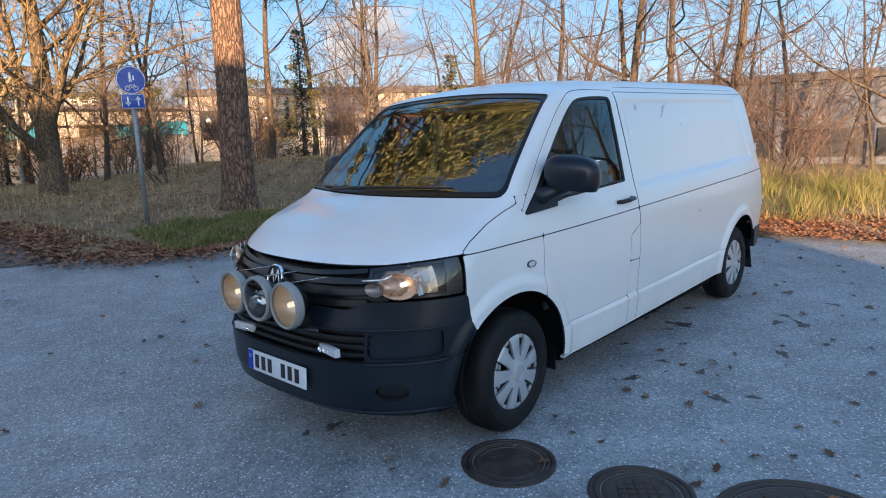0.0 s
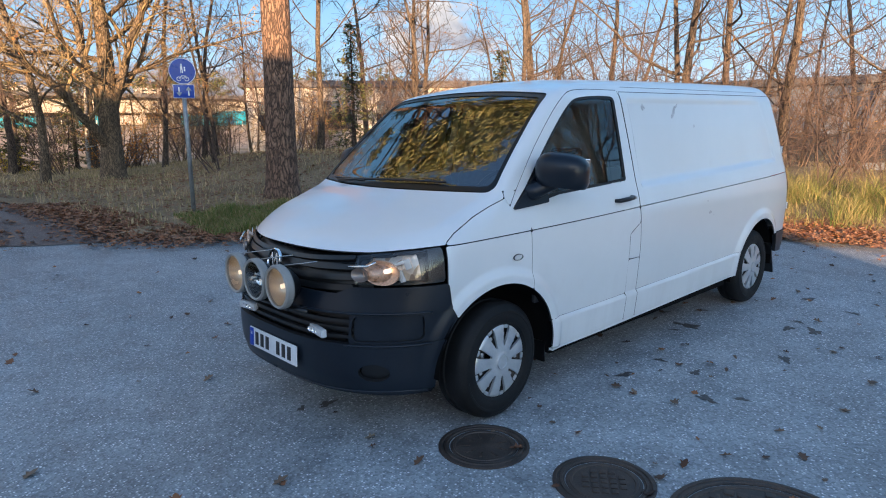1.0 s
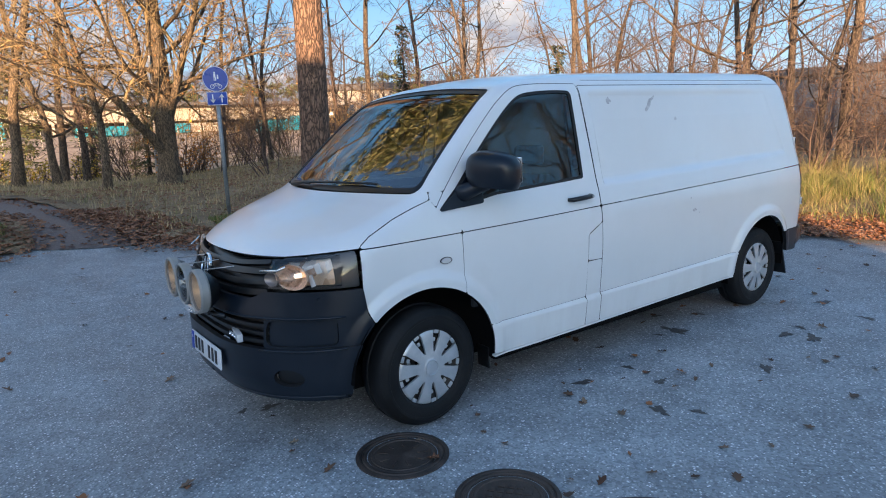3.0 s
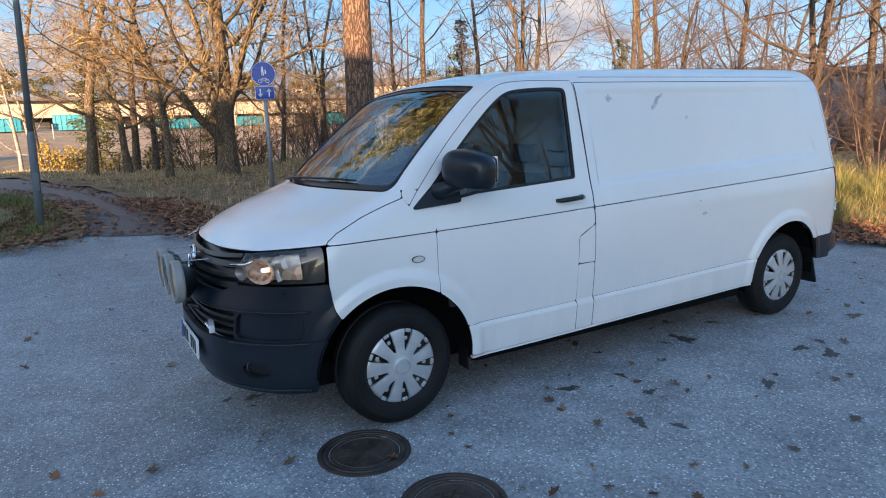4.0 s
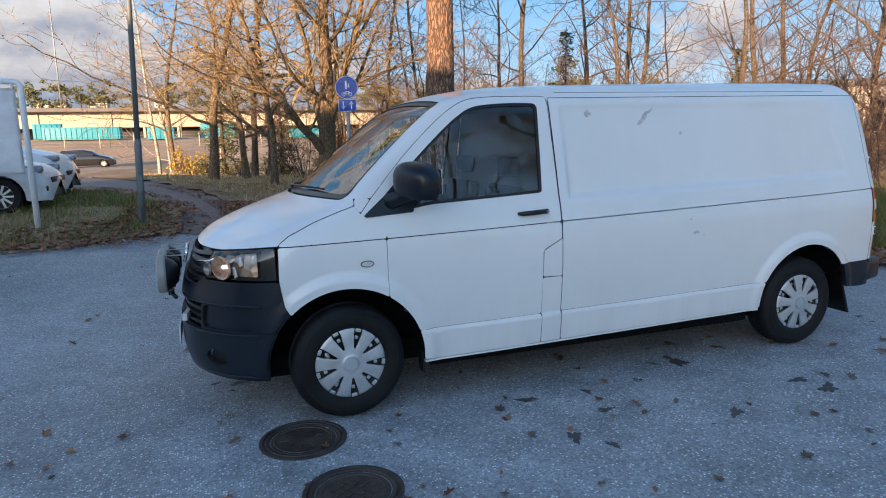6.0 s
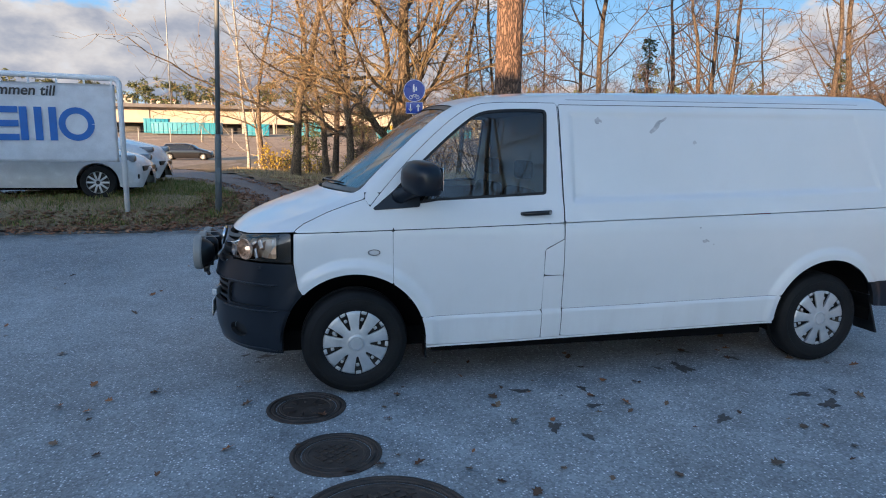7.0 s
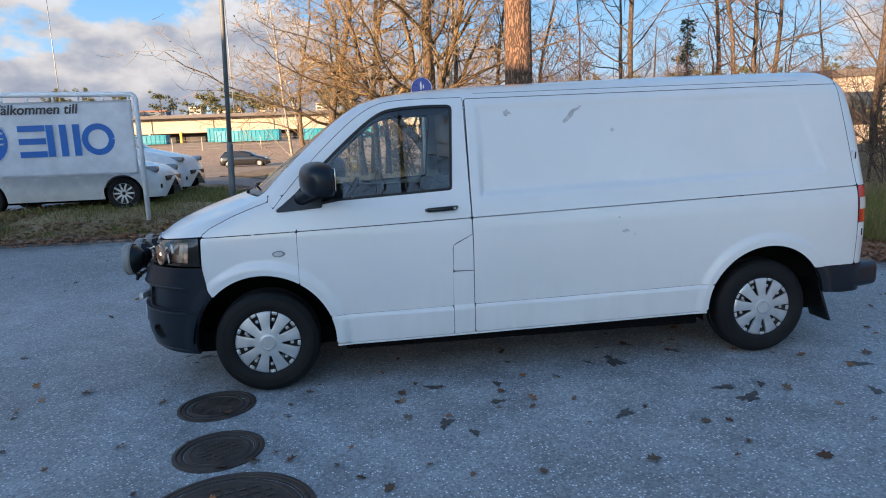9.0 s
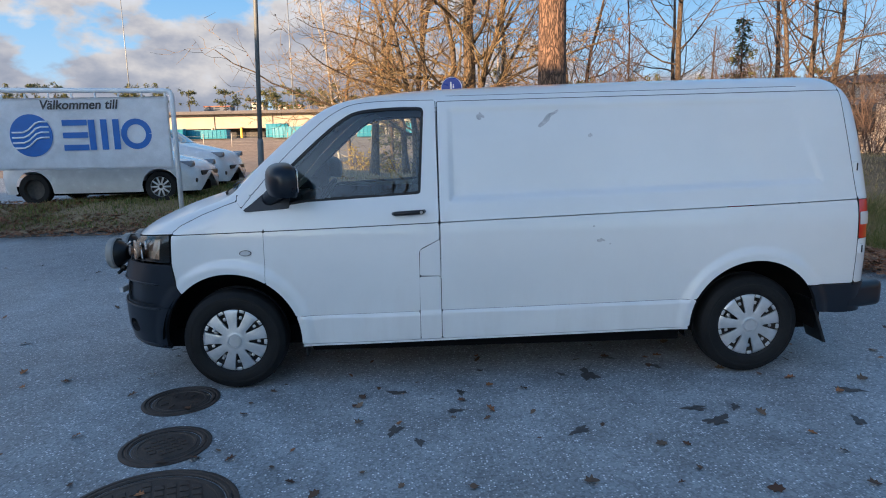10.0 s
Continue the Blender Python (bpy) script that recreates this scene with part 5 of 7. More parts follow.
def rand_dir(rng, flat=1.0):
    return Vector((rng.gauss(0, 1), rng.gauss(0, 1), rng.gauss(0, flat))).normalized()


def grow(tw, rng, start, way, length, r0, level, spec):
    """A branch and, along it, its own branches."""
    n = max(3, int(length / spec["seg"][min(level, 3)]))
    n = min(n, 9) if level < 3 else 2
    pts, d = [start.copy()], way.copy()
    wob, lift = spec["wobble"][min(level, 3)], spec["lift"][min(level, 3)]
    for i in range(n):
        d = (d + rand_dir(rng) * wob + Vector((0, 0, lift))).normalized()
        pts.append(pts[-1] + d * (length / n))
    tip = 0.25 if level < spec["levels"] else 0.35
    radii = [r0 * (1 - (1 - tip) * (i / n) ** 0.9) for i in range(n + 1)]
    if level == 0 and spec.get("flare"):
        radii[0] *= spec["flare"]
    tw.limb(pts, radii, 9 if level == 0 else 5 if level == 1 else 3, 0 if level <= spec["bark_to"] else 1)
    if level < spec["levels"]:
        count = spec["count"][level]
        count = max(2, int(count * (0.6 + 0.4 * length / max(0.3, spec["len0"]))) if level else count)
        for k in range(count):
            s = spec["from"][level] + (1 - spec["from"][level]) * (k + rng.random()) / count
            i = min(int(s * n), n - 1)
            p = pts[i].lerp(pts[i + 1], s * n - i)
            axis = (pts[i + 1] - pts[i]).normalized()
            side = axis.orthogonal().normalized()
            side.rotate(Matrix.Rotation(rng.uniform(0, 6.283), 3, axis))
            a = radians(rng.uniform(*spec["angle"][level]))
            w = axis * math.cos(a) + side * math.sin(a)
            ln = length * rng.uniform(*spec["ratio"][level]) * (1.1 - 0.55 * s)
            grow(tw, rng, p, w, ln, max(radii[i] * rng.uniform(0.30, 0.48), spec["thin"]), level + 1, spec)
    if level >= spec["levels"] - 1 and spec.get("leaves"):
        for _ in range(rng.randint(0, spec["leaves"])):
            p = pts[rng.randint(1, n)]
            tw.leaf(p, rand_dir(rng), rand_dir(rng), rng.uniform(0.04, 0.075), 2)


def tree_mesh(name, seed, height_m, r0, kind="bare", mats=None, leaves=0):
    rng = random.Random(seed)
    tw = Twigs()
    if kind != "slim":
        spec = dict(levels=3, seg=(0.9, 0.5, 0.3, 0.2), wobble=(0.15, 0.27, 0.34, 0.38), lift=(0.03, 0.03, 0.01, 0.0), count=(14, 7, 4), ratio=((0.30, 0.50), (0.35, 0.6), (0.35, 0.6)),
                    angle=((40, 80), (30, 70), (25, 70)), thin=0.0105, bark_to=1, leaves=leaves, len0=height_m * 0.3, flare=1.35)
        spec["from"] = (0.16, 0.18, 0.15)
        if kind == "dense":
            spec.update(count=(19, 9, 6), thin=0.009, ratio=((0.34, 0.56), (0.38, 0.6), (0.38, 0.6)))
    elif kind == "slim":
        spec = dict(levels=3, seg=(1.1, 0.5, 0.3, 0.2), wobble=(0.10, 0.24, 0.32, 0.36), lift=(0.03, 0.05, 0.02, 0.01), count=(16, 5, 3), ratio=((0.18, 0.40), (0.35, 0.6), (0.4, 0.65)),
                    angle=((35, 75), (30, 70), (25, 70)), thin=0.0105, bark_to=1, leaves=leaves, len0=height_m * 0.2, flare=1.25)
        spec["from"] = (0.12, 0.15, 0.15)
    grow(tw, rng, Vector((0, 0, -0.15)), Vector((rng.uniform(-0.04, 0.04), rng.uniform(-0.04, 0.04), 1)), height_m, r0, 0, spec)
    return tw.mesh(name, mats or [BARK, TWIG, DRY_LEAF])


def oak_mesh(seed, stem=0.0):
    """A low-forking oak: a stout trunk that parts into four heavy limbs."""
    rng = random.Random(seed)
    tw = Twigs()
    trunk = [Vector(p) for p in ((0, 0, -0.2), (0.0, 0, 0.15), (0.02, 0, 0.6), (0.03, 0.0, 1.1), (0.05, 0.02, 1.7), (0.10, 0.02, 2.4), (0.14, 0.05, 3.3), (0.12, 0.1, 4.6), (0.2, 0.1, 6.5), (0.1, 0.2, 9.5))]
    trunk = trunk[:1] + [p + Vector((0, 0, stem)) for p in trunk[1:]]
    tw.limb(trunk, [0.46, 0.33, 0.27, 0.25, 0.25, 0.21, 0.18, 0.15, 0.11, 0.05], 14)
    spec = dict(levels=3, seg=(0.7, 0.5, 0.32, 0.2), wobble=(0.12, 0.2, 0.24, 0.26), lift=(0.05, 0.035, 0.03, 0.02), count=(9, 8, 6), ratio=((0.32, 0.55), (0.35, 0.6), (0.35, 0.6)),
                angle=((30, 65), (25, 60), (20, 60)), thin=0.0085, bark_to=1, leaves=1, len0=2.0)
    spec["from"] = (0.15, 0.15, 0.15)
    for at, way, ln, r in (((-0.12, -0.05, 0.95), (-0.62, -0.15, 0.80), 4.8, 0.14), ((-0.05, 0.0, 1.35), (-0.30, 0.2, 1.0), 6.2, 0.13), ((0.10, -0.02, 1.6), (0.30, -0.15, 1.0), 6.0, 0.125), ((0.08, 0.03, 1.9), (0.60, 0.3, 0.75), 4.8, 0.10),
                           ((0.08, -0.03, 2.4), (-0.8, -0.35, 0.35), 4.6, 0.07), ((0.1, 0.0, 2.6), (0.85, -0.35, 0.25), 4.4, 0.07), ((0.12, 0.05, 3.0), (-0.75, 0.4, 0.35), 4.4, 0.07), ((0.12, 0.05, 3.4), (0.75, -0.45, 0.4), 4.2, 0.07), ((0.12, 0.05, 3.9), (0.2, -0.85, 0.4), 4.0, 0.07),
                           ((0.12, 0.1, 4.4), (-0.6, -0.5, 0.5), 3.8, 0.07), ((0.15, 0.1, 5.0), (0.6, 0.3, 0.6), 3.8, 0.07), ((0.18, 0.1, 5.8), (-0.5, 0.4, 0.6), 3.6, 0.06), ((0.18, 0.1, 6.3), (0.5, -0.4, 0.7), 3.2, 0.06)):
        grow(tw, rng, Vector(at) + Vector((0, 0, stem)), Vector(way).normalized(), ln, r, 1, dict(spec, levels=4, len0=2.0, count=(0, 11, 7, 4), ratio=((0.3, 0.5), (0.32, 0.55), (0.35, 0.6), (0.4, 0.6)), angle=((30, 65), (30, 65), (25, 60), (20, 60)), **{"from": (0.15, 0.15, 0.15, 0.2)}))
    return tw.mesh("oak", [OAK_BARK, SUNLIT_TWIG, DRY_LEAF])


def pine_mesh(seed):
    """A tall pine: bare plated trunk, a crown of needle tufts high up."""
    rng = random.Random(seed)
    tw = Twigs()
    pts = [Vector((0.05 * math.sin(z * 0.5), 0.04 * math.cos(z * 0.6), z)) for z in (-0.3, 0.0, 0.3, 0.7, 1.4, 2.5, 4, 6, 8, 10, 12, 14, 16, 17.5)]
    tw.limb(pts, [0.50, 0.40, 0.335, 0.305, 0.29, 0.28, 0.27, 0.255, 0.24, 0.21, 0.17, 0.12, 0.07, 0.02], 20)
    for k in range(95):
        z = rng.uniform(6.4, 17.2)
        a = rng.uniform(0, 6.283)
        ln = rng.uniform(2.0, 5.4) * (1 - 0.55 * (z - 7) / 10)
        d = Vector((math.cos(a), math.sin(a), rng.uniform(-0.1, 0.45))).normalized()
        p = Vector((0, 0, z))
        q = [p, p + d * ln * 0.5 + Vector((0, 0, 0.05)), p + d * ln + Vector((0, 0, 0.25))]
        tw.limb(q, [0.05, 0.03, 0.012], 4)
        for _ in range(72):
            c = q[1].lerp(q[2], rng.random() ** 0.7) + rand_dir(rng) * rng.uniform(0.05, 0.55)
            for _ in range(5):
                tw.leaf(c, rand_dir(rng), rand_dir(rng), rng.uniform(0.18, 0.32), 2, 0.2)
    for k in range(70):
        z = rng.uniform(6.8, 14.5)
        a = rng.uniform(2.7, 4.3)
        ln = rng.uniform(3.6, 6.2)
        d = Vector((math.cos(a), math.sin(a), rng.uniform(-0.05, 0.35))).normalized()
        p = Vector((0, 0, z))
        q = [p, p + d * ln * 0.5 + Vector((0, 0, 0.05)), p + d * ln + Vector((0, 0, 0.25))]
        tw.limb(q, [0.05, 0.03, 0.012], 4)
        for _ in range(56):
            c = q[1].lerp(q[2], rng.random() ** 0.7) + rand_dir(rng) * rng.uniform(0.05, 0.55)
            for _ in range(5):
                tw.leaf(c, rand_dir(rng), rand_dir(rng), rng.uniform(0.18, 0.32), 2, 0.2)
    return tw.mesh("pine", [PINE_BARK, TWIG, NEEDLES])


def spruce_mesh(seed, h):
    rng = random.Random(seed)
    tw = Twigs()
    tw.limb([Vector((0, 0, -0.2)), Vector((0, 0, h * 0.5)), Vector((0, 0, h))], [0.13, 0.07, 0.01], 7)
    z = 0.5
    while z < h - 0.2:
        span = (1 - z / h) * h * 0.23 + 0.15
        for k in range(rng.randint(5, 8)):
            a = rng.uniform(0, 6.283)
            ln = span * rng.uniform(0.65, 1.1)
            d = Vector((math.cos(a), math.sin(a), 0))
            p = Vector((0, 0, z + rng.uniform(-0.1, 0.1)))
            q = [p, p + d * ln * 0.55 + Vector((0, 0, -0.12 * ln)), p + d * ln + Vector((0, 0, -0.16 * ln))]
            tw.limb(q, [0.02, 0.012, 0.005], 3)
            for _ in range(int(10 + 26 * ln)):
                s = rng.random() ** 0.8
                c = (q[0].lerp(q[1], s * 2) if s < 0.5 else q[1].lerp(q[2], s * 2 - 1)) + Vector((rng.gauss(0, 0.06), rng.gauss(0, 0.06), rng.uniform(-0.14, 0.03)))
                w = (d + rand_dir(rng) * 0.8 + Vector((0, 0, -0.35))).normalized()
                tw.leaf(c, w, rand_dir(rng), rng.uniform(0.10, 0.20), 2, 0.22)
        z += rng.uniform(0.22, 0.34)
    return tw.mesh("spruce", [BARK, TWIG, SPRUCE])


def shrub_mesh(seed, h, mats, leaves=0, stems=9):
    rng = random.Random(seed)
    tw = Twigs()
    spec = dict(levels=3, seg=(0.5, 0.5, 0.35, 0.25), wobble=(0.1, 0.17, 0.27, 0.3), lift=(0.05, 0.05, 0.03, 0.02), count=(0, 7, 4), ratio=((0, 0), (0.30, 0.55), (0.35, 0.65)), angle=((20, 40), (25, 65), (25, 70)), thin=0.0085, bark_to=1, leaves=leaves, len0=1.5)
    spec["from"] = (0.1, 0.15, 0.1)
    for k in range(stems):
        a = rng.uniform(0, 6.283)
        s = Vector((math.cos(a), math.sin(a), 0)) * rng.uniform(0, 0.5)
        way = Vector((math.cos(a) * rng.uniform(0.1, 0.75), math.sin(a) * rng.uniform(0.1, 0.75), 1)).normalized()
        grow(tw, rng, s + Vector((0, 0, -0.1)), way, h * rng.uniform(0.6, 1.05), 0.022, 1, spec)
    return tw.mesh("shrub", mats)


def stand(name, me, x, y, label, category, group="", turn=0.0, scale=1.0, lean=0.0, lift=0.0):
    o = tagged(new(name), label, category, group)
    o.matrix_basis = pose(x, y, float(height(x, y)) + lift, lean, 0, turn) @ Matrix.Scale(scale, 4)
    for kind, m in zip(("stem" if category == "shrub" else "trunk", "crown"), me):
        if len(m.polygons):
            part(kind, m, parent=o)
    return o


rng = random.Random(7)
stand("pine_tree", pine_mesh(3), 3.88, 8.42, "tall pine with thick plated bark, bare lower trunk", "tree", turn=0)
stand("oak_tree", oak_mesh(5), 2.62, 14.9, "old oak with forked mossy trunk and bare limbs", "tree", turn=12)

GOLDEN = [tree_mesh("bare_tree", 15 + i, h, r, "dense", [OAK_BARK, SUNLIT_TWIG, DRY_LEAF], leaves=1) for i, (h, r) in enumerate(((11, 0.165), (9.0, 0.12)))]
MID = [tree_mesh("bare_tree", 11 + i, h, r, "bare", leaves=lv) for i, (h, r, lv) in enumerate(((11, 0.16, 1), (9.5, 0.125, 2), (12, 0.175, 1), (8.5, 0.105, 2)))]
SLIM = [tree_mesh("slim_tree", 31 + i, h, r, "slim", leaves=lv) for i, (h, r, lv) in enumerate(((10, 0.09, 0), (8, 0.065, 1), (11, 0.11, 0), (7, 0.05, 0)))]
BUSH = [shrub_mesh(51 + i, h, [RED_TWIG, RED_TWIG, DRY_LEAF], lv) for i, (h, lv) in enumerate(((4.2, 0), (3.2, 1), (5.0, 0)))]
BIRCH = tree_mesh("birch", 77, 11, 0.085, "slim", [BIRCH_BARK, TWIG, YELLOW_LEAF])

# trees that stand by themselves: mesh, x, y, turn, scale
for me, x, y, turn, sc in ((GOLDEN[0], -0.6, 19.6, 30, 1.0), (GOLDEN[0], 0.62, 21.0, 200, 0.8), (SLIM[2], 1.0, 22.6, 90, 1.25), (GOLDEN[1], 1.02, 14.7, 150, 0.9), (SLIM[2], 1.6, 22.0, 10, 1.1), (GOLDEN[1], -2.0, 25.5, 70, 1.0),
                           (MID[2], 17.4, 7.1, 60, 0.95), (MID[0], 19.5, 6.4, 140, 0.95), (MID[1], 13.1, 2.4, 20, 1.0), (MID[3], 13.9, 15.6, 250, 1.05), (SLIM[0], 11.2, -1.0, 40, 0.9), (MID[1], 15.5, 11.6, 310, 0.9),
                           (MID[3], 10.9, 12.8, 120, 0.85), (SLIM[2], 9.2, 15.4, 15, 1.0), (MID[0], 21.0, 12.0, 220, 0.9), (SLIM[1], 6.6, 17.5, 80, 1.1), (SLIM[0], 5.4, 19.0, 190, 1.0), (MID[3], 7.6, 21.0, 45, 1.0)):
    stand("bare_tree", me, x, y, "leafless deciduous tree on the grassy bank", "tree", "bare trees behind the van", turn, sc, rng.uniform(-3, 3))
for x, y, sc in ((-2.75, 26.5, 0.9), (-2.3, 27.8, 0.8), (-0.2, 27.0, 0.9), (4.4, 24, 0.8)):
    stand("birch_tree", BIRCH, x, y, "young birch with pale bark, leafless", "tree", "birches", rng.uniform(0, 360), sc)
SPRUCES = [spruce_mesh(91, 6.5), spruce_mesh(92, 5.0)]
for k, x, y, sc in ((0, 12.7, 18.4, 0.8), (1, 2.4, 25.5, 0.9), (0, 5.2, 29.0, 0.9), (1, 20.5, 17.5, 1.0), (0, -0.1, 24.6, 0.85)):
    stand("spruce_tree", SPRUCES[k], x, y, "small dark green spruce among bare trees", "tree", "spruces", rng.uniform(0, 360), sc)
# the wood behind: slim trees and shrubs, denser with distance
placed = []
def free(x, y, gap):
    if any((x - a) ** 2 + (y - b) ** 2 < gap * gap for a, b in placed):
        return False
    placed.append((x, y))
    return True
count = 0
while count < 36:
    x, y = rng.uniform(2.5, 34), rng.uniform(3, 38)
    if EDGE_B(np.array([x]), np.array([y]))[0] > -1.0 or math.hypot(x - 1, y + 4) < 19 or x + 0.5 * y < 12 or not free(x, y, 1.5):
        continue
    me = rng.choice(SLIM[1:] + MID)
    stand("slim_tree", me, x, y, "slender leafless tree in the wood", "tree", "slim trees of the wood", rng.uniform(0, 360), rng.uniform(0.7, 1.15), rng.uniform(-4, 4))
    count += 1
count = 0
while count < 60:
    x, y = rng.uniform(2.0, 36), rng.uniform(6, 36)
    if EDGE_B(np.array([x]), np.array([y]))[0] > -1.2 or math.hypot(x - 1, y + 4) < 15.5 or x + 0.45 * y < 10.5 or not free(x, y, 1.0):
        continue
    stand("shrub", rng.choice(BUSH), x, y, "leafless reddish-brown shrub with fine twigs", "shrub", "shrubs of the wood", rng.uniform(0, 360), rng.uniform(0.6, 1.0))
    count += 1
for k, (x, y, sc) in enumerate(((9.6, -0.6, 0.34), (10.4, -2.3, 0.42), (11.0, 0.8, 0.7), (11.8, 2.6, 0.8), (12.0, 4.6, 0.8), (14.2, -3.4, 0.6), (16.4, -1.2, 0.7), (17.8, 3.8, 0.8), (11.4, 6.6, 0.8), (10.4, 3.4, 0.6), (13.2, 0.6, 0.7), (15.6, 1.6, 0.8))):
    stand("shrub", BUSH[k % 3], x, y, "leafless reddish-brown shrub with fine twigs", "shrub", "shrubs of the wood", 53 * k, sc)
# leafy undergrowth beside the old oak
LEAFY = [shrub_mesh(56 + i, h, [SUNLIT_TWIG, SUNLIT_TWIG, DRY_LEAF], 3, 10) for i, h in enumerate((3.6, 4.6))]
for k, (x, y, sc) in enumerate(((6.2, 21.3, 0.8), (8.9, 21.0, 0.8), (10.6, 18.0, 0.8), (5.6, 24.5, 1.0), (3.2, 25.0, 0.8), (8.4, 24.5, 1.0))):
    stand("shrub", LEAFY[k % 2], x, y, "brown shrub with some withered leaves", "shrub", "leafy undergrowth", 67 * k, sc)
for k, (x, y, sc) in enumerate(((12.2, -2.6, 0.55), (13.4, -0.4, 0.6), (14.6, 3.6, 0.7), (12.9, 5.2, 0.6), (15.2, -4.6, 0.6), (17.0, 0.8, 0.75), (18.6, -2.4, 0.7), (11.6, 8.0, 0.6))):
    stand("slim_tree", SLIM[k % 4], x, y, "slender leafless tree beside the yard", "tree", "slim trees of the wood", 41 * k, sc, (-1) ** k * 6)
# unseen trees across the yard, mirrored by panes and paint
for x, y, turn, stem, seed in ((11.1, -14.5, 40, 5.2, 8), (16.5, -11.0, 170, 3.0, 9)):
    stand("oak_tree", oak_mesh(seed, stem), x, y, "bare oak across the yard", "tree", "oaks across the yard", turn)
# several of these are added to hold sky light off the van's side
for k, (x, y) in enumerate(((6.0, -17), (12.5, -19), (1.0, -21), (17, -14), (20, -22), (-2, -27), (4.5, -19.5), (3, -26), (20, -17), (-1, -31), (24, -12), (26, -22), (7, -32), (-5, -33))):
    stand("bare_tree", MID[k % 4], x, y, "unseen leafless tree across the yard, mirrored and dimming the van's side", "tree", "trees across the yard", 77 * k, 1.25 + 0.11 * (k % 4))


# low plants
def blades(name, n, where, tall, mat, label, seed, wide=0.006, lean=0.35, clump=0.0):
    g = np.random.default_rng(seed)
    v, f = [], []
    k = 0
    tries = 0
    while k < n and tries < 40:
        tries += 1
        x, y = where(g, n)
        ok = np.ones(len(x), bool)
        for e in (x, y):
            ok &= np.isfinite(e)
        x, y = x[ok][:n - k], y[ok][:n - k]
        z = height(x, y) + 0.03
        h = tall * g.uniform(0.45, 1.15, len(x)) * (0.35 + 0.9 * (np.sin(x * 2.3 + 3 * np.sin(y * 1.9)) * np.sin(y * 2.9 + 2 * np.sin(x * 1.7))) ** 2 + 0.25 * g.random(len(x)))
        a, b = g.uniform(0, 6.283, len(x)), g.uniform(0, 6.283, len(x))
        l = h * g.uniform(0.1, lean * 2, len(x))
        dx, dy, wx, wy = np.cos(a) * l, np.sin(a) * l, np.cos(b) * wide, np.sin(b) * wide
        base = len(v)
        P = np.stack([np.stack([x - wx, y - wy, z], 1), np.stack([x + wx, y + wy, z], 1), np.stack([x + dx * 0.35 + wx * 0.8, y + dy * 0.35 + wy * 0.8, z + h * 0.6], 1), np.stack([x + dx * 0.35 - wx * 0.8, y + dy * 0.35 - wy * 0.8, z + h * 0.6], 1), np.stack([x + dx, y + dy, z + h * 0.95], 1)], 1).reshape(-1, 3)
        v += P.tolist()
        for i in range(len(x)):
            q = base + 5 * i
            f += [(q, q + 1, q + 2, q + 3), (q + 3, q + 2, q + 4)]
        k += len(x)
    return tagged(part(name, mesh_from(name, v, f, mat)), label, "grass", kind="stuff")


def scatter(area, x0, x1, y0, y1, margin=0.0, keep=None):
    def f(g, n):
        x, y = g.uniform(x0, x1, n * 2), g.uniform(y0, y1, n * 2)
        bad = area(x, y) > -margin
        if keep is not None:
            bad |= ~keep(g, x, y)
        x = np.where(bad, np.nan, x)
        return x, y
    return f


clumps = lambda g, x, y: g.random(len(x)) < np.clip(0.25 + 0.9 * np.sin(x * 1.3 + 2 * np.sin(y * 0.9)) * np.sin(y * 1.6 + 1.4 * np.sin(x * 0.7)), 0.08, 1)
blades("grass_left", 20000, scatter(EDGE_A, -12, -1.2, 6.4, 13, 0.25), 0.15, GRASS, "short green grass on the verge", 1)
blades("grass_bank", 22000, scatter(EDGE_B, 1.4, 5.0, 5.4, 7.7, 0.3), 0.17, GRASS, "mixed green and dry grass on the bank", 2)
blades("straw_bank", 34000, scatter(EDGE_B, -3, 14, 6.0, 24, 0.4), 0.15, BANK_STRAW, "dry straw-coloured grass under the trees", 3, 0.007)
blades("tall_grass", 15000, scatter(EDGE_B, 7.2, 13, -9, 7, 0.95, lambda g, x, y: clumps(g, x * 1.7, y * 1.7)), 0.50, STRAW, "tall sunlit dry grass beside the yard", 4, 0.0026, 0.75)
blades("green_tufts", 30000, scatter(EDGE_B, 7.2, 11, -9, 6, 0.8, lambda g, x, y: clumps(g, x * 1.3 + 2, y * 1.3)), 0.42, GRASS, "green grass tufts among dry straw", 5, 0.0032, 0.7)

YB = shrub_mesh(61, 1.2, [RED_TWIG, RED_TWIG, YELLOW_LEAF], 9, 14)
for x, y, sc in ((-1.6, 24.5, 1.1), (-0.9, 25.3, 1.0), (0.4, 23.6, 0.8), (2.0, 24.6, 0.9)):
    stand("yellow_shrub", YB, x, y, "low shrub with bright yellow autumn leaves", "shrub", "yellow shrubs", rng.uniform(0, 360), sc)

OB = shrub_mesh(62, 1.7, [RED_TWIG, RED_TWIG, ORANGE_LEAF], 6, 14)
for x, y, sc in ((4.5, 20.4, 1.0), (5.2, 21.2, 0.8)):
    stand("orange_shrub", OB, x, y, "low shrub with orange autumn leaves", "shrub", "orange shrubs", rng.uniform(0, 360), sc)


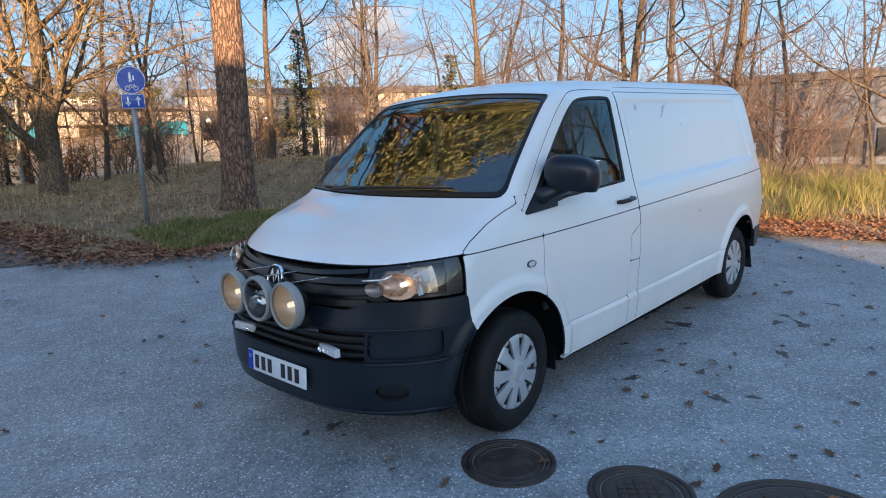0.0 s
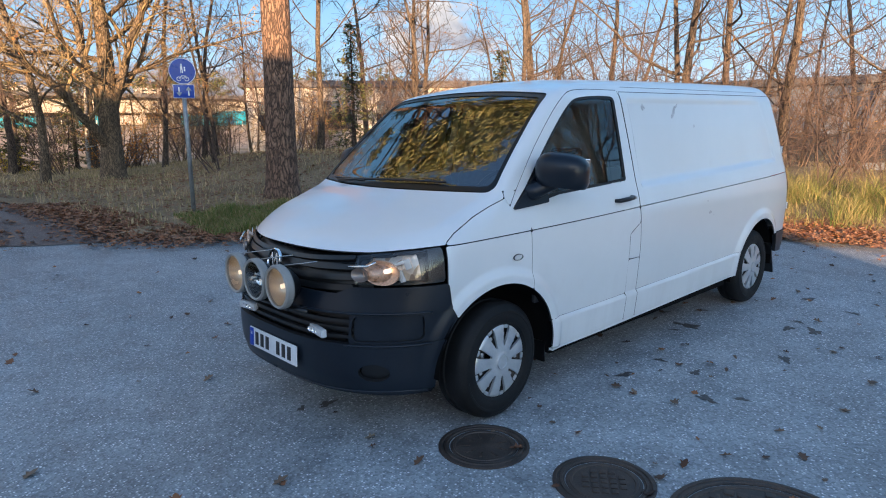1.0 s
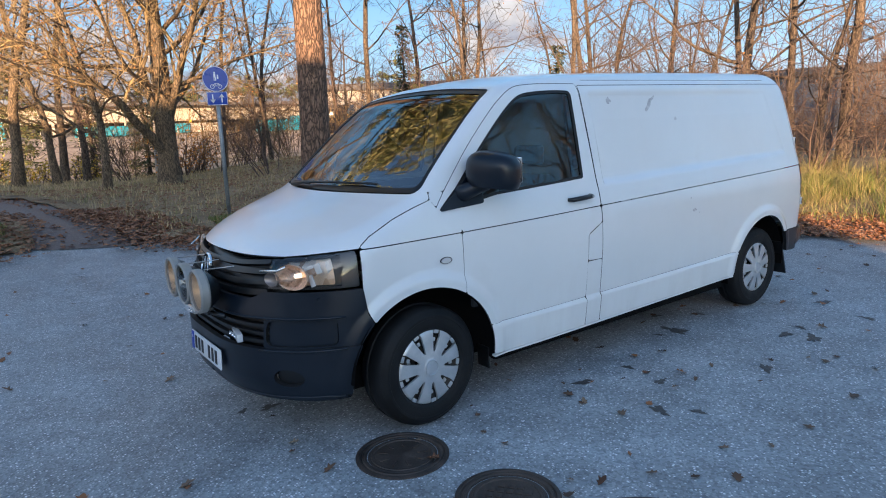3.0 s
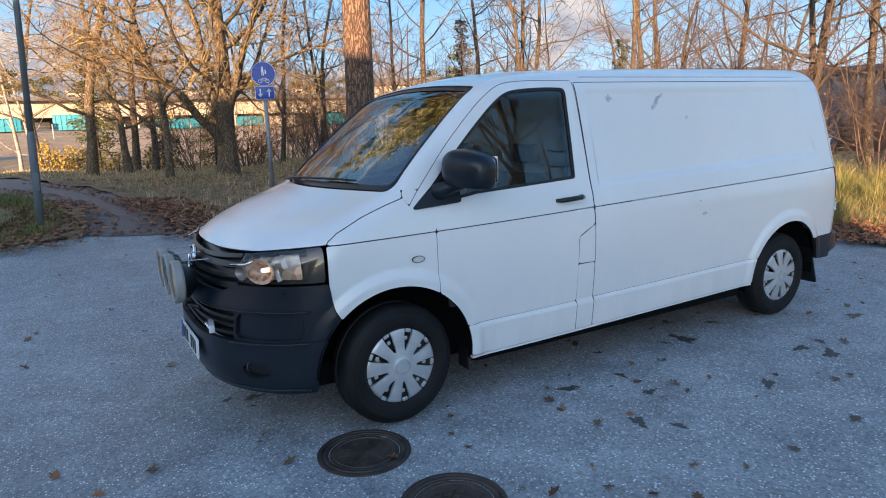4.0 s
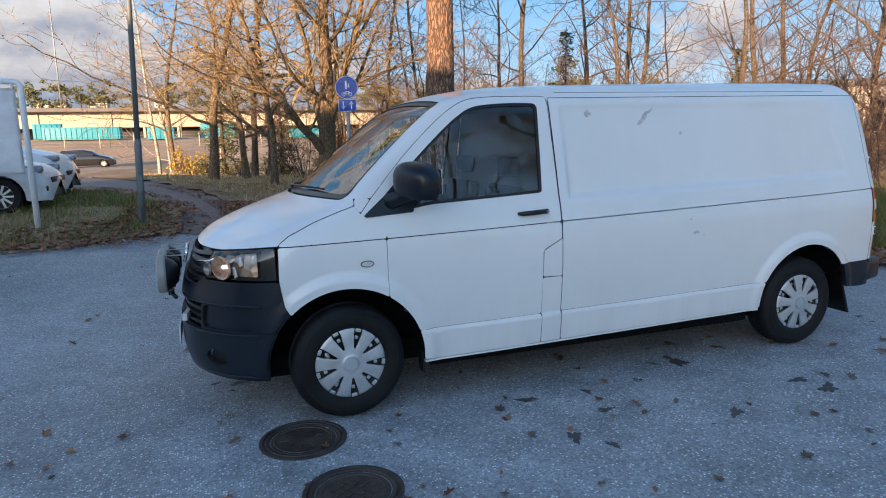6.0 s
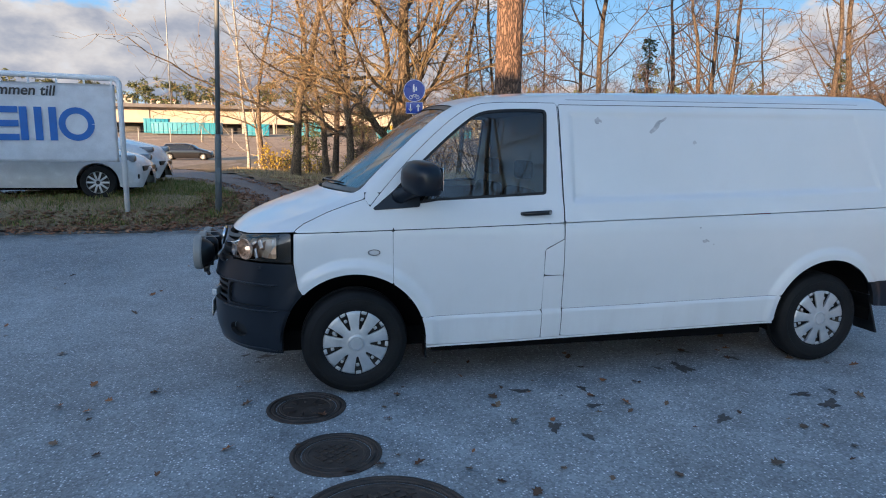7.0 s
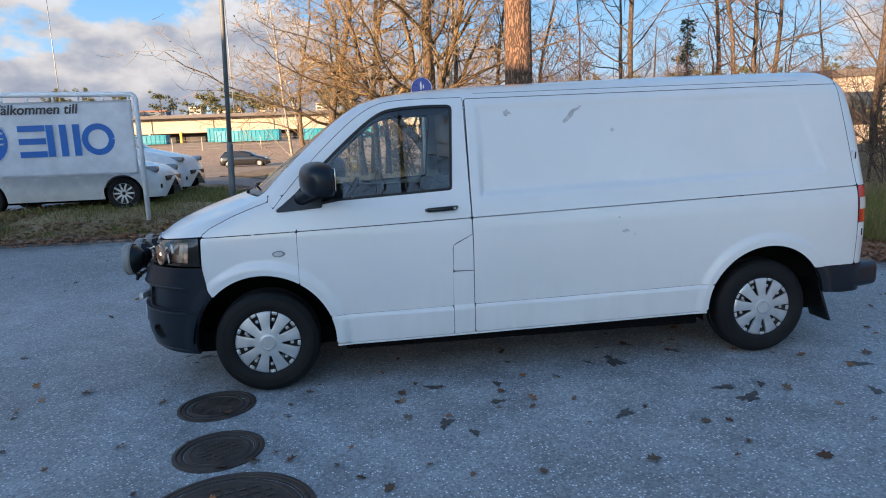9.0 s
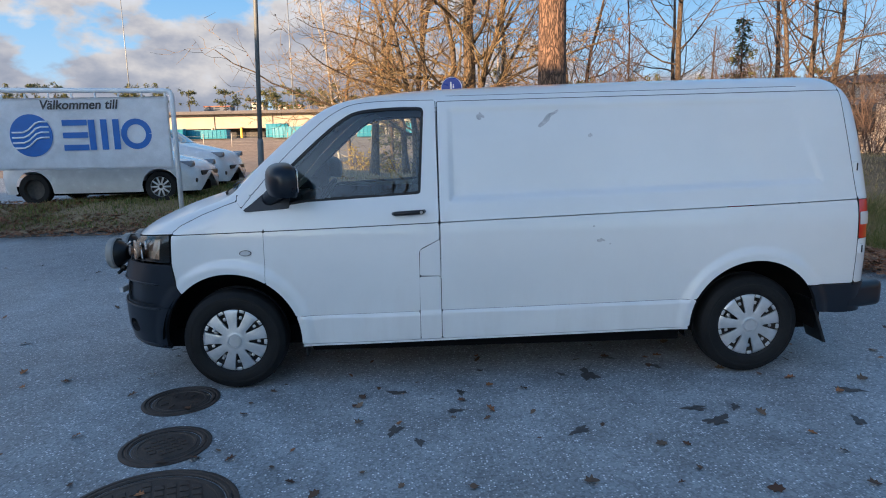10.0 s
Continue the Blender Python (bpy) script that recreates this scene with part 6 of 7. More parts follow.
# fallen leaves
def litter(name, n, where, label, seed, size=(0.045, 0.095), lift=0.008, mat=None):
    g = np.random.default_rng(seed)
    v, f = [], []
    outline = [(0, -1.0), (0.55, -0.5), (0.5, -0.1), (0.9, 0.2), (0.35, 0.7), (0, 1.05), (-0.35, 0.7), (-0.9, 0.2), (-0.5, -0.1), (-0.55, -0.5)] if n > 1000 else [(0, -1.0), (0.32, -0.62), (0.72, -0.55), (0.52, -0.15), (0.95, 0.18), (0.48, 0.36), (0.36, 0.74), (0, 1.05), (-0.36, 0.74), (-0.48, 0.36), (-0.95, 0.18), (-0.52, -0.15), (-0.72, -0.55), (-0.32, -0.62)]
    k = 0
    while k < n:
        x, y = where(g, n)
        ok = np.isfinite(x)
        for px, py in zip(x[ok], y[ok]):
            if k >= n:
                break
            s, a = g.uniform(*size) * 0.55, g.uniform(0, 6.283)
            z = float(height(px, py)) + lift
            curl, tx, ty = g.uniform(0.1, 0.75), g.uniform(-0.35, 0.35), g.uniform(-0.35, 0.35)
            slim = g.uniform(0.6, 1.0)
            b = len(v)
            c, q = math.cos(a), math.sin(a)
            for ox, oy in outline:
                lx, ly = ox * s * slim, oy * s
                lz = curl * abs(ox) ** 1.5 * s + 0.3 * curl * oy * oy * s + tx * lx + ty * ly
                v.append((px + c * lx - q * ly, py + q * lx + c * ly, z + max(lz, -0.004) + 0.003))
            f.append(tuple(range(b, b + len(outline))))
            k += 1
    return tagged(part(name, mesh_from(name, v, f, mat or LITTER)), label, "fallen leaves", kind="stuff")


def strip(sdf, lo, hi, x0, x1, y0, y1):
    def f(g, n):
        x, y = g.uniform(x0, x1, n * 4), g.uniform(y0, y1, n * 4)
        d = sdf(x, y)
        bad = (d < lo) | (d > hi) | (g.random(len(x)) > np.exp(-np.maximum(d, 0) * 3.2))
        return np.where(bad, np.nan, x), y
    return f


litter("leaf_litter_left", 7600, strip(EDGE_A, -0.95, 0.5, -11, -1.0, 5.6, 9.5), "brown fallen leaves along the verge", 21, lift=0.055)
litter("leaf_litter_back", 6800, strip(EDGE_B, -0.9, 0.7, -0.6, 7, 4.6, 10), "reddish-brown fallen leaves along the bank", 22, lift=0.045)
litter("leaf_litter_east", 12000, strip(EDGE_B, -1.25, 0.35, 6.0, 9.2, -7, 4), "sunlit orange-brown leaves beside the yard", 23, lift=0.045)
litter("leaf_litter_wood", 5200, scatter(EDGE_B, -2, 9, 6.5, 16, 0.6), "scattered withered leaves in the grass", 24, lift=0.07)
litter("leaf_litter_path", 1500, strip(lambda x, y: -np.abs(PATH_AREA(x, y)), -0.5, 0.0, -5, 0.6, 6.8, 15), "trodden brown leaves along the foot path", 26, lift=0.018)
litter("yard_leaves", 400, lambda g, n: (g.uniform(-7, 7, n), np.where(g.random(n) < 0.6, g.uniform(-3.2, 6, n), g.uniform(-2.4, -0.4, n))), "single fallen leaves scattered on the asphalt", 25, (0.028, 0.075), 0.004, DULL_LEAF)

# ---- banner, lamp post, sign, parked cars, buildings, clouds ----
def street_sign(x, y):
    z0 = float(height(x, y))
    s = tagged(new("road_sign"), "blue round cycle and foot path sign on a steel post", "road sign")
    s.matrix_basis = pose(x, y, z0, 0, 0, -17)
    part("post", tube([(0, 0.02, -0.2), (0, 0.02, 2.62)], 0.036, 14), GALV, s)
    zc = 2.59 - z0
    disc = part("disc", lathe([(0, -0.012), (0.212, -0.012), (0.215, -0.009), (0.215, 0.0), (0.0, 0.0)], "y", (0, -0.02, zc), 48), SIGN_BLUE, s)
    part("disc_rim", lathe([(0.203, -0.0145), (0.210, -0.0145), (0.210, -0.011), (0.203, -0.011), (0.203, -0.0145)], "y", (0, -0.02, zc), 48), SIGN_WHITE, disc)
    y1 = -0.034
    # the walkers and the cycle, as plain bars and rings
    for bx, bz, w, h in ((-0.012, 0.105, 0.026, 0.03), (-0.012, 0.055, 0.034, 0.065), (-0.022, 0.0, 0.013, 0.06), (0.002, 0.0, 0.013, 0.06), (0.038, 0.06, 0.02, 0.022), (0.038, 0.022, 0.024, 0.045)):
        part("pictogram_bar", box((w, 0.003, h), (bx, y1, zc + bz), 0.001), SIGN_WHITE, disc)
    for bx in (-0.062, 0.062):
        part("pictogram_ring", lathe([(0.028, y1 - 0.0015), (0.036, y1 - 0.0015), (0.036, y1 + 0.001), (0.028, y1 + 0.001), (0.028, y1 - 0.0015)], "y", (bx, 0, zc - 0.125), 24), SIGN_WHITE, disc)
    for a, b in (((-0.062, -0.125), (-0.02, -0.075)), ((-0.02, -0.075), (0.045, -0.075)), ((0.045, -0.075), (0.062, -0.125)), ((-0.02, -0.075), (0.0, -0.125)), ((0.0, -0.125), (0.045, -0.075))):
        part("pictogram_line", tube([(a[0], y1, zc + a[1]), (b[0], y1, zc + b[1])], 0.005, 6), SIGN_WHITE, disc)
    zp = 2.262 - z0
    plate = part("sub_plate", box((0.34, 0.008, 0.225), (0, -0.02, zp), 0.003), SIGN_BLUE, s)
    for w, h, dx, dz in ((0.33, 0.006, 0, 0.108), (0.33, 0.006, 0, -0.108), (0.006, 0.21, 0.164, 0), (0.006, 0.21, -0.164, 0)):
        part("plate_border", box((w, 0.002, h), (dx, -0.0255, zp + dz), 0.0006), SIGN_WHITE, plate)
    for dx, up in ((-0.075, -1), (0.075, 1)):
        part("arrow_shaft", box((0.02, 0.003, 0.10), (dx, -0.0255, zp - up * 0.02), 0.001), SIGN_WHITE, plate)
        b = bmesh.new()
        c = [b.verts.new((dx + q, -0.027, zp + up * r)) for q, r in ((-0.045, 0.018), (0.045, 0.018), (0.0, 0.08))]
        b.faces.new(c)
        bmesh.ops.solidify(b, geom=b.faces[:], thickness=0.002)
        part("arrow_head", b, SIGN_WHITE, plate)
    for z in (zc, zp):
        part("clamp", box((0.09, 0.05, 0.03), (0, 0.005, z), 0.006), STEEL, s)


def lamp_post(x, y):
    z0 = float(height(x, y))
    s = tagged(new("lamp_post"), "tall grey galvanised lamp post on the verge", "lamp post")
    s.matrix_basis = pose(x, y, z0, 0.4, 2.0, 0)
    part("lower_tube", tube([(0, 0, -0.3), (0, 0, 1.35), (0, 0, 1.42)], [0.056, 0.056, 0.044], 18), POST_GREY, s)
    part("upper_tube", tube([(0, 0, 1.40), (0, 0, 6.5)], [0.042, 0.036], 18), POST_GREY, s)
    part("service_door", box((0.08, 0.012, 0.26), (0, -0.054, 0.7), 0.004), POST_GREY, s)
    part("luminaire", box((0.5, 0.2, 0.1), (0.15, 0, 6.5), 0.04), POST_GREY, s)


def banner_frame(y=7.3):
    x1, x0 = -3.31, -6.95
    z0 = 0.50
    s = tagged(new("banner_stand"), "white tubular banner frame with blue logo and welcome text", "banner")
    s.matrix_basis = pose(0, 0, 0)
    top = 2.60
    pts = [(x1, y, z0 - 0.3), (x1, y, top - 0.12)] + [(x1 - 0.10 + 0.10 * math.cos(a), y, top - 0.10 + 0.10 * math.sin(a)) for a in (0, 0.4, 0.8, 1.2, 1.57)] + [(x0 + 0.10, y, top + 0.08)] + [(x0 + 0.10 - 0.10 * math.sin(a), y, top - 0.02 + 0.10 * math.cos(a)) for a in (0.4, 0.8, 1.2, 1.57)] + [(x0, y, z0 - 0.3)]
    part("frame", tube(pts, 0.045, 14), WHITE_COAT, s)
    # the sheet, a little slack, with gaps for the ties at its top
    def place(u, v):
        return np.stack([u, y - 0.02 + 0.012 * np.sin(u * 2.1) * np.sin((v - 1.2) * 2.4), v + 0.022 * (-3.4 - u) / 3.4], 1)
    uv, faces, rims = clip_grid(place, np.linspace(x0 + 0.08, x1 - 0.07, 60), np.linspace(1.20, 2.50, 26), lambda P: np.full(len(P), -1.0))
    b = bmesh.new()
    vs = [b.verts.new(tuple(p)) for p in place(uv[:, 0], uv[:, 1])]
    for f in faces:
        b.faces.new([vs[i] for i in f])
    bmesh.ops.solidify(b, geom=b.faces[:], thickness=0.004)
    sheet_ob = part("sheet", b, BANNER, s, "white printed banner sheet", smooth=True)
    for i in range(9):
        x = x1 - 0.12 - i * 0.42
        part("tie", box((0.03, 0.03, 0.10), (x, y - 0.01, 2.53 + 0.022 * (x1 - x) / 3.4), 0.006), WHITE_COAT, s)
    up = Matrix.Rotation(radians(90), 3, "X") 
    tilt = Matrix.Rotation(radians(0.6), 3, "Y")
    front = y - 0.041
    letters("V\u00e4lkommen till", 0.232, (-5.00, front, 2.375), tilt @ up, INK, "welcome_text", sheet_ob, 0.18, 0.002, 0.0045)
    # the blue round mark with pale waves, and the three large letters as plain shapes
    part("logo_disc", lathe([(0, front + 0.004), (0.385, front + 0.004), (0.385, front + 0.012), (0, front + 0.012)], "y", (-5.905, 0, 1.845), 56), LOGO_BLUE, sheet_ob)
    for k, dz in enumerate((0.13, 0.035, -0.06, -0.155)):
        pts = [(-5.905 + q, front, 1.845 + dz + r) for q, r in ((-0.34, -0.07), (-0.14, -0.07), (-0.04, -0.03), (0.10, 0.09), (0.18, 0.115), (0.33, 0.115))]
        part("logo_wave", tube(pts, 0.016, 6), BANNER, sheet_ob)
    def bar(pts, r, dy=0.0, name="logo_stroke"):
        b = bmesh.new()
        P = [Vector((p[0], 0, p[1])) for p in pts]
        L, R = [], []
        for i, p in enumerate(P):
            d = (P[min(i + 1, len(P) - 1)] - P[max(i - 1, 0)]).normalized()
            n = Vector((-d.z, 0, d.x)) * r
            L.append(b.verts.new((p.x + n.x, front - dy, p.z + n.z)))
            R.append(b.verts.new((p.x - n.x, front - dy, p.z - n.z)))
        flat = [b.faces.new((L[i], R[i], R[i + 1], L[i + 1])) for i in range(len(P) - 1)]
        rim = bmesh.ops.extrude_face_region(b, geom=flat)
        bmesh.ops.translate(b, vec=(0, 0.006, 0), verts=[q for q in rim["geom"] if isinstance(q, bmesh.types.BMVert)])
        bmesh.ops.recalc_face_normals(b, faces=b.faces)
        part(name, b, LOGO_BLUE, sheet_ob)
    def ring(cx, cz, r):
        return [(cx + r * math.cos(radians(15 * i)), cz + r * math.sin(radians(15 * i))) for i in range(25)]
    cz = 1.835
    # the mark beside it: stacked bars, upright bars and a ring
    for dz in (0.225, 0.0, -0.225):
        bar([(-5.33, cz + dz), (-4.88, cz + dz)], 0.052)
    for x in (-4.80, -4.58, -4.36):
        bar([(x, cz - 0.275), (x, cz + 0.275)], 0.058)
    bar(ring(-4.0, cz, 0.226), 0.052)


def parked_car(x, y, length, heading, paint, dark_rear=False, label="", tall=1.47, hood=0.95, name="car", seed=0):
    """A hatchback, nose towards +x: body, windows, lamps and wheels."""
    c = tagged(new(name), label, "car", "parked cars")
    c.matrix_basis = pose(x, y, float(height(x, y)), 0, 0, heading)
    L, W = length / 2, 0.88
    wb = length * 0.31
    top = curve((-L, 0.62), (-L + 0.05, 0.95), (-L + 0.25, tall - 0.28), (-L + 0.55, tall - 0.04), (-0.2, tall), (0.45, tall - 0.10), (1.0, hood + 0.12), (L - 0.75, hood), (L - 0.25, hood - 0.14), (L - 0.05, 0.66), (L, 0.5))
    half = curve((0.15, W - 0.09), (0.4, W - 0.01), (0.6, W), (0.85, W - 0.015), (1.0, W - 0.06), (1.2, W - 0.14), (tall, W - 0.26), (tall + 0.3, W - 0.4))
    def car_skin(P):
        px, py, pz = P[:, 0], np.abs(P[:, 1]), P[:, 2]
        side = half(pz) - 0.10 * np.maximum(np.abs(px) / L - 0.55, 0) ** 2 / 0.2
        g = smax(py - side, (pz - top(px + 0.10 * (py / W) ** 2 * np.sign(px)) + 0.05 * (py / W) ** 2) * 0.8, 0.16)
        ends = np.abs(px) - L + 0.16 * (py / W) ** 3 + 0.05 * np.abs(pz - 0.55)
        return smax(g, ends, 0.12)
    def place(u, v):
        base = np.stack([u, 0 * u, 0 * u + 0.55], 1)
        way = np.stack([0 * u, np.sin(v), np.cos(v)], 1)
        a, b = np.full(len(u), 0.0), np.full(len(u), 2.0)
        for _ in range(18):
            m = 0.5 * (a + b)
            ins = car_skin(base + way * m[:, None]) < 0
            a, b = np.where(ins, m, a), np.where(ins, b, m)
        return base + way * a[:, None]
    us, vs = np.linspace(-L + 0.01, L - 0.01, 90), np.linspace(-2.1, 2.1, 80)
    arch = lambda P: np.minimum(np.hypot(P[:, 0] - wb, P[:, 2] - 0.31), np.hypot(P[:, 0] + wb, P[:, 2] - 0.31)) - 0.36
    glass_at = lambda P: np.where(np.abs(P[:, 1]) > 0.45, np.maximum.reduce([0.97 - P[:, 2], P[:, 2] - (top(P[:, 0]) - 0.11), P[:, 0] - (0.95 - 1.2 * (P[:, 2] - 0.97)), -L + 0.5 - P[:, 0]]),
                                  np.maximum.reduce([hood + 0.10 - P[:, 2], P[:, 2] - tall + 0.08, 0.4 - P[:, 0]]))
    for nm, reg, m in (("body", lambda P: np.maximum.reduce([-arch(P), 0.22 - P[:, 2], -glass_at(P)]), paint), ("windows", lambda P: np.maximum(glass_at(P) + 0.012, 0.22 - P[:, 2]), CAR_GLASS)):
        uv, faces, rims = clip_grid(place, us, vs, reg)
        part(nm, mesh_from(nm, place(uv[:, 0], uv[:, 1]), [f[::-1] for f in faces], m, True), parent=c)
    part("underbody", box((length - 0.5, 1.3, 0.2), (0, 0, 0.27), 0.03), DARK, c)
    for s in (-1, 1):
        part("headlight", box((0.34, 0.16, 0.13), (L - 0.30, s * 0.66, hood - 0.20), 0.05, 3), CAR_LAMP, c)
        part("fog_lamp", box((0.10, 0.12, 0.10), (L - 0.13, s * 0.66, 0.42), 0.03), BLACK, c)
        part("mirror", box((0.12, 0.2, 0.13), (0.62, s * 0.98, 1.02), 0.05, 3), paint, c)
        for wx in (wb, -wb):
            w = part("wheel", lathe([(0.0, s * -0.02), (0.20, s * 0.0), (0.215, s * 0.07)], "y", (wx, s * 0.76, 0.315), 32), RUSTY, c)
            part("tyre", lathe([(0.20, -0.1), (0.29, -0.1), (0.315, -0.07), (0.315, 0.07), (0.29, 0.1), (0.21, 0.095)], "y", (wx, s * 0.76, 0.315), 40), RUBBER, w)
            if not (dark_rear and wx < 0):
                for k in range(10):
                    a = 2 * math.pi * k / 10
                    part("spoke", box((0.16, 0.02, 0.035), (wx + 0.115 * math.cos(a), s * 0.85, 0.315 + 0.115 * math.sin(a)), 0.006, turn=Matrix.Rotation(-a, 3, "Y")), SILVER, w)
                part("rim_ring", lathe([(0.19, 0.0), (0.205, 0.012), (0.212, 0.0)], "y", (wx, s * 0.845, 0.315), 32), SILVER, w)
    part("grille", box((0.04, 1.0, 0.10), (L - 0.05, 0, 0.56), 0.02), BLACK, c)


POST_GREY = plain("grey_painted_post", (0.13, 0.145, 0.15), 0.55)
CAR_LAMP = plain("car_lamp_glass", (0.35, 0.36, 0.38), 0.08, 0.5, 0.8)
street_sign(1.87, 7.95)
lamp_post(-1.80, 7.3)
banner_frame()
parked_car(-5.22, 8.95, 4.0, 0, CAR_WHITE, True, "white hatchback parked behind the banner", name="hatchback")
parked_car(-5.75, 12.2, 4.5, -4, CAR_WHITE, False, "white estate car parked on the far side", tall=1.62, hood=1.08, name="estate_car")
parked_car(-10.2, 56.0, 4.4, 0, CAR_BLACK, False, "black estate car in the gravel lot", name="black_car")

# ---- buildings and the far distance ----
CLAD = surface("pale_cladding", (0.35, 0.305, 0.255), (0.43, 0.38, 0.32), 0.4, (0.6, 0.8), 0, 8.0, 0.05, 0.01)
ROOF = surface("dark_roof_felt", (0.10, 0.095, 0.10), (0.15, 0.14, 0.14), 0.3, (0.8, 0.95), 0, 6.0, 0.1, 0.01)
# pale concrete with cool shade put into its colour, against the warm sun
GREY_WALL = surface("shade_toned_concrete_wall", (0.095, 0.105, 0.13), (0.15, 0.165, 0.20), 0.35, (0.8, 0.95), 0, 9.0, 0.15, 0.01)
TURQ = plain("turquoise_container", (0.02, 0.22, 0.31), 0.55)
YELLOW = plain("yellow_paint", (0.62, 0.36, 0.02), 0.45)
BAY = plain("dark_bay", (0.02, 0.022, 0.028), 0.6)
ORANGE_ROOF = plain("tile_roof", (0.35, 0.12, 0.06), 0.7)
FENCE = plain("pale_fence", (0.42, 0.38, 0.33), 0.7)


def depot(x0, x1, y, ground, h):
    d = tagged(new("depot_building"), "long low industrial hall with loading bays", "building")
    n = int((x1 - x0) / 5)
    part("wall", box((x1 - x0, 14, h * 0.52), ((x0 + x1) / 2, y + 9, ground + h * 0.74), 0.05), CLAD, d)
    part("back_wall", box((x1 - x0, 0.4, h * 0.6), ((x0 + x1) / 2, y + 6, ground + h * 0.28), 0.03), BAY, d)
    part("roof", box((x1 - x0 + 2, 17, 0.55), ((x0 + x1) / 2, y + 8.2, ground + h + 0.2), 0.05), ROOF, d)
    for i in range(n + 1):
        part("column", box((0.35, 0.35, h * 0.52), (x0 + i * 5, y + 1.8, ground + h * 0.25), 0.03), YELLOW if i % 3 == 1 else CLAD, d)
    for i in range(n):
        part("bay", box((4.2, 0.15, h * 0.42), (x0 + 2.5 + i * 5, y + 5.7, ground + h * 0.22), 0.03), BAY, d)
        if i % 2 == 0:
            part("downpipe", tube([(x0 + i * 5 + 0.4, y + 1.9, ground), (x0 + i * 5 + 0.4, y + 1.9, ground + h)], 0.07, 8), CLAD, d)


def container(x, y, w, m, turn=0, h=1.5, label="turquoise waste container in the lot"):
    c = tagged(new("container"), label, "container", "containers in the lot")
    c.matrix_basis = pose(x, y, float(height(x, y)) + 0.02, 0, 0, turn)
    part("box", box((w, 2.0, h), (0, 0, h / 2 + 0.1), 0.04), m, c)
    for i in range(int(w / 0.6)):
        part("rib", box((0.08, 0.08, h - 0.1), (-w / 2 + 0.3 + i * 0.6, -1.03, h / 2 + 0.1), 0.01), m, c)
    part("rim", box((w + 0.12, 2.1, 0.1), (0, 0, h + 0.12), 0.02), m, c)


depot(-95, 90, 108, 2.2, 4.7)
cr = random.Random(4)
x = -62.0
while x < 50:
    w = cr.choice((3.2, 4.5, 6.0, 9.0))
    container(x, 91 + cr.uniform(-1.5, 3), w, YELLOW if cr.random() < 0.12 else CLAD if cr.random() < 0.12 else TURQ, cr.uniform(-6, 6), cr.choice((1.2, 1.5, 1.9)))
    x += w + cr.choice((0.4, 1.2, 4.0, 8))
fence = tagged(new("lot_fence"), "pale wire fence along the gravel lot", "fence")
post = None
for i in range(34):
    x = -70 + i * 3.6
    z = float(height(x, 80))
    if post is None:
        post = part("post", tube([(0, 0, -0.1), (0, 0, 1.7)], 0.05, 8), FENCE, fence)
        o = post
    else:
        o = new("post", post.data)
        o.parent = fence
    o.matrix_basis = pose(x, 80, z)
for k in range(5):
    part("wire", tube([(-70, 80, float(height(0, 80)) + 0.1 + k * 0.38), (49, 80, float(height(0, 80)) + 0.1 + k * 0.38)], 0.007, 4), FENCE, fence)


def block(x, y, w, d, h, wall, turn=0, label="pale apartment house on the far hill", roof=None, storeys=3, name="house", base=None):
    b = tagged(new(name), label, "building", "far houses")
    z = float(height(x, y)) if base is None else base
    b.matrix_basis = pose(x, y, z, 0, 0, turn)
    part("wall", box((w, d, h), (0, 0, h / 2), 0.05), wall, b)
    part("roof", box((w + 0.6, d + 0.6, 0.5), (0, 0, h + 0.2), 0.08), roof or ROOF, b)
    n = max(2, int(w / 4))
    for s in range(storeys):
        for i in range(n):
            part("window", box((w / n * 0.55, 0.12, h / storeys * 0.45), (-w / 2 + (i + 0.5) * w / n, -d / 2 - 0.03, (s + 0.55) * h / storeys), 0.02), CAR_GLASS, b)


def grey_hall():
    """A low concrete hall with a dark band of windows, seen between the trunks."""
    b = tagged(new("hall"), "grey concrete hall with dark window band", "building")
    b.matrix_basis = pose(44, 2, -1.35, 0, 0, -80)
    part("wall", box((46, 12, 5.2), (0, 6, 2.6), 0.05), GREY_WALL, b)
    part("roof", box((46.8, 12.8, 0.5), (0, 6, 5.4), 0.08), ROOF, b)
    for i in range(9):
        part("window", box((4.3, 0.2, 1.7), (-20 + i * 5, -0.03, 1.35), 0.02), BAY, b)
    for i in range(10):
        part("pilaster", box((0.35, 0.3, 5.0), (-22.5 + i * 5, -0.1, 2.5), 0.03), GREY_WALL, b)


for x, y, w, h, wall, roof in ((-46, 330, 16, 12, CLAD, None), (-66, 340, 24, 9, CLAD, ORANGE_ROOF), (-20, 345, 14, 15, CLAD, None), (-100, 330, 26, 8, GREY_WALL, ORANGE_ROOF), (10, 350, 20, 14, CLAD, None), (-85, 350, 12, 16, CLAD, None), (60, 340, 30, 12, CLAD, None), (110, 320, 26, 13, CLAD, None), (-140, 330, 30, 9, CLAD, ORANGE_ROOF)):
    block(x, y, w * 0.5, 8, h * 0.36, wall, 0, roof=roof)
fr = random.Random(12)
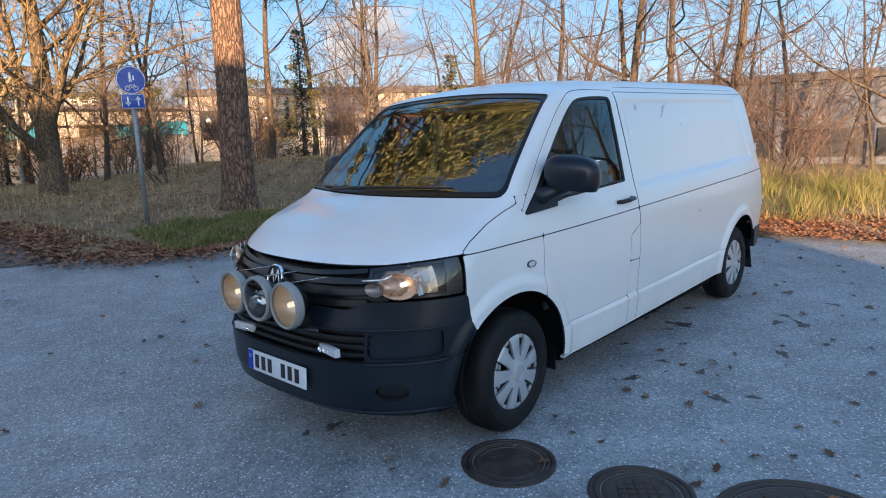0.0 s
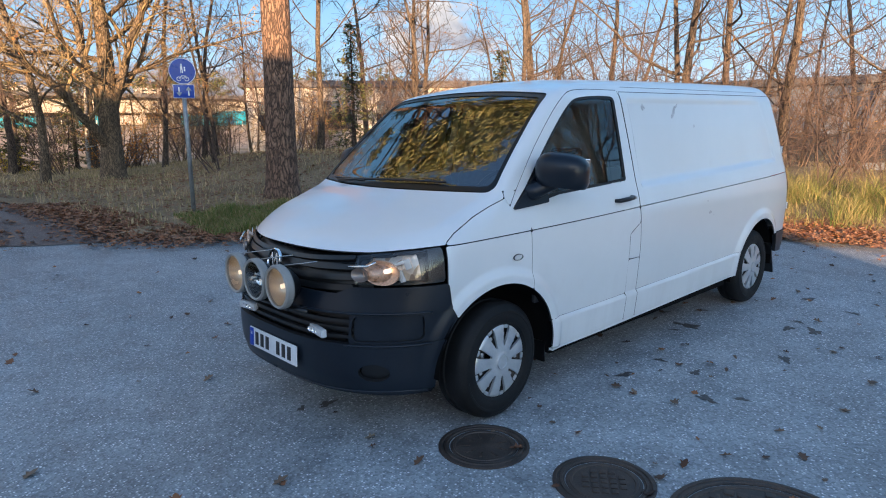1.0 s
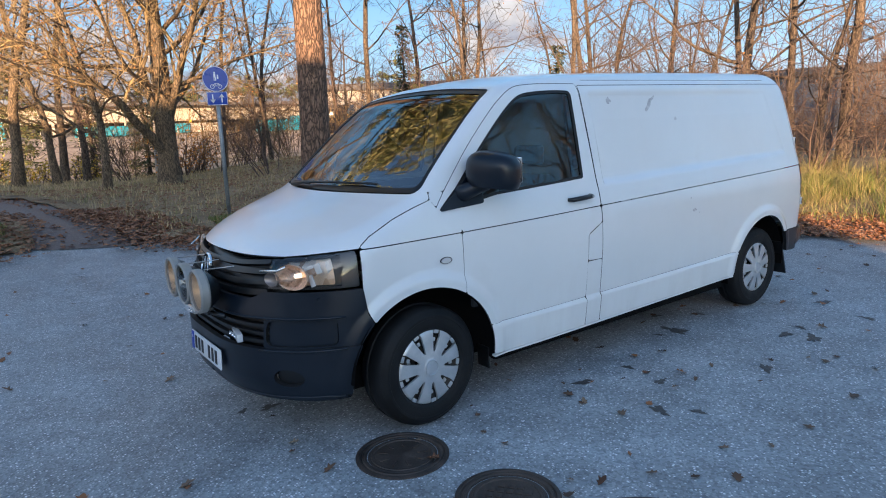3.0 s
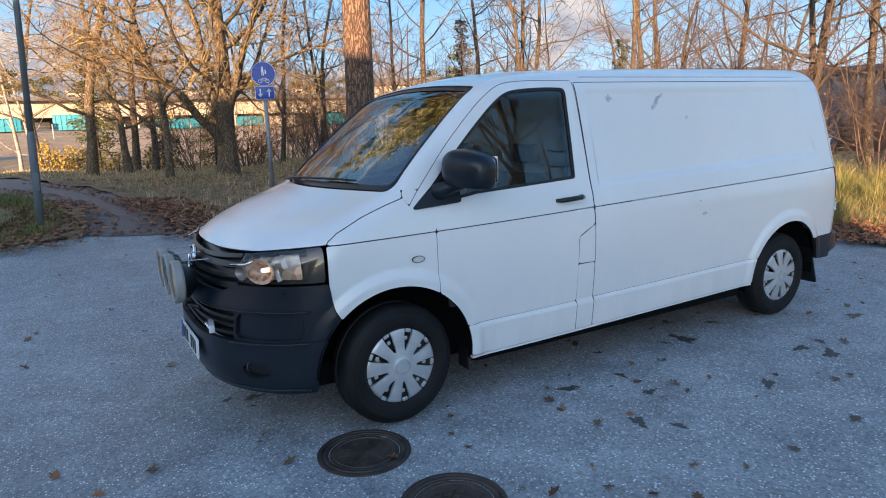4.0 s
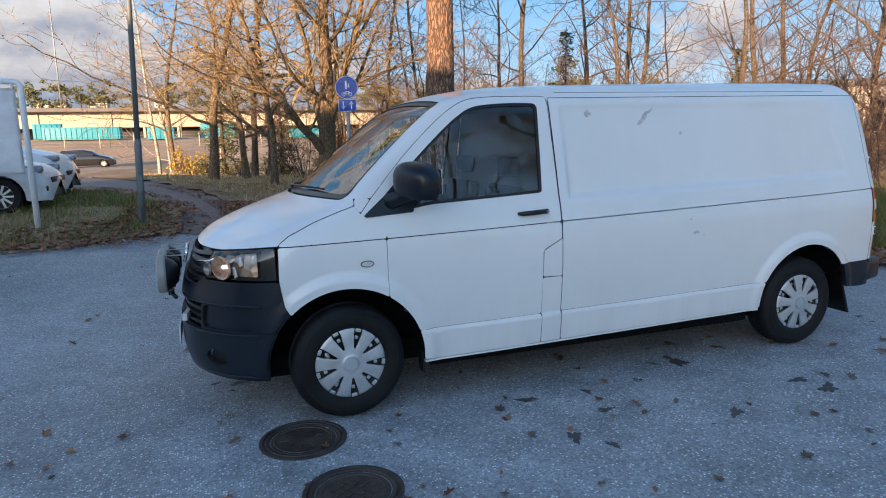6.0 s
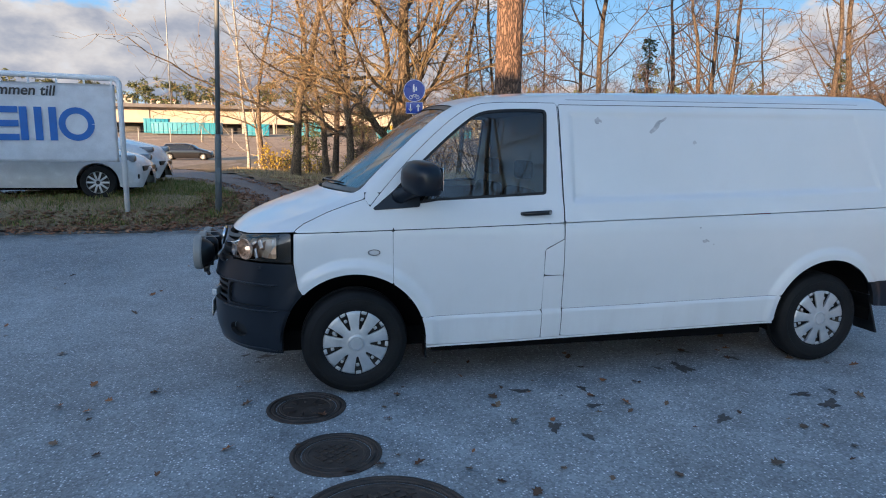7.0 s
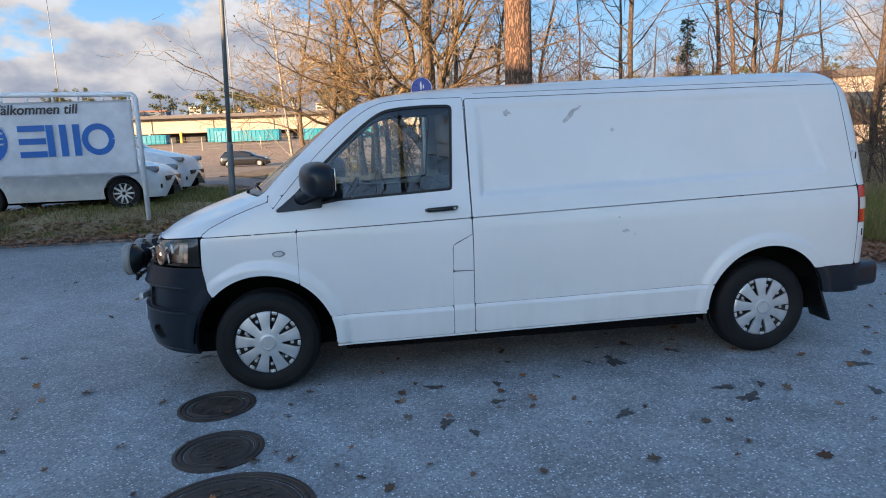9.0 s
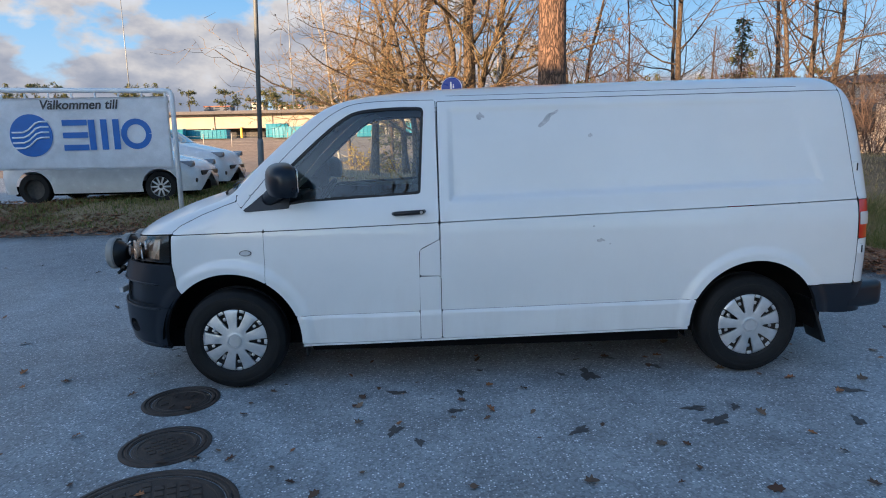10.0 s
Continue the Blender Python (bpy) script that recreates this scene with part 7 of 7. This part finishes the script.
def far_pine_mesh(seed):
    g = random.Random(seed)
    tw = Twigs()
    tw.limb([Vector((0, 0, -0.5)), Vector((0.2, 0, 5)), Vector((0, 0.1, 11))], [0.3, 0.22, 0.08], 6)
    for k in range(24):
        c = Vector((g.gauss(0, 2.1), g.gauss(0, 2.1), g.uniform(3.5, 11.5)))
        for _ in range(30):
            tw.leaf(c + rand_dir(g, 0.6) * g.uniform(0.1, 1.3), rand_dir(g), rand_dir(g), g.uniform(0.5, 1.0), 1, 0.45)
    return tw.mesh("far_pine", [BARK, SPRUCE])
FAR = [far_pine_mesh(1), far_pine_mesh(2)]
for i in range(64):
    a = radians(fr.uniform(-42, 40))
    r = fr.uniform(240, 330)
    x, y = r * math.sin(a), r * math.cos(a)
    stand("far_pine", FAR[i % 2], x, y, "pine on the far hill", "tree", "far pines", fr.uniform(0, 360), fr.uniform(0.6, 1.05))
# grey halls behind the wood on the other side
grey_hall()
block(36, 40, 30, 14, 4.6, CLAD, -30, "pale hall behind the wood", storeys=1, name="hall", base=0.0)
# masts
for x, y, h, r in ((-52, 118, 34, 0.10), (-28.5, 150, 38, 0.16)):
    m = tagged(new("mast"), "thin tall mast against the sky", "mast", "masts")
    m.matrix_basis = pose(x, y, float(height(x, y)))
    part("pole", tube([(0, 0, 0), (0, 0, h)], [r, r * 0.6], 8), GALV, m)

# the long low hall behind the yard, whose shadow lies over it
hall = tagged(new("shading_hall"), "long low industrial hall across the yard", "building")
hall.matrix_basis = pose(-10.0, -19.5, 0, 0, 0, 138.65)
part("wall", box((21, 10, 6.5), (10.5, 5.0, 3.25), 0.05), CLAD, hall)
part("roof", box((21.0, 10.4, 0.2), (10.5, 5.2, 6.6), 0.03), ROOF, hall)


# clouds: a far curtain round the northern sky
def cloud_material():
    m, t, b = blank("clouds")
    t.nodes.remove(b)
    c = t.nodes.new("ShaderNodeTexCoord")
    mp = nd(t, "Mapping")
    mp.inputs["Scale"].default_value = (0.0022, 0.0022, 0.0040)
    t.links.new(c.outputs["Object"], mp.inputs[0])
    big = noise_tex(t, mp.outputs[0], 1.6, 9, 0.52)
    sep = nd(t, "SeparateXYZ")
    t.links.new(c.outputs["Object"], sep.inputs[0])
    hgt = ramp_range(t, sep.outputs[2], 20, 340)
    west = ramp_range(t, sep.outputs[0], 1000, -500)
    cover = nd(t, "Math")
    cover.operation = "MULTIPLY_ADD"
    t.links.new(west, cover.inputs[0])
    cover.inputs[1].default_value = 0.24
    t.links.new(big, cover.inputs[2])
    less = nd(t, "Math")
    less.operation = "MULTIPLY_ADD"
    t.links.new(hgt, less.inputs[0])
    less.inputs[1].default_value = -0.22
    t.links.new(cover.outputs[0], less.inputs[2])
    mask = ramp(t, less.outputs[0], [(0.485, (0, 0, 0)), (0.53, (1, 1, 1))])
    tone = nd(t, "Math")
    tone.operation = "MULTIPLY_ADD"
    t.links.new(hgt, tone.inputs[0])
    tone.inputs[1].default_value = 0.42
    t.links.new(noise_tex(t, mp.outputs[0], 4.0, 8, 0.55), tone.inputs[2])
    col = ramp(t, tone.outputs[0], [(0.42, (0.33, 0.34, 0.38)), (0.60, (0.50, 0.475, 0.475)), (0.78, (0.80, 0.70, 0.60)), (1.0, (0.95, 0.90, 0.83))])
    blue = ramp(t, hgt, [(0.0, (0.78, 0.86, 0.86)), (0.35, (0.55, 0.76, 0.88)), (1.0, (0.27, 0.55, 0.83))])
    em = nd(t, "Emission", Strength=CLOUD_LIGHT)
    t.links.new(mixc(t, mask, blue, col), em.inputs[0])
    t.links.new(em.outputs[0], t.nodes["Material Output"].inputs[0])
    return m


def ramp_range(t, sock, a, b):
    r = nd(t, "MapRange")
    r.inputs["From Min"].default_value, r.inputs["From Max"].default_value = a, b
    t.links.new(sock, r.inputs["Value"])
    return r.outputs[0]


CLOUD_LIGHT = 0.30
v, f = [], []
for i in range(41):
    a = radians(-100 + 250 * i / 40)
    for z in (-20, 1100):
        v.append((1400 * math.sin(a), 1400 * math.cos(a), z))
for i in range(40):
    f.append((2 * i, 2 * i + 2, 2 * i + 3, 2 * i + 1))
cl = tagged(part("cloud_backdrop", mesh_from("cloud_backdrop", v, f, cloud_material())), "blue sky with warm-lit banks of cloud", "backdrop", kind="structure")
